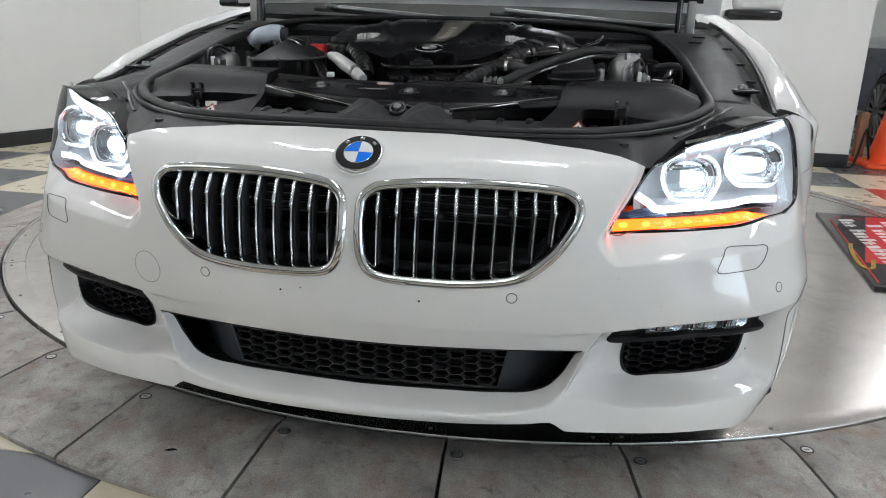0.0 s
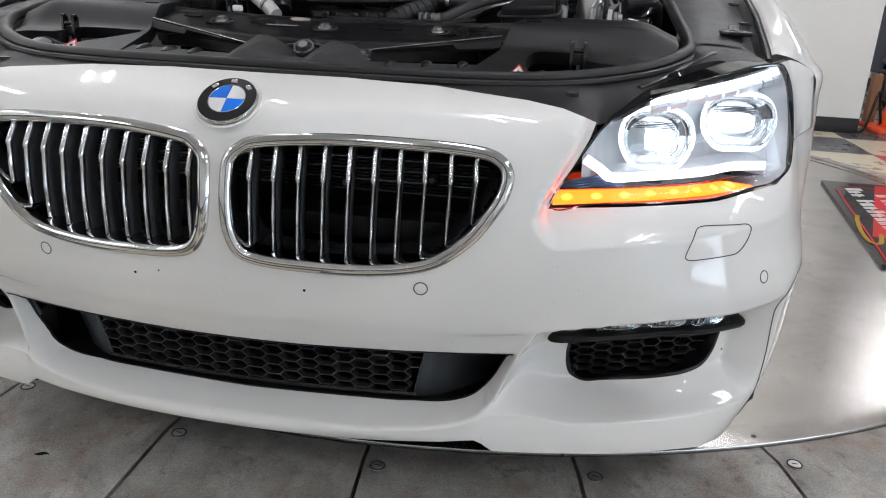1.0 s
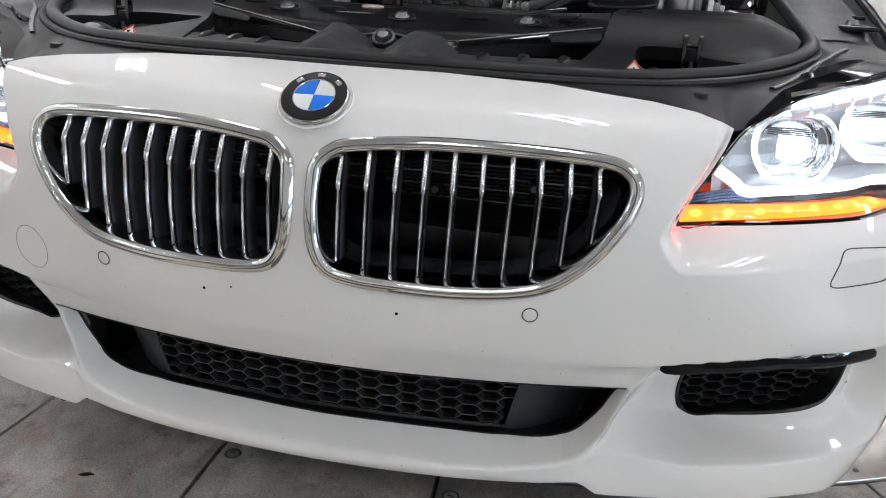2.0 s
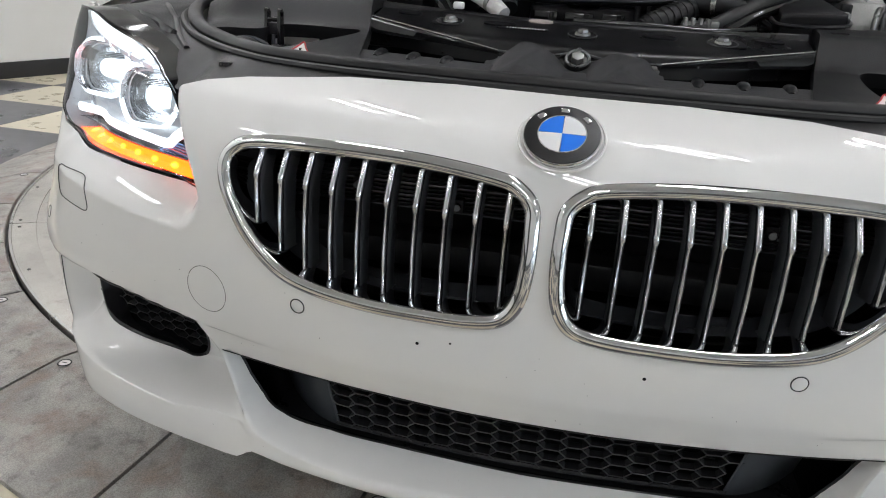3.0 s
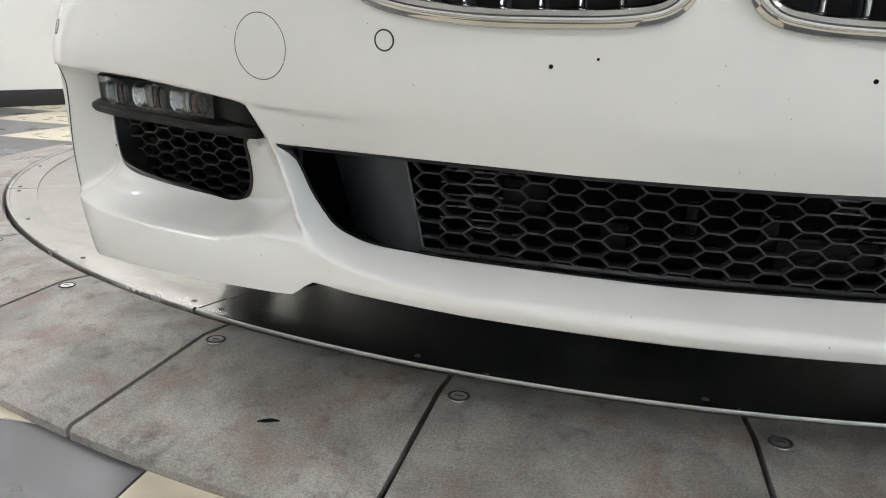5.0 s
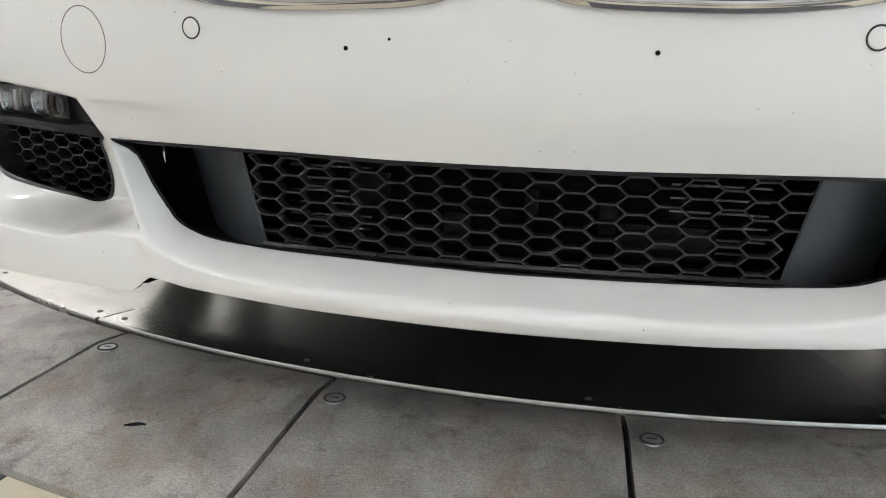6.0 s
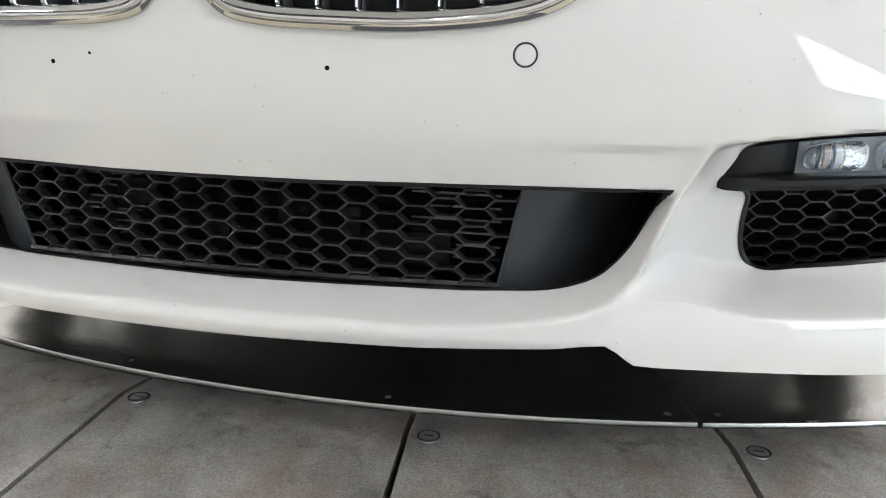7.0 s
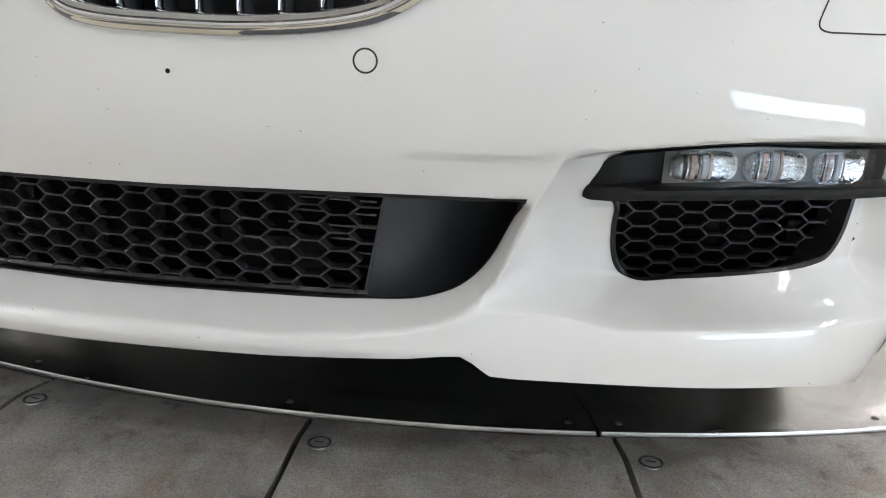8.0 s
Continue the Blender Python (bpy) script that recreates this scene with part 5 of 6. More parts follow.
for sg in (1, -1):
    tp = part("lamp_top_panel", patch(trim_pt(sg), np.linspace(0, 11, 111), np.linspace(0, 1, 9)), SOFTBLACK, car, "matt black plastic panel above the headlamp")
    f = trim_pt(sg)
    part("panel_strip", tube_bm([tuple(f(i, 0.55) + Vector((0, 0, 0.0015))) for i in np.arange(6.0, 9.3, 0.3)], 0.0045, 40, 8, flat=0.5), BLACK, tp)
    c = f(4.4, 0.62)
    part("panel_clip", cyl_bm(c - Vector((0, 0, 0.002)), c + Vector((0, 0, 0.003)), 0.010, 0.009, 16), BLACK, tp)

    # inner fender cover with its fixing bracket
    def inner_f(y, v):
        gx, gz = gap(y)
        sx = float(np.interp(y, [p[1] for p in SEAL[8:13]], [p[0] for p in SEAL[8:13]]))
        sz = float(np.interp(y, [p[1] for p in SEAL[8:13]], [p[2] for p in SEAL[8:13]]))
        x = sx + (gx - 0.010 - sx) * v
        z = sz + (gz - 0.012 - sz) * v + 0.010 * math.sin(v * math.pi) - 0.012 * step(0.72, 0.9, v) * (1 - step(0.92, 1.0, v))
        return Vector((x * sg, y, z))
    ic = part("inner_fender_cover", patch(inner_f, np.linspace(0.47, 1.3, 28), np.linspace(0, 1, 14)), SOFTBLACK, car, "matt grey-black cover along the fender")
    part("shut_gap", tube_bm([(gap(y)[0] * sg - sg * 0.004, y, gap(y)[1] - 0.008) for y in np.linspace(0.42, 1.5, 9)], 0.006, 50, 6), RUBBER, ic)
    p = inner_f(0.585, 0.66)
    part("bracket", box_bm(p.x - 0.030, p.x + 0.028, p.y - 0.045, p.y + 0.030, p.z - 0.004, p.z + 0.004, 0.003), BLACK, ic)
    part("bolt", cyl_bm(p + Vector((0, 0.010, 0.003)), p + Vector((0, 0.010, 0.013)), 0.012, 0.009, 12), SATIN, ic)
    part("washer", cyl_bm(p + Vector((0, -0.024, 0.003)), p + Vector((0, -0.024, 0.006)), 0.014, 0.012, 20), GREYPLASTIC, ic)
    for y, v in ((0.70, 0.86), (0.84, 0.84), (0.98, 0.8)):
        q = inner_f(y, v)
        part("clip", box_bm(q.x - 0.014, q.x + 0.014, q.y - 0.006, q.y + 0.006, q.z + 0.002, q.z + 0.009, 0.002), BLACK, ic)
    q = inner_f(1.08, 0.4)
    for y, v in ((0.98, 0.38), (1.08, 0.55)):
        q = inner_f(y, v)
        part("slot", box_bm(q.x - 0.018, q.x + 0.018, q.y - 0.003, q.y + 0.003, q.z, q.z + 0.004, 0.001), DARK, ic)


# side covers with the lamp service openings
def cover_z(x, y):
    a = abs(x)
    z = 0.728 + 0.155 * (min(max(y, 0.18), 0.37) - 0.18) + 0.047 * step(0.362, 0.455, y) + 0.05 * max(0.0, min(y, 0.56) - 0.46)
    z -= 0.05 * step(0.57, 0.63, y) + 0.028 * step(0.575, 0.665, a) * step(0.25, 0.40, y)
    # a soft roll along the rear half
    z += 0.007 * step(0.40, 0.44, a) * math.exp(-((y - 0.50) / 0.03) ** 2)
    return Vector((x, y, z))


def cover_n(x, y, e=0.003):
    return (cover_z(x + e, y) - cover_z(x - e, y)).cross(cover_z(x, y + e) - cover_z(x, y - e)).normalized()


COVER = [(0.290, 0.166), (0.36, 0.176), (0.42, 0.192), (0.49, 0.234), (0.56, 0.293), (0.615, 0.363), (0.645, 0.44), (0.645, 0.52), (0.605, 0.615), (0.372, 0.615), (0.362, 0.52), (0.350, 0.44), (0.326, 0.33), (0.290, 0.166)]
HOLE_R = lens_shape([(0.390, 0.345), (0.389, 0.285), (0.403, 0.232), (0.440, 0.204), (0.478, 0.222), (0.53, 0.262), (0.575, 0.305), (0.53, 0.312), (0.487, 0.330), (0.478, 0.368), (0.430, 0.374), (0.400, 0.370)], 56)
HOLE_L = lens_shape([(-0.347, 0.364), (-0.38, 0.371), (-0.438, 0.373), (-0.485, 0.366), (-0.505, 0.330), (-0.556, 0.322), (-0.572, 0.300), (-0.545, 0.262), (-0.485, 0.216), (-0.438, 0.222), (-0.39, 0.285)], 56)
for sg, hole in ((1, HOLE_R), (-1, HOLE_L)):
    out = [(x * sg, y) for x, y in dense(COVER)[:-1]]
    cv = part("air_duct_cover", skin(out, [hole], 0.011, 0.011, lip=0.022, at=cover_z, normal=cover_n), SOFTBLACK, car, "matt black plastic duct cover with a lamp service opening")
    # near-black bottom, the shade deep in the opening painted in
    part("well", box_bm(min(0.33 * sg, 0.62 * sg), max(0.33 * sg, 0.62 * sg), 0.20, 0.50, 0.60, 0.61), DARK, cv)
    # bowl of the lamp's back, clips, cables and adjusters down in the opening
    part("lamp_bowl_back", cyl_bm((sg * 0.53, 0.255, 0.665), (sg * 0.515, 0.33, 0.705), 0.050, 0.042, 28, bevel=0.006), BLACK, cv)
    part("bowl_rim", tube_bm([(sg * (0.515 + 0.038 * math.cos(q)), 0.325 - 0.012 * math.sin(q), 0.712 + 0.026 * math.sin(q)) for q in np.linspace(0, 2 * math.pi, 13)[:-1]], 0.004, 36, 6, closed=True), GREYPLASTIC, cv)
    x0 = 0.472 if sg > 0 else -0.488
    for dx in (-0.011, 0.011):
        part("clip_arm", box_bm(x0 + dx - 0.003, x0 + dx + 0.003, 0.345, 0.362, 0.690, 0.778, 0.0015), GLOSSBLACK, cv)
        part("clip_ear", cyl_bm((x0 + dx - 0.003, 0.352, 0.776), (x0 + dx + 0.003, 0.352, 0.776), 0.006, seg=12), GLOSSBLACK, cv)
    part("clip_bridge", box_bm(x0 - 0.012, x0 + 0.012, 0.346, 0.360, 0.762, 0.769, 0.002), GLOSSBLACK, cv)
    part("clip_block", box_bm(x0 - 0.009, x0 + 0.009, 0.348, 0.366, 0.742, 0.760, 0.002), SOFTBLACK, cv)
    part("clip_pin", cyl_bm((x0 + 0.002, 0.346, 0.70), (x0 + 0.002, 0.346, 0.742), 0.0032, seg=8), SATIN, cv)
    random.seed(31 + sg)
    for i in range(12):
        x, y, z = sg * random.uniform(0.40, 0.475), random.uniform(0.25, 0.36), random.uniform(0.685, 0.735)
        w, h = random.uniform(0.004, 0.010), random.uniform(0.010, 0.028)
        part("lamp_connector", box_bm(x - w, x + w, y - w, y + w, z - h, z, 0.0015), (BLACK, SOFTBLACK, GREYPLASTIC, GLOSSBLACK)[i % 4], cv)
    for i in range(4):
        x, y = sg * (0.418 + 0.012 * i), 0.262 + 0.004 * i
        part("adjuster_tooth", box_bm(x - 0.0035, x + 0.0035, y, y + 0.012, 0.700, 0.716 + 0.003 * (i % 2), 0.001), ALLOY if i % 2 else TAGWHITE, cv)
    for i in range(4):
        part("lamp_wire", tube_bm([(sg * (0.395 + 0.02 * i), 0.33, 0.68), (sg * (0.41 + 0.02 * i), 0.31 - 0.01 * i, 0.728), (sg * (0.43 + 0.018 * i), 0.29, 0.722), (sg * (0.45 + 0.015 * i), 0.28, 0.68)], 0.0035, 20, 6), (RUBBER, GLOSSBLACK)[i % 2], cv)
    part("cover_slot", tube_bm([tuple(cover_z(sg * x, 0.472) + Vector((0, 0, 0.0006))) for x in (0.372, 0.385, 0.398)], 0.004, 10, 8, flat=0.3), DARK, cv)
    p = cover_z(0.384 * sg, 0.212) + Vector((0, 0, 0.002))
    t = bmesh.new()
    vs = [t.verts.new(p + Vector((u, v, 0.012 * (v + 0.010) / 0.02))) for u, v in ((-0.013, -0.010), (0.013, -0.010), (0.0, 0.010))]
    t.faces.new(vs)
    wt = part("warning_label", t, TAGWHITE, cv, "small white triangle label with a red edge")
    part("label_edge", tube_bm([tuple(p + Vector((u, v, 0.001 + 0.012 * (v + 0.010) / 0.02))) for u, v in ((-0.013, -0.010), (0, -0.010), (0.013, -0.010), (0.0065, 0), (0.0, 0.010), (-0.0065, 0))], 0.0012, 24, 4, closed=True), RED, wt)
    part("label_mark", box_bm(p.x - 0.0012, p.x + 0.0012, p.y - 0.006, p.y - 0.001, p.z + 0.003, p.z + 0.006), BLACK, wt)

# front strip behind the seal
def strip_pt(x, v):
    y, z = spline([(0.158, 0.716), (0.185, 0.722), (0.205, 0.7235), (0.212, 0.7280), (0.255, 0.7330), (0.275, 0.7340), (0.282, 0.725), (0.33, 0.722)], 29)[int(round(v * 28))]
    return Vector((x, y + 0.10 * max(0.0, abs(x) - 0.12) ** 1.3, z + 0.004 * (x / 0.3) ** 2))


strip = part("front_strip", patch(strip_pt, np.linspace(-0.335, 0.335, 36), np.linspace(0, 1, 29)), FOAM, car, "black plastic strip behind the bumper's edge")
for x in (-0.285, -0.235, -0.185, 0.165, 0.225, 0.285):
    c = strip_pt(x, 0.56)
    part("dimple", tube_bm([(c.x - 0.002, c.y - 0.014, c.z - 0.002), (c.x, c.y, c.z + 0.001), (c.x + 0.001, c.y + 0.016, c.z + 0.002)], [0.004, 0.008, 0.009], 14, 12, flat=0.6), BLACK, strip)


def foam(x, y):
    z = 0.726 + 0.020 * math.exp(-((x + 0.072) / 0.036) ** 2) + 0.018 * math.exp(-((x - 0.066) / 0.036) ** 2) - 0.010 * math.exp(-(x / 0.022) ** 2)
    z += 0.0018 * math.sin(70 * x + 20 * y) + 0.0014 * math.sin(140 * x - 60 * y)
    z -= 0.012 * step(0.095, 0.125, abs(x + 0.004))
    return Vector((x, y + 0.012 * math.exp(-(x / 0.03) ** 2) * step(0.25, 0.30, y), z + 0.020 * (y - 0.2) / 0.1 - 0.022 * step(0.215, 0.18, y)))


part("latch_cover", patch(foam, np.linspace(-0.132, 0.122, 50), np.linspace(0.176, 0.302, 20)), FOAM, strip, "soft lumpy black cover at the latch")
lt = part("bonnet_latch", cyl_bm((0, 0.312, 0.736), (0, 0.302, 0.749), 0.021, 0.018, 24, bevel=0.002), BLACK, car, "bonnet latch with a steel bolt")
part("latch_bolt", cyl_bm((0, 0.304, 0.747), (0, 0.297, 0.756), 0.0105, 0.0095, 6, bevel=0.001), ALLOY, lt)
part("latch_ring", tube_bm([(0.0165 * math.cos(a), 0.302 + 0.013 * math.sin(a), 0.751 + 0.010 * math.sin(a)) for a in np.linspace(0, 2 * math.pi, 13)[:-1]], 0.0020, 36, 6, closed=True), SATIN, lt)
plate = slab([(0, -0.033), (0.036, 0.0), (0, 0.033), (-0.036, 0)], -0.002, 0.002)
pl = part("latch_plate", plate, GLOSSBLACK, lt)
pl.matrix_local = Matrix.Translation((0, 0.314, 0.742)) @ Matrix.Rotation(radians(38), 4, "X")


# cross member with bolts and slots
def beam(x, v):
    prof = [(0.325, 0.728), (0.332, 0.750), (0.347, 0.763), (0.40, 0.7715), (0.47, 0.7845), (0.484, 0.790), (0.492, 0.786), (0.496, 0.74)]
    y, z = spline(prof, 49)[int(round(v * 48))]
    k = (x / 0.36) ** 2
    return Vector((x, y + 0.125 * k * (1 - v) - 0.02 * k, z + 0.010 * k))


def beam_n(x, v):
    d = (beam(x, v + 1 / 24) - beam(x, v - 1 / 24)).normalized()
    return Vector((1, 0, 0)).cross(d).normalized()


def beam_disc(name, x, v, rx, ry, lift, mat, parent, skew=0.0, n=28, power=2.0):
    """A thin plate laid on the cross member's slope."""
    c, nn = beam(x, v), beam_n(x, v)
    d = nn.cross(Vector((1, 0, 0))).normalized()
    bm = bmesh.new()
    ring = []
    for q in np.linspace(0, 2 * math.pi, n, endpoint=False):
        k = (abs(math.cos(q)) ** power + abs(math.sin(q)) ** power) ** (-1 / power)
        u, w = rx * k * math.cos(q), ry * k * math.sin(q)
        ring.append((u + skew * w, w))
    top = [bm.verts.new(c + Vector((1, 0, 0)) * u + d * w + nn * lift) for u, w in ring]
    low = [bm.verts.new(c + Vector((1, 0, 0)) * u * 1.02 + d * w * 1.02 - nn * 0.004) for u, w in ring]
    bm.faces.new(top)
    for i in range(n):
        j = (i + 1) % n
        bm.faces.new((top[i], top[j], low[j], low[i]))
    return part(name, bm, mat, parent, angle=30)


bmr = part("cross_member", patch(beam, np.linspace(-0.346, 0.346, 40), np.linspace(0, 1, 49)), BLACK, car, "black cross member with bolts")
for x, sk in ((-0.215, 0.15), (0.0, 0.0), (0.212, -0.2)):
    bp = beam_disc("bolt_pocket", x + (0.012 if x > 0.1 else -0.006 if x < -0.1 else 0.0), 0.455, 0.022, 0.022, 0.0030, DARK, bmr, sk, power=2.8)
    c, nn = beam(x, 0.455), beam_n(x, 0.455)
    dn = nn.cross(Vector((1, 0, 0))).normalized()
    part("pocket_rim", tube_bm([tuple(c + Vector((1, 0, 0)) * (0.0225 * math.cos(q)) + dn * (0.0225 * math.sin(q)) + nn * 0.003) for q in np.linspace(0, 2 * math.pi, 13)[:-1]], 0.0011, 36, 6, closed=True), FOAM, bp)
    c, nn = beam(x, 0.465) + Vector((0, 0, 0.003)), beam_n(x, 0.465)
    part("bolt_washer", cyl_bm(c, c + nn * 0.0035, 0.0125, 0.0115, 24), ALLOY, bp)
    part("bolt", cyl_bm(c + nn * 0.003, c + nn * 0.0085, 0.0088, 0.0082, 6, bevel=0.001), ALLOY, bp)
for x, w in ((-0.292, 0.020), (-0.135, 0.026), (0.118, 0.026), (0.285, 0.022)):
    beam_disc("beam_hole", x, 0.50, w, 0.010, 0.0028, DARK, bmr, -0.3, power=2.4)
c = beam_disc("oval_insert", -0.072, 0.60, 0.020, 0.0072, 0.002, ALLOY, bmr, 0.0, power=2.4)
c.data.materials[0] = material("pinkish_sealant", (0.42, 0.36, 0.34), 0.5, vary=0.3, scale=140)
lab = part("label_strip", box_bm(-0.137, -0.055, -0.0055, 0.0055, 0, 0.0012, 0.0004), GLOSSBLACK, bmr)
lab.matrix_local = Matrix.Translation(beam(0.0, 0.47) + Vector((0, 0, 0.001))) @ Matrix.Rotation(radians(9), 4, "X")
for i in range(14):
    w = 0.0012 + 0.0006 * ((i * 7) % 3)
    part("label_mark", box_bm(-0.121 + i * 0.0045, -0.121 + i * 0.0045 + w, -0.0028, 0.0028, 0.0012, 0.0017), TAGWHITE, lab)
for sg in (1, -1):
    # pressed blade that tapers towards the latch, with a bright upper edge
    def fin(u, k):
        a = Vector((sg * 0.118, 0.322, 0.750)).lerp(Vector((sg * 0.336, 0.393, 0.780)), u)
        a.y += 0.004 * math.sin(u * math.pi)
        d = ((0.010, 0.004), (0.0, 0.0), (-0.004, -0.006), (-0.006, -0.30), (-0.005, -1.0))[k]
        return a + Vector((0, d[0], d[1] * (0.004 + 0.020 * u) if d[1] < -0.1 else d[1] * 0.3))
    bl = part("latch_blade", patch(fin, np.linspace(0, 1, 24), range(5)), GLOSSBLACK, bmr, "gloss black pressed blade")
    part("blade_edge", tube_bm([tuple(fin(u, 1) + Vector((0, -0.001, 0.001))) for u in (0, 0.3, 0.6, 1.0)], 0.0013, 30, 6), BRIGHT, bl)
    part("catch_plate", box_bm(sg * 0.094 - 0.022, sg * 0.094 + 0.022, 0.303, 0.322, 0.739, 0.7435, 0.0015), SATIN, bmr)
    for dx in (-0.013, 0.012):
        part("catch_tab", box_bm(sg * 0.094 + dx - 0.006, sg * 0.094 + dx + 0.006, 0.298, 0.312, 0.742, 0.749, 0.0018), ALLOY if dx > 0 else GLOSSBLACK, bmr)
part("beam_edge", tube_bm([(-0.118, 0.320, 0.7505), (-0.06, 0.314, 0.7485), (-0.036, 0.318, 0.7515), (0.0, 0.324, 0.756), (0.036, 0.318, 0.7515), (0.06, 0.314, 0.7485), (0.118, 0.320, 0.7505)], 0.0018, 60, 6), SATIN, bmr)

# engine and its neighbours
bay_floor = part("bay_floor", box_bm(-0.75, 0.75, 0.30, 1.30, 0.50, 0.52), DARK, car)
engine_z = curve1([0.56, 0.60, 0.627, 0.66, 0.693, 0.72, 0.85, 0.93, 1.0, 1.06, 1.09], [0.825, 0.848, 0.859, 0.867, 0.875, 0.882, 0.900, 0.919, 0.938, 0.945, 0.935])


def ecov(x, y):
    u = abs(x) / 0.36
    z = engine_z(y) - 0.030 * u ** 4 * step(0.6, 0.9, y)
    # two shallow channels that part towards the windscreen
    d = abs(x) - (0.085 + 0.28 * (y - 0.66))
    z -= 0.007 * (1 - step(0.010, 0.022, abs(d))) * step(0.68, 0.74, y)
    z -= 0.010 * step(0.02, 0.05, abs(x) - (0.085 + 0.28 * (y - 0.66))) * step(0.70, 0.80, y)
    return Vector((x, y, z))


def ecov_n(x, y, e=0.003):
    return (ecov(x + e, y) - ecov(x - e, y)).cross(ecov(x, y + e) - ecov(x, y - e)).normalized()


EC = [(-0.125, 0.600), (-0.098, 0.592), (-0.082, 0.600), (-0.064, 0.628), (-0.03, 0.640), (0.035, 0.640), (0.062, 0.628), (0.078, 0.602), (0.10, 0.594), (0.145, 0.612), (0.175, 0.66), (0.22, 0.73), (0.30, 0.81), (0.352, 0.87), (0.362, 0.95), (0.335, 1.045), (0.15, 1.08), (-0.15, 1.08), (-0.30, 1.05), (-0.352, 0.95), (-0.335, 0.86), (-0.262, 0.77), (-0.205, 0.69), (-0.165, 0.63)]
eng = part("engine_cover", skin(lens_shape(EC, 140), [], 0.013, 0.013, lip=0.035, at=ecov, normal=ecov_n), BLACK, car, "black plastic engine cover with pale badges")
part("badge_panel", patch(lambda u, v: ecov((-0.020 + 0.043 * u) * (1 - v) + (-0.020 + 0.082 * u) * v, 0.72 + 0.29 * v) + Vector((0, 0, 0.003)), np.linspace(0, 1, 8), np.linspace(0, 1, 12)), material("satin_badge_grey", (0.16, 0.15, 0.13), 0.4, metal=0.4, vary=0.08), eng, "grey satin badge panel")
for i in range(6):
    v = 0.22 + 0.10 * i
    c = ecov(0.004 + 0.016 * v, 0.72 + 0.29 * v) + Vector((0, 0, 0.0035))
    part("lettering_bar", box_bm(c.x - 0.009, c.x + 0.009, c.y - 0.007, c.y + 0.007, c.z - 0.004, c.z + 0.0008, 0.001), material("badge_pale", (0.34, 0.32, 0.27), 0.4, metal=0.4) if i == 0 else bpy.data.materials["badge_pale"], eng)
tilt = Matrix.Translation((-0.003, 0.660, 0.8695)) @ Matrix.Rotation(radians(14), 4, "X")
eb = part("engine_badge", tube_bm([(0.034 * math.cos(a), 0.034 * math.sin(a), 0) for a in np.linspace(0, 2 * math.pi, 25)[:-1]], 0.0022, 60, 8, closed=True), CHROME, eng)
eb.matrix_local = tilt
part("badge_fill", cyl_bm((0, 0, -0.004), (0, 0, 0.0008), 0.033, 0.032, 48), GLOSSBLACK, eb)
for k in range(2):
    bq = part("badge_quarter", patch(lambda r, q: Vector((r * math.cos(q), r * math.sin(q), 0.0018)), np.linspace(0.001, 0.019, 3), np.linspace(k * math.pi + 0.05, k * math.pi + math.pi / 2, 9)), WHITE, eb)
    bq = part("badge_quarter", patch(lambda r, q: Vector((r * math.cos(q), r * math.sin(q), 0.0018)), np.linspace(0.001, 0.019, 3), np.linspace(k * math.pi + math.pi / 2 + 0.05, k * math.pi + math.pi, 9)), SATIN, eb)
for sx, x0 in ((-1, -0.218), (1, 0.205)):
    for i in range(5):
        c = ecov(x0 + 0.010 * i - 0.02, 0.89) + Vector((0, 0, 0.002))
        part("badge_stripe", slab([(c.x - 0.012, c.y - 0.045), (c.x - 0.006, c.y - 0.045), (c.x + 0.016, c.y + 0.045), (c.x + 0.009, c.y + 0.045)], c.z - 0.012, c.z + 0.004 if i % 2 else c.z + 0.002), TAGWHITE, eng)

# throttle duct: a ribbed black elbow beside the cover
duct = part("intake_duct", tube_bm([(0.185, 0.66, 0.835), (0.215, 0.72, 0.848), (0.27, 0.79, 0.862), (0.34, 0.85, 0.855), (0.40, 0.88, 0.835)], [0.030, 0.040, 0.044, 0.042, 0.038], 40, 20), GLOSSBLACK, car, "black ribbed intake elbow")
for p, q, r in (((0.20, 0.69, 0.842), (0.208, 0.706, 0.845), 0.040), ((0.225, 0.735, 0.851), (0.234, 0.748, 0.853), 0.045), ((0.30, 0.815, 0.861), (0.312, 0.826, 0.860), 0.047)):
    part("duct_band", cyl_bm(p, q, r, seg=28, bevel=0.002), BLACK, duct)
for i in range(6):
    a = 0.9 + 0.22 * i
    c = Vector((0.255, 0.775, 0.860))
    part("lettering_bar", box_bm(c.x + 0.040 * math.cos(a) - 0.004, c.x + 0.040 * math.cos(a) + 0.004, c.y - 0.034, c.y - 0.026, c.z + 0.034 * math.sin(a) - 0.004, c.z + 0.034 * math.sin(a) + 0.004), LAMPGREY, duct)

# what fills the arch below the cover
mouth = part("intake_mouth", box_bm(-0.105, 0.105, 0.612, 0.66, 0.770, 0.812, 0.008), BLACK, car, "black plastic ducting below the engine cover")
for x, z, w in ((-0.075, 0.790, 0.022), (-0.015, 0.790, 0.026), (0.045, 0.792, 0.020), (-0.01, 0.825, 0.030)):
    part("duct_block", box_bm(x - w, x + w, 0.596, 0.625, z - 0.014, z + 0.012, 0.004), GLOSSBLACK, mouth)
    part("duct_clip", box_bm(x + w * 0.3, x + w * 0.7, 0.590, 0.598, z - 0.008, z + 0.010, 0.0015), SOFTBLACK, mouth)
part("duct_cap", cyl_bm((-0.012, 0.625, 0.818), (-0.012, 0.622, 0.843), 0.026, 0.022, 20, bevel=0.003), BLACK, mouth)
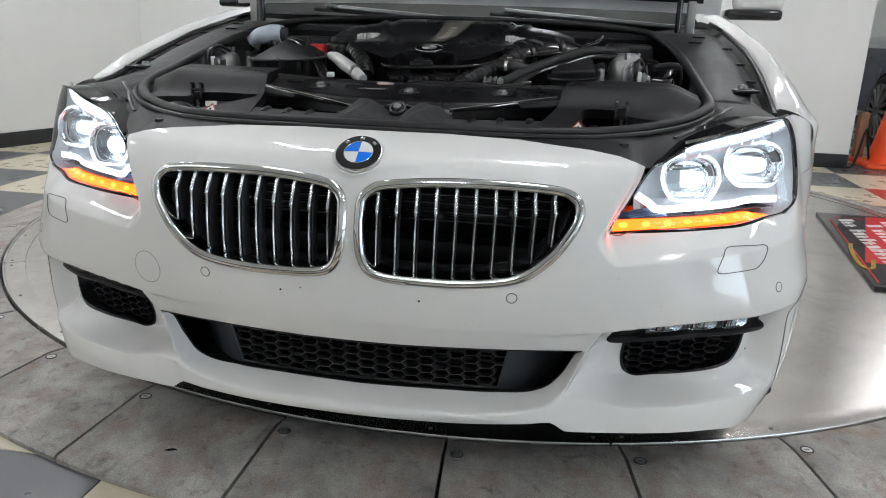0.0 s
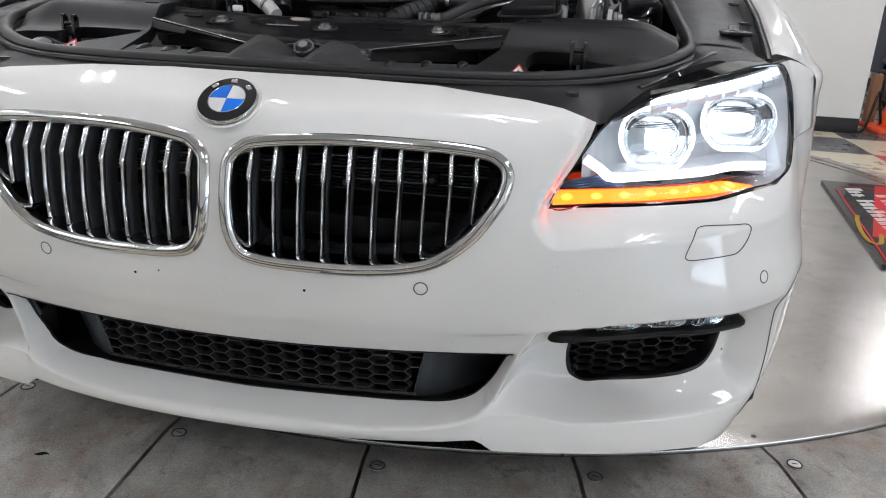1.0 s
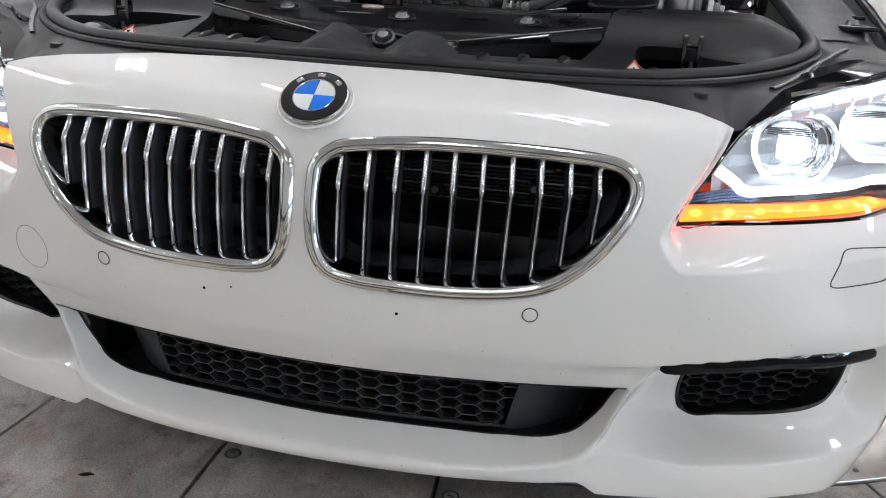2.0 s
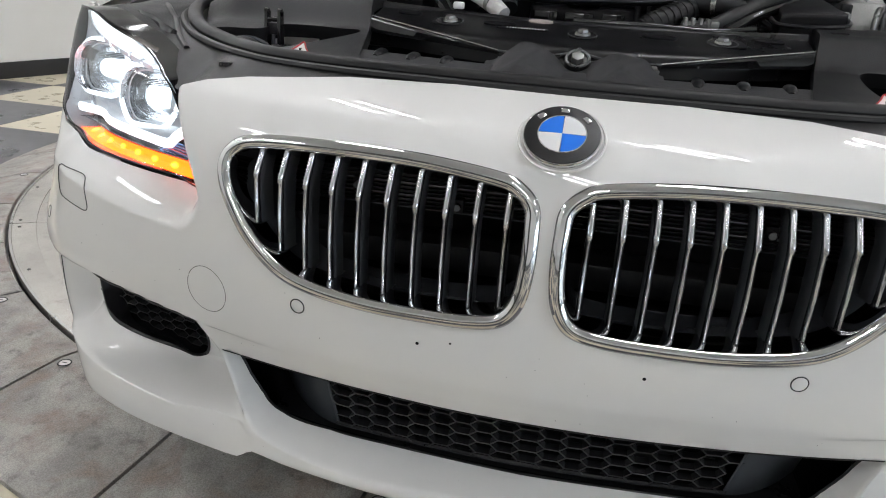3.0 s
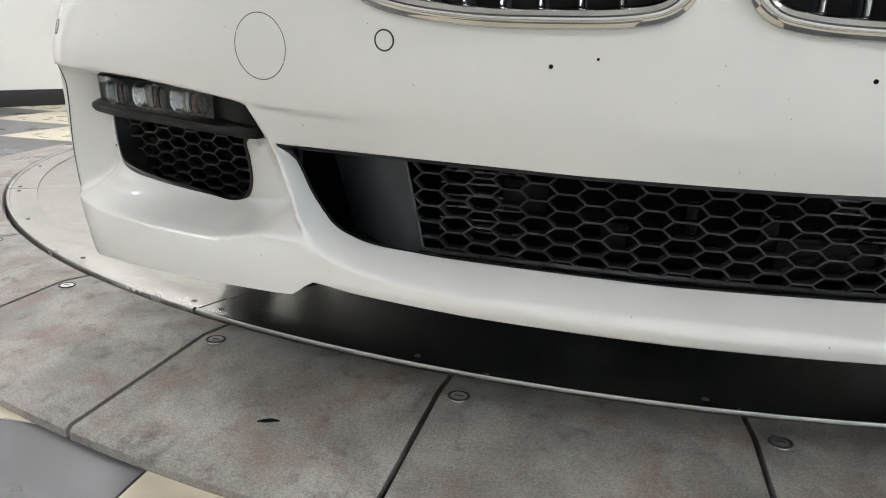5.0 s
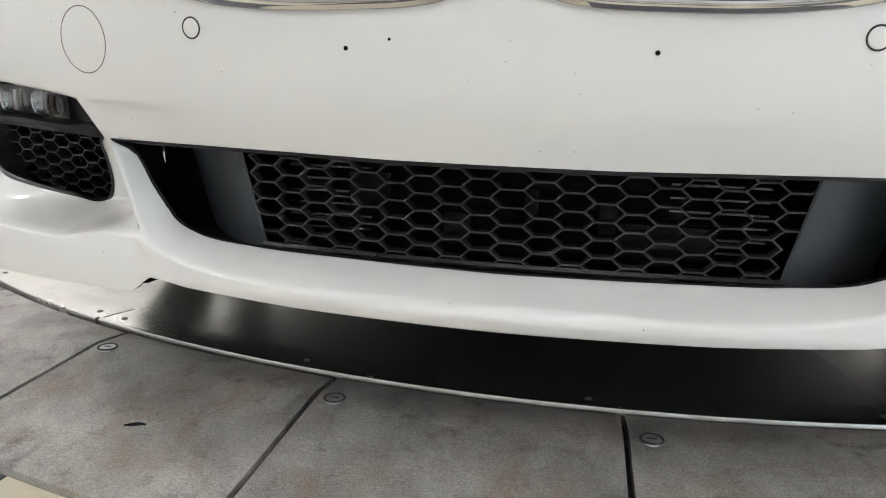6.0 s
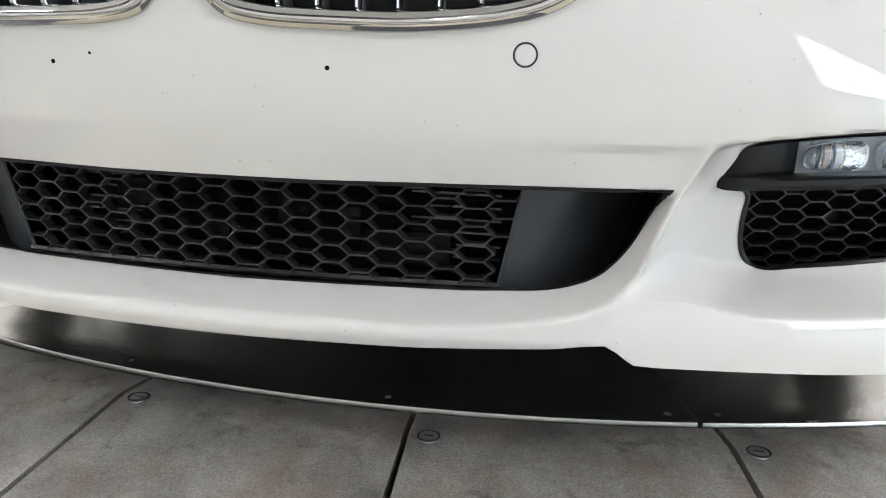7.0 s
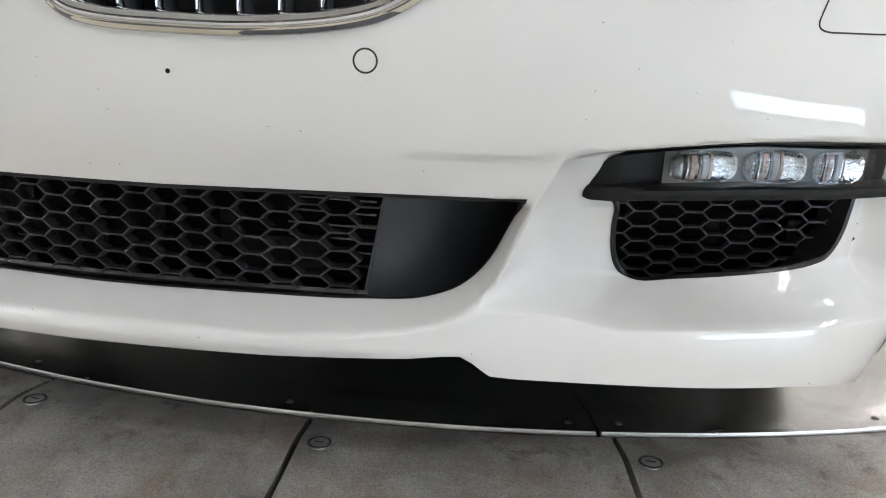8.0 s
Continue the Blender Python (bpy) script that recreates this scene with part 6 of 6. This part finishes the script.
for x in (0.085, 0.105):
    part("duct_fin", box_bm(x - 0.004, x + 0.004, 0.585, 0.615, 0.785, 0.822, 0.001), SOFTBLACK, mouth)


def hose(pts, r, mat, ribs=0, label="black rubber hose", n=60):
    """A hose along its way, with raised rings where it is corrugated."""
    h = part("hose", tube_bm(pts, r, n, 12), mat, car, label)
    C = spline(pts, ribs + 2) if ribs else []
    for a, b in zip(C[1:-1], C[2:]):
        a, d = Vector(a), (Vector(b) - Vector(a)).normalized()
        part("hose_ring", cyl_bm(a - d * 0.0016, a + d * 0.0016, r * 1.07, seg=14), mat, h)
    return h


hose([(-0.112, 0.600, 0.826), (-0.087, 0.588, 0.821), (0.02, 0.582, 0.824), (0.126, 0.585, 0.831), (0.201, 0.66, 0.848), (0.339, 0.80, 0.867), (0.398, 0.92, 0.883), (0.425, 0.96, 0.893), (0.440, 0.975, 0.910)], 0.0062, GLOSSBLACK, n=110)
hose([(0.155, 0.508, 0.782), (0.205, 0.525, 0.800), (0.252, 0.565, 0.824), (0.315, 0.66, 0.848), (0.398, 0.78, 0.871), (0.504, 0.87, 0.870)], 0.0125, RUBBER)
hose([(0.225, 0.522, 0.792), (0.275, 0.575, 0.818), (0.335, 0.66, 0.836), (0.42, 0.77, 0.858), (0.54, 0.84, 0.850)], 0.011, GLOSSBLACK)
hose([(0.095, 0.520, 0.785), (0.125, 0.535, 0.803), (0.168, 0.585, 0.822), (0.215, 0.665, 0.852)], 0.020, RUBBER, 12, "black corrugated hose")
hose([(-0.205, 0.655, 0.858), (-0.180, 0.615, 0.846), (-0.150, 0.572, 0.826), (-0.138, 0.545, 0.800)], 0.019, BLACK, 8, "black corrugated hose")
ch = hose([(0.165, 0.600, 0.826), (0.19, 0.585, 0.833), (0.225, 0.572, 0.833), (0.262, 0.578, 0.822)], 0.0165, RUBBER, label="short black hose with a steel clamp")
part("clamp", cyl_bm((0.206, 0.578, 0.834), (0.214, 0.575, 0.834), 0.0185, seg=24), BRIGHT, ch)
part("clamp_screw", box_bm(0.205, 0.217, 0.570, 0.584, 0.850, 0.857, 0.002), BRIGHT, ch)
hose([(-0.02, 0.498, 0.792), (0.10, 0.497, 0.793), (0.20, 0.500, 0.792), (0.27, 0.515, 0.800)], 0.006, GLOSSBLACK, label="thin black pipe")
br = part("alloy_bracket", box_bm(0.155, 0.205, 0.515, 0.55, 0.770, 0.806, 0.006), ALLOY, car, "ribbed cast alloy bracket")
for i in range(4):
    part("bracket_rib", box_bm(0.158 + i * 0.012, 0.163 + i * 0.012, 0.508, 0.54, 0.775, 0.811, 0.0015), ALLOY, br)
part("bracket_arm", box_bm(0.215, 0.242, 0.600, 0.625, 0.838, 0.850, 0.004), ALLOY, br)
part("white_connector", box_bm(0.194, 0.208, 0.470, 0.484, 0.798, 0.810, 0.003), ALLOY, car, "small white plug")
part("white_connector", box_bm(-0.226, -0.208, 0.500, 0.515, 0.796, 0.808, 0.003), TAGWHITE, car, "small white plug")

# filter housing with a roof that rises to the back
def loft(name, loops, mat, parent, label="", bevel=0.006):
    bm = bmesh.new()
    rings = [[bm.verts.new(p) for p in L] for L in loops]
    k = len(rings[0])
    for A, B in zip(rings[:-1], rings[1:]):
        for i in range(k):
            bm.faces.new((A[i], A[(i + 1) % k], B[(i + 1) % k], B[i]))
    bm.faces.new(rings[0][::-1])
    bm.faces.new(rings[-1])
    bmesh.ops.recalc_face_normals(bm, faces=bm.faces)
    bmesh.ops.bevel(bm, geom=bm.edges[:], offset=bevel, segments=2, affect="EDGES", profile=0.5)
    return part(name, bm, mat, parent, label, angle=40)


def quad(c, grow=1.0, dz=0.0):
    mx, my = sum(p[0] for p in c) / 4, sum(p[1] for p in c) / 4
    return [(mx + (x - mx) * grow, my + (y - my) * grow, z + dz) for x, y, z in c]


RIM = [(-0.488, 0.650, 0.826), (-0.290, 0.560, 0.836), (-0.300, 0.720, 0.846), (-0.450, 0.830, 0.850)]
ROOF = [(-0.452, 0.735, 0.860), (-0.345, 0.655, 0.852), (-0.345, 0.720, 0.868), (-0.445, 0.810, 0.880)]
box_l = loft("filter_box", [quad(RIM, 0.93, -0.12), quad(RIM, 0.96, -0.010), quad(RIM, 1.0, 0.0), ROOF], SOFTBLACK, car, "black plastic filter housing with a sloping roof")
part("box_lip", tube_bm([p for p in quad(RIM, 1.01, -0.002)] , 0.0045, 48, 8, closed=True), BLACK, box_l)
for u in (0.25, 0.55, 0.85):
    a, b = Vector(quad(RIM, 0.97, -0.012)[0]), Vector(quad(RIM, 0.97, -0.012)[1])
    c = a.lerp(b, u)
    part("box_clip", box_bm(c.x - 0.007, c.x + 0.007, c.y - 0.012, c.y, c.z - 0.022, c.z + 0.006, 0.002), BLACK, box_l)
part("box_strap", tube_bm([(-0.430, 0.81, 0.878), (-0.385, 0.75, 0.872), (-0.344, 0.70, 0.855), (-0.300, 0.63, 0.835), (-0.262, 0.575, 0.808), (-0.238, 0.545, 0.785)], 0.015, 40, 12, flat=0.35), GLOSSBLACK, car, "gloss black strap beside the filter housing")
RIM = [(0.312, 0.555, 0.826), (0.418, 0.555, 0.832), (0.412, 0.755, 0.856), (0.340, 0.755, 0.853)]
box_r = loft("fuse_box", [quad(RIM, 0.96, -0.10), quad(RIM, 0.98, -0.012), quad(RIM, 1.0, -0.006), quad(RIM, 0.97, 0.002)], SOFTBLACK, car, "black plastic box beside the engine")
part("box_lip", tube_bm([p for p in quad(RIM, 1.02, -0.016)], 0.0035, 48, 8, closed=True), BLACK, box_r)
pipe = part("charge_pipe", tube_bm([(-0.262, 0.645, 0.842), (-0.236, 0.612, 0.838), (-0.205, 0.577, 0.826), (-0.172, 0.545, 0.812), (-0.140, 0.520, 0.792)], [0.010, 0.014, 0.0165, 0.016, 0.013], 40, 18), material("wrapped_silver", (0.62, 0.61, 0.60), 0.34, metal=0.25, vary=0.12, scale=90, bump=1.0, bump_scale=120), car, "pale silver wrapped pipe")
part("pipe_band", cyl_bm((-0.168, 0.541, 0.811), (-0.162, 0.5365, 0.808), 0.0170, seg=22), ALLOY, pipe)
part("red_cap", box_bm(-0.358, -0.316, 0.748, 0.785, 0.835, 0.868, 0.006, 3), RED, car, "red terminal cap")
rv = part("reservoir", cyl_bm((-0.278, 0.80, 0.78), (-0.278, 0.80, 0.872), 0.050, 0.046, 28, bevel=0.008), BLACK, car, "black round reservoir with a cap")
part("reservoir_cap", cyl_bm((-0.278, 0.80, 0.870), (-0.278, 0.80, 0.890), 0.034, 0.031, 20, bevel=0.004), SOFTBLACK, rv)
tank = part("washer_tank_neck", tube_bm([(-0.615, 0.94, 0.862), (-0.585, 0.945, 0.880), (-0.545, 0.95, 0.888), (-0.515, 0.95, 0.888)], [0.018, 0.026, 0.030, 0.027], 24, 18), material("bluish_translucent", (0.52, 0.58, 0.66), 0.35, vary=0.12, scale=60), car, "pale bluish tank neck")
part("tank_cap", cyl_bm((-0.518, 0.95, 0.888), (-0.500, 0.95, 0.888), 0.022, 0.020, 20, bevel=0.002), GREYPLASTIC, tank)

# strut towers with valves, pipes and clamps
for sg, tx, ty, tz in ((1, 0.502, 0.80, 0.866), (-1, -0.640, 0.80, 0.846)):
    tw = part("strut_tower", cyl_bm((tx, ty, tz - 0.12), (tx, ty, tz - 0.012), 0.062, 0.044, 28, bevel=0.010), ALLOY, car, "cast alloy strut tower")
    part("tower_dome", cyl_bm((tx, ty, tz - 0.016), (tx, ty, tz + 0.004), 0.040, 0.022, 24, bevel=0.005), ALLOY, tw)
    for k in range(3):
        q = 2.1 * k + 0.4
        part("tower_nut", cyl_bm((tx + 0.03 * math.cos(q), ty + 0.03 * math.sin(q), tz - 0.014), (tx + 0.03 * math.cos(q), ty + 0.03 * math.sin(q), tz + 0.004), 0.007, seg=6), SATIN, tw)
    vx, vy, vz = (0.535, 0.655, 0.818) if sg > 0 else (-0.605, 0.700, 0.815)
    vb = part("valve_block", box_bm(vx - 0.016, vx + 0.016, vy - 0.014, vy + 0.018, vz - 0.030, vz + 0.004, 0.003), ALLOY, car, "pale alloy valve block with pipes")
    for i in range(3):
        part("valve_step", box_bm(vx - 0.014 + i * 0.010, vx - 0.005 + i * 0.010, vy - 0.018, vy - 0.006, vz - 0.018, vz + 0.012 - 0.004 * i, 0.0015), (TAGWHITE, ALLOY, BRIGHT)[i], vb)
    for i, (dx, dz) in enumerate(((-0.032, 0.020), (-0.018, 0.026), (-0.046, 0.012))):
        part("valve_pipe", tube_bm([(vx + dx, vy + 0.004, vz - 0.03), (vx + dx, vy + 0.006, vz + dz), (vx + dx + 0.01, vy + 0.03, vz + dz + 0.012), (vx + dx + 0.02, vy + 0.07, vz + dz)], 0.0052, 24, 8), (SATIN, BLACK, ALLOY)[i], vb)
    part("sensor_can", cyl_bm((vx - 0.105 * sg, vy - 0.02, vz - 0.03), (vx - 0.105 * sg, vy - 0.02, vz + 0.018), 0.012, 0.011, 16, bevel=0.002), ALLOY, vb)
    part("sensor_plug", box_bm(vx - 0.105 * sg - 0.009, vx - 0.105 * sg + 0.009, vy - 0.03, vy - 0.012, vz + 0.014, vz + 0.030, 0.003), BLACK, vb)
rb = loft("control_box", [quad([(0.545, 0.640, 0.775), (0.610, 0.640, 0.775), (0.628, 0.745, 0.79), (0.545, 0.745, 0.79)], 0.96), [(0.545, 0.640, 0.812), (0.605, 0.640, 0.812), (0.625, 0.745, 0.850), (0.545, 0.745, 0.855)]], GLOSSBLACK, car, "gloss black rounded box by the strut tower", bevel=0.012)
part("box_pipe", tube_bm([(0.560, 0.66, 0.840), (0.600, 0.665, 0.846), (0.622, 0.69, 0.838), (0.628, 0.72, 0.80)], 0.009, 24, 10), SOFTBLACK, rb)
cur = part("bulkhead_filter_box", box_bm(0.45, 0.58, 0.93, 1.12, 0.80, 0.892, 0.016, 3), SOFTBLACK, car, "black box below the cowl")
cur = part("bulkhead_filter_box", box_bm(-0.50, -0.36, 0.93, 1.12, 0.80, 0.885, 0.016, 3), SOFTBLACK, car, "black box below the cowl")
random.seed(23)
for i in range(64):
    sx = random.choice((-1, 1))
    x, y = sx * random.uniform(0.30, 0.61), random.uniform(0.60, 0.96)
    z = 0.760 + 0.09 * (y - 0.56) / 0.42 + random.uniform(-0.03, 0.02)
    k = random.random()
    if k < 0.55:
        dx, dy = random.uniform(-0.09, 0.09), random.uniform(-0.06, 0.10)
        part("wire", tube_bm([(x, y, z), (x + dx * 0.4, y + dy * 0.5, z + random.uniform(0.005, 0.025)), (x + dx, y + dy, z + random.uniform(-0.02, 0.02))], random.uniform(0.0025, 0.006), 16, 6), random.choice((RUBBER, GLOSSBLACK, BLACK)), car)
    elif k < 0.8:
        w, h = random.uniform(0.006, 0.015), random.uniform(0.006, 0.018)
        part("plug", box_bm(x - w, x + w, y - w * 0.7, y + w * 0.7, z - h, z + h, 0.0025), random.choice((BLACK, GLOSSBLACK, SATIN, GREYPLASTIC)), car)
    else:
        part("cap", cyl_bm((x, y, z - 0.01), (x, y - 0.004, z + 0.010), random.uniform(0.006, 0.016), seg=16, bevel=0.002), random.choice((BLACK, GLOSSBLACK, SATIN)), car)

# bulkhead, cowl, windscreen, wipers, mirror, raised bonnet
part("bulkhead", box_bm(-0.72, 0.72, 1.16, 1.20, 0.50, 0.905, 0.006), DARK, car)
cowl = part("cowl", patch(lambda x, v: Vector((x, 1.18 + 0.26 * v - 0.10 * (x / 0.75) ** 2 + 0.08, 0.905 + 0.045 * v + 0.01 * math.sin(v * 9))), np.linspace(-0.74, 0.74, 30), np.linspace(0, 1, 10)), DARK, car, "black plastic cowl below the windscreen")
for i in range(9):
    part("cowl_slot", box_bm(-0.22 + i * 0.022, -0.206 + i * 0.022, 1.268, 1.30, 0.9105, 0.9165, 0.002), DARK, cowl)
GLASSDARK = material("tinted_glass", (0.012, 0.015, 0.015), 0.05, spec=0.5, vary=0.05)
part("windscreen", patch(lambda x, v: Vector((x * (1 - 0.16 * v), 1.42 + 0.85 * v - 0.16 * (x / 0.75) ** 2 * (1 - 0.5 * v), 0.955 + 0.40 * v)), np.linspace(-0.74, 0.74, 24), np.linspace(0, 1, 8)), GLASSDARK, car, "dark windscreen")
for x0, x1 in ((0.12, 0.70), (-0.50, 0.08)):
    wp = part("wiper", tube_bm([(x0, 1.33, 0.985), (x0 + 0.10, 1.325, 0.975), (x0 + 0.30, 1.31, 0.962), (x1, 1.26, 0.945)], [0.008, 0.011, 0.010, 0.006], 30, 8), SATIN, car, "wiper arm at rest below the windscreen")
    part("wiper_blade", tube_bm([(x0 - 0.05, 1.345, 0.972), ((x0 + x1) / 2, 1.325, 0.958), (x1, 1.285, 0.950)], 0.006, 24, 6), RUBBER, wp)
for sg in (1, -1):
    mi = part("door_mirror", box_bm(min(sg * 0.93, sg * 1.10), max(sg * 0.93, sg * 1.10), 1.72, 1.84, 1.015, 1.12, 0.03, 3), PAINT, car, "white door mirror with a black base")
    part("mirror_base", box_bm(min(sg * 0.90, sg * 1.095), max(sg * 0.90, sg * 1.095), 1.715, 1.835, 0.985, 1.022, 0.012), GLOSSBLACK, mi)
    hg = part("bonnet_hinge", cyl_bm((sg * 0.665, 1.16, 0.86), (sg * 0.66, 1.13, 1.30), 0.009, seg=12), GLOSSBLACK, car, "bonnet gas strut and hinge")
    part("hinge_arm", box_bm(min(sg * 0.69, sg * 0.715), max(sg * 0.69, sg * 0.715), 1.17, 1.20, 0.87, 1.02, 0.004), ALLOY, hg)
    part("hinge_plate", box_bm(min(sg * 0.66, sg * 0.74), max(sg * 0.66, sg * 0.74), 1.14, 1.24, 0.874, 0.892, 0.005), ALLOY, hg)
    part("hinge_bolt", cyl_bm((sg * 0.68, 1.155, 0.89), (sg * 0.68, 1.15, 0.91), 0.009, seg=8), SATIN, hg)


def hood_pt(x, v, lift=0.0):
    c, s = math.cos(radians(66)), math.sin(radians(66))
    r = 1.12 * v
    b = 0.03 * (1 - (x / 0.8) ** 2) - lift
    return Vector((x * (1 - 0.18 * v * v), 1.22 - r * c + b * s + 0.05 * (x / 0.8) ** 2, 0.985 + r * s + b * c))


hood = part("bonnet", patch(lambda x, v: hood_pt(x, v), np.linspace(-0.80, 0.80, 24), np.linspace(0, 1, 20)), PAINT, car, "white bonnet standing open")
part("bonnet_liner", patch(lambda x, v: hood_pt(x, v, 0.03), np.linspace(-0.74, 0.74, 16), np.linspace(0.04, 0.95, 12)), SOFTBLACK, hood, "black felt liner")

# rest of the body
def side(sg):
    def f(y, t):
        tail = step(4.0, 4.95, y)
        k = 1 - 0.16 * tail ** 2 - 0.04 * (1 - step(1.25, 2.0, y))
        w = [(0.80, 0.22), (0.90, 0.26), (0.945, 0.45), (0.955, 0.62), (0.935, 0.78), (0.87, 0.93 + 0.02 * tail), (0.78, 0.965 + 0.03 * tail)]
        x, z = spline(w, 25)[int(round(t * 24))]
        return Vector((x * k * sg, y, z))
    return f


for sg in (1, -1):
    part("body_side", patch(side(sg), np.linspace(1.30, 4.95, 40), np.linspace(0, 1, 25)), PAINT, car, "white body side")
    part("side_window", patch(lambda y, v: Vector((sg * (0.79 - 0.20 * v), y + 0.25 * v * (1 if y < 2.6 else -1), 0.965 + 0.37 * v)), np.linspace(1.75, 4.1, 20), np.linspace(0, 1, 6)), GLASSDARK, car, "dark side glass")
part("roof", patch(lambda x, v: Vector((x, 2.2 + 1.7 * v, 1.345 + 0.03 * math.sin(v * math.pi) - 0.02 * (x / 0.6) ** 2)), np.linspace(-0.62, 0.62, 14), np.linspace(0, 1, 14)), PAINT, car, "white roof")
part("rear_screen", patch(lambda x, v: Vector((x * (1 + 0.2 * v), 3.85 + 0.65 * v, 1.335 - 0.34 * v)), np.linspace(-0.62, 0.62, 10), np.linspace(0, 1, 8)), GLASSDARK, car)
part("boot_lid", patch(lambda x, v: Vector((x, 4.45 + 0.45 * v, 0.995 - 0.03 * v * v)), np.linspace(-0.74, 0.74, 10), np.linspace(0, 1, 6)), PAINT, car)
part("tail", patch(lambda x, v: Vector((x * 0.98, 4.90 + 0.05 * math.sin(v * math.pi) - 0.25 * (x / 0.8) ** 4, 0.965 - 0.70 * v)), np.linspace(-0.80, 0.80, 16), np.linspace(0, 1, 10)), PAINT, car)

# ---- pieces of ramp and floor ----
PITCH = 360 / 35
for k in range(35):
    a0 = 3.1 + k * PITCH
    # the gap to the turntable opens on one side
    gp = 0.004 + 0.010 * max(0.0, -math.sin(radians(a0)))
    pl = part("plate", sector_bm([(R_TABLE + gp, -0.003), (R_TABLE + gp + 0.003, 0.0), (R_RIM - 0.012, 0.0), (R_RIM + 0.006, -0.0035), (R_RING - 0.006, FLOOR + 0.018), (R_RING, FLOOR + 0.012)], a0 + 0.10, a0 + PITCH - 0.10, 10, FLOOR), CONCRETE, ramp)
    c = polar(R_RIM - 0.004, a0 + 0.75, -0.001)
    sc = part("plate_screw", cyl_bm(c + Vector((0, 0, -0.004)), c + Vector((0, 0, 0.0018)), 0.0125, 0.0115, 20), SCREW, ramp)
    part("screw_recess", tube_bm([(c.x + 0.0138 * math.cos(q), c.y + 0.0138 * math.sin(q), 0.0002) for q in np.linspace(0, 2 * math.pi, 13)[:-1]], 0.0013, 30, 6, closed=True), SEAM, sc)
    part("screw_slot", box_bm(c.x - 0.006, c.x + 0.006, c.y - 0.0012, c.y + 0.0012, 0.0006, 0.0012), SEAM, sc)
TS = 0.61
tile_bm = box_bm(0.001, TS - 0.001, 0.001, TS - 0.001, -0.006, 0.0, 0.0012, 1)
tiles = {}
for i in range(-7, 12):
    for j in range(-7, 15):
        x, y = -0.60 + i * TS, 0.08 + j * TS
        if math.hypot(x + TS / 2 - CX, y + TS / 2 - CY) < R_RING - 0.45 or not (-5.2 < x < 6.4 and -6 < y < 10.4) or y < -2.5 and abs(x) > 4:
            continue
        even = (i + j) % 2 == 0
        dark = even if j < 2 else not even
        mat = TILE_DARK if dark else TILE_CREAM
        if (i, j) in ((5, 6), (6, 5), (7, 6)):
            mat = TILE_RED
        if mat not in tiles:
            bm = tile_bm.copy()
            t = part("tile", bm, mat, floor_ob, angle=0)
            tiles[mat] = t
        else:
            t = new("tile", tiles[mat].data)
            t.parent = floor_ob
        t.location = (x, y, FLOOR)
tile_bm.free()
leaf = thing("dry_leaf", "small dark dry leaf on a ramp plate", "leaf", at=(-0.47, 0.09, -0.026))
part("blade", patch(lambda u, v: Vector(((u - 0.5) * 0.03, (v - 0.5) * 0.012 * math.sin(u * math.pi) + 0.004 * u, 0.002 + 0.004 * abs(v - 0.5) + 0.003 * u - 0.13 * 0)), np.linspace(0, 1, 9), np.linspace(0, 1, 5)), DARK, leaf)
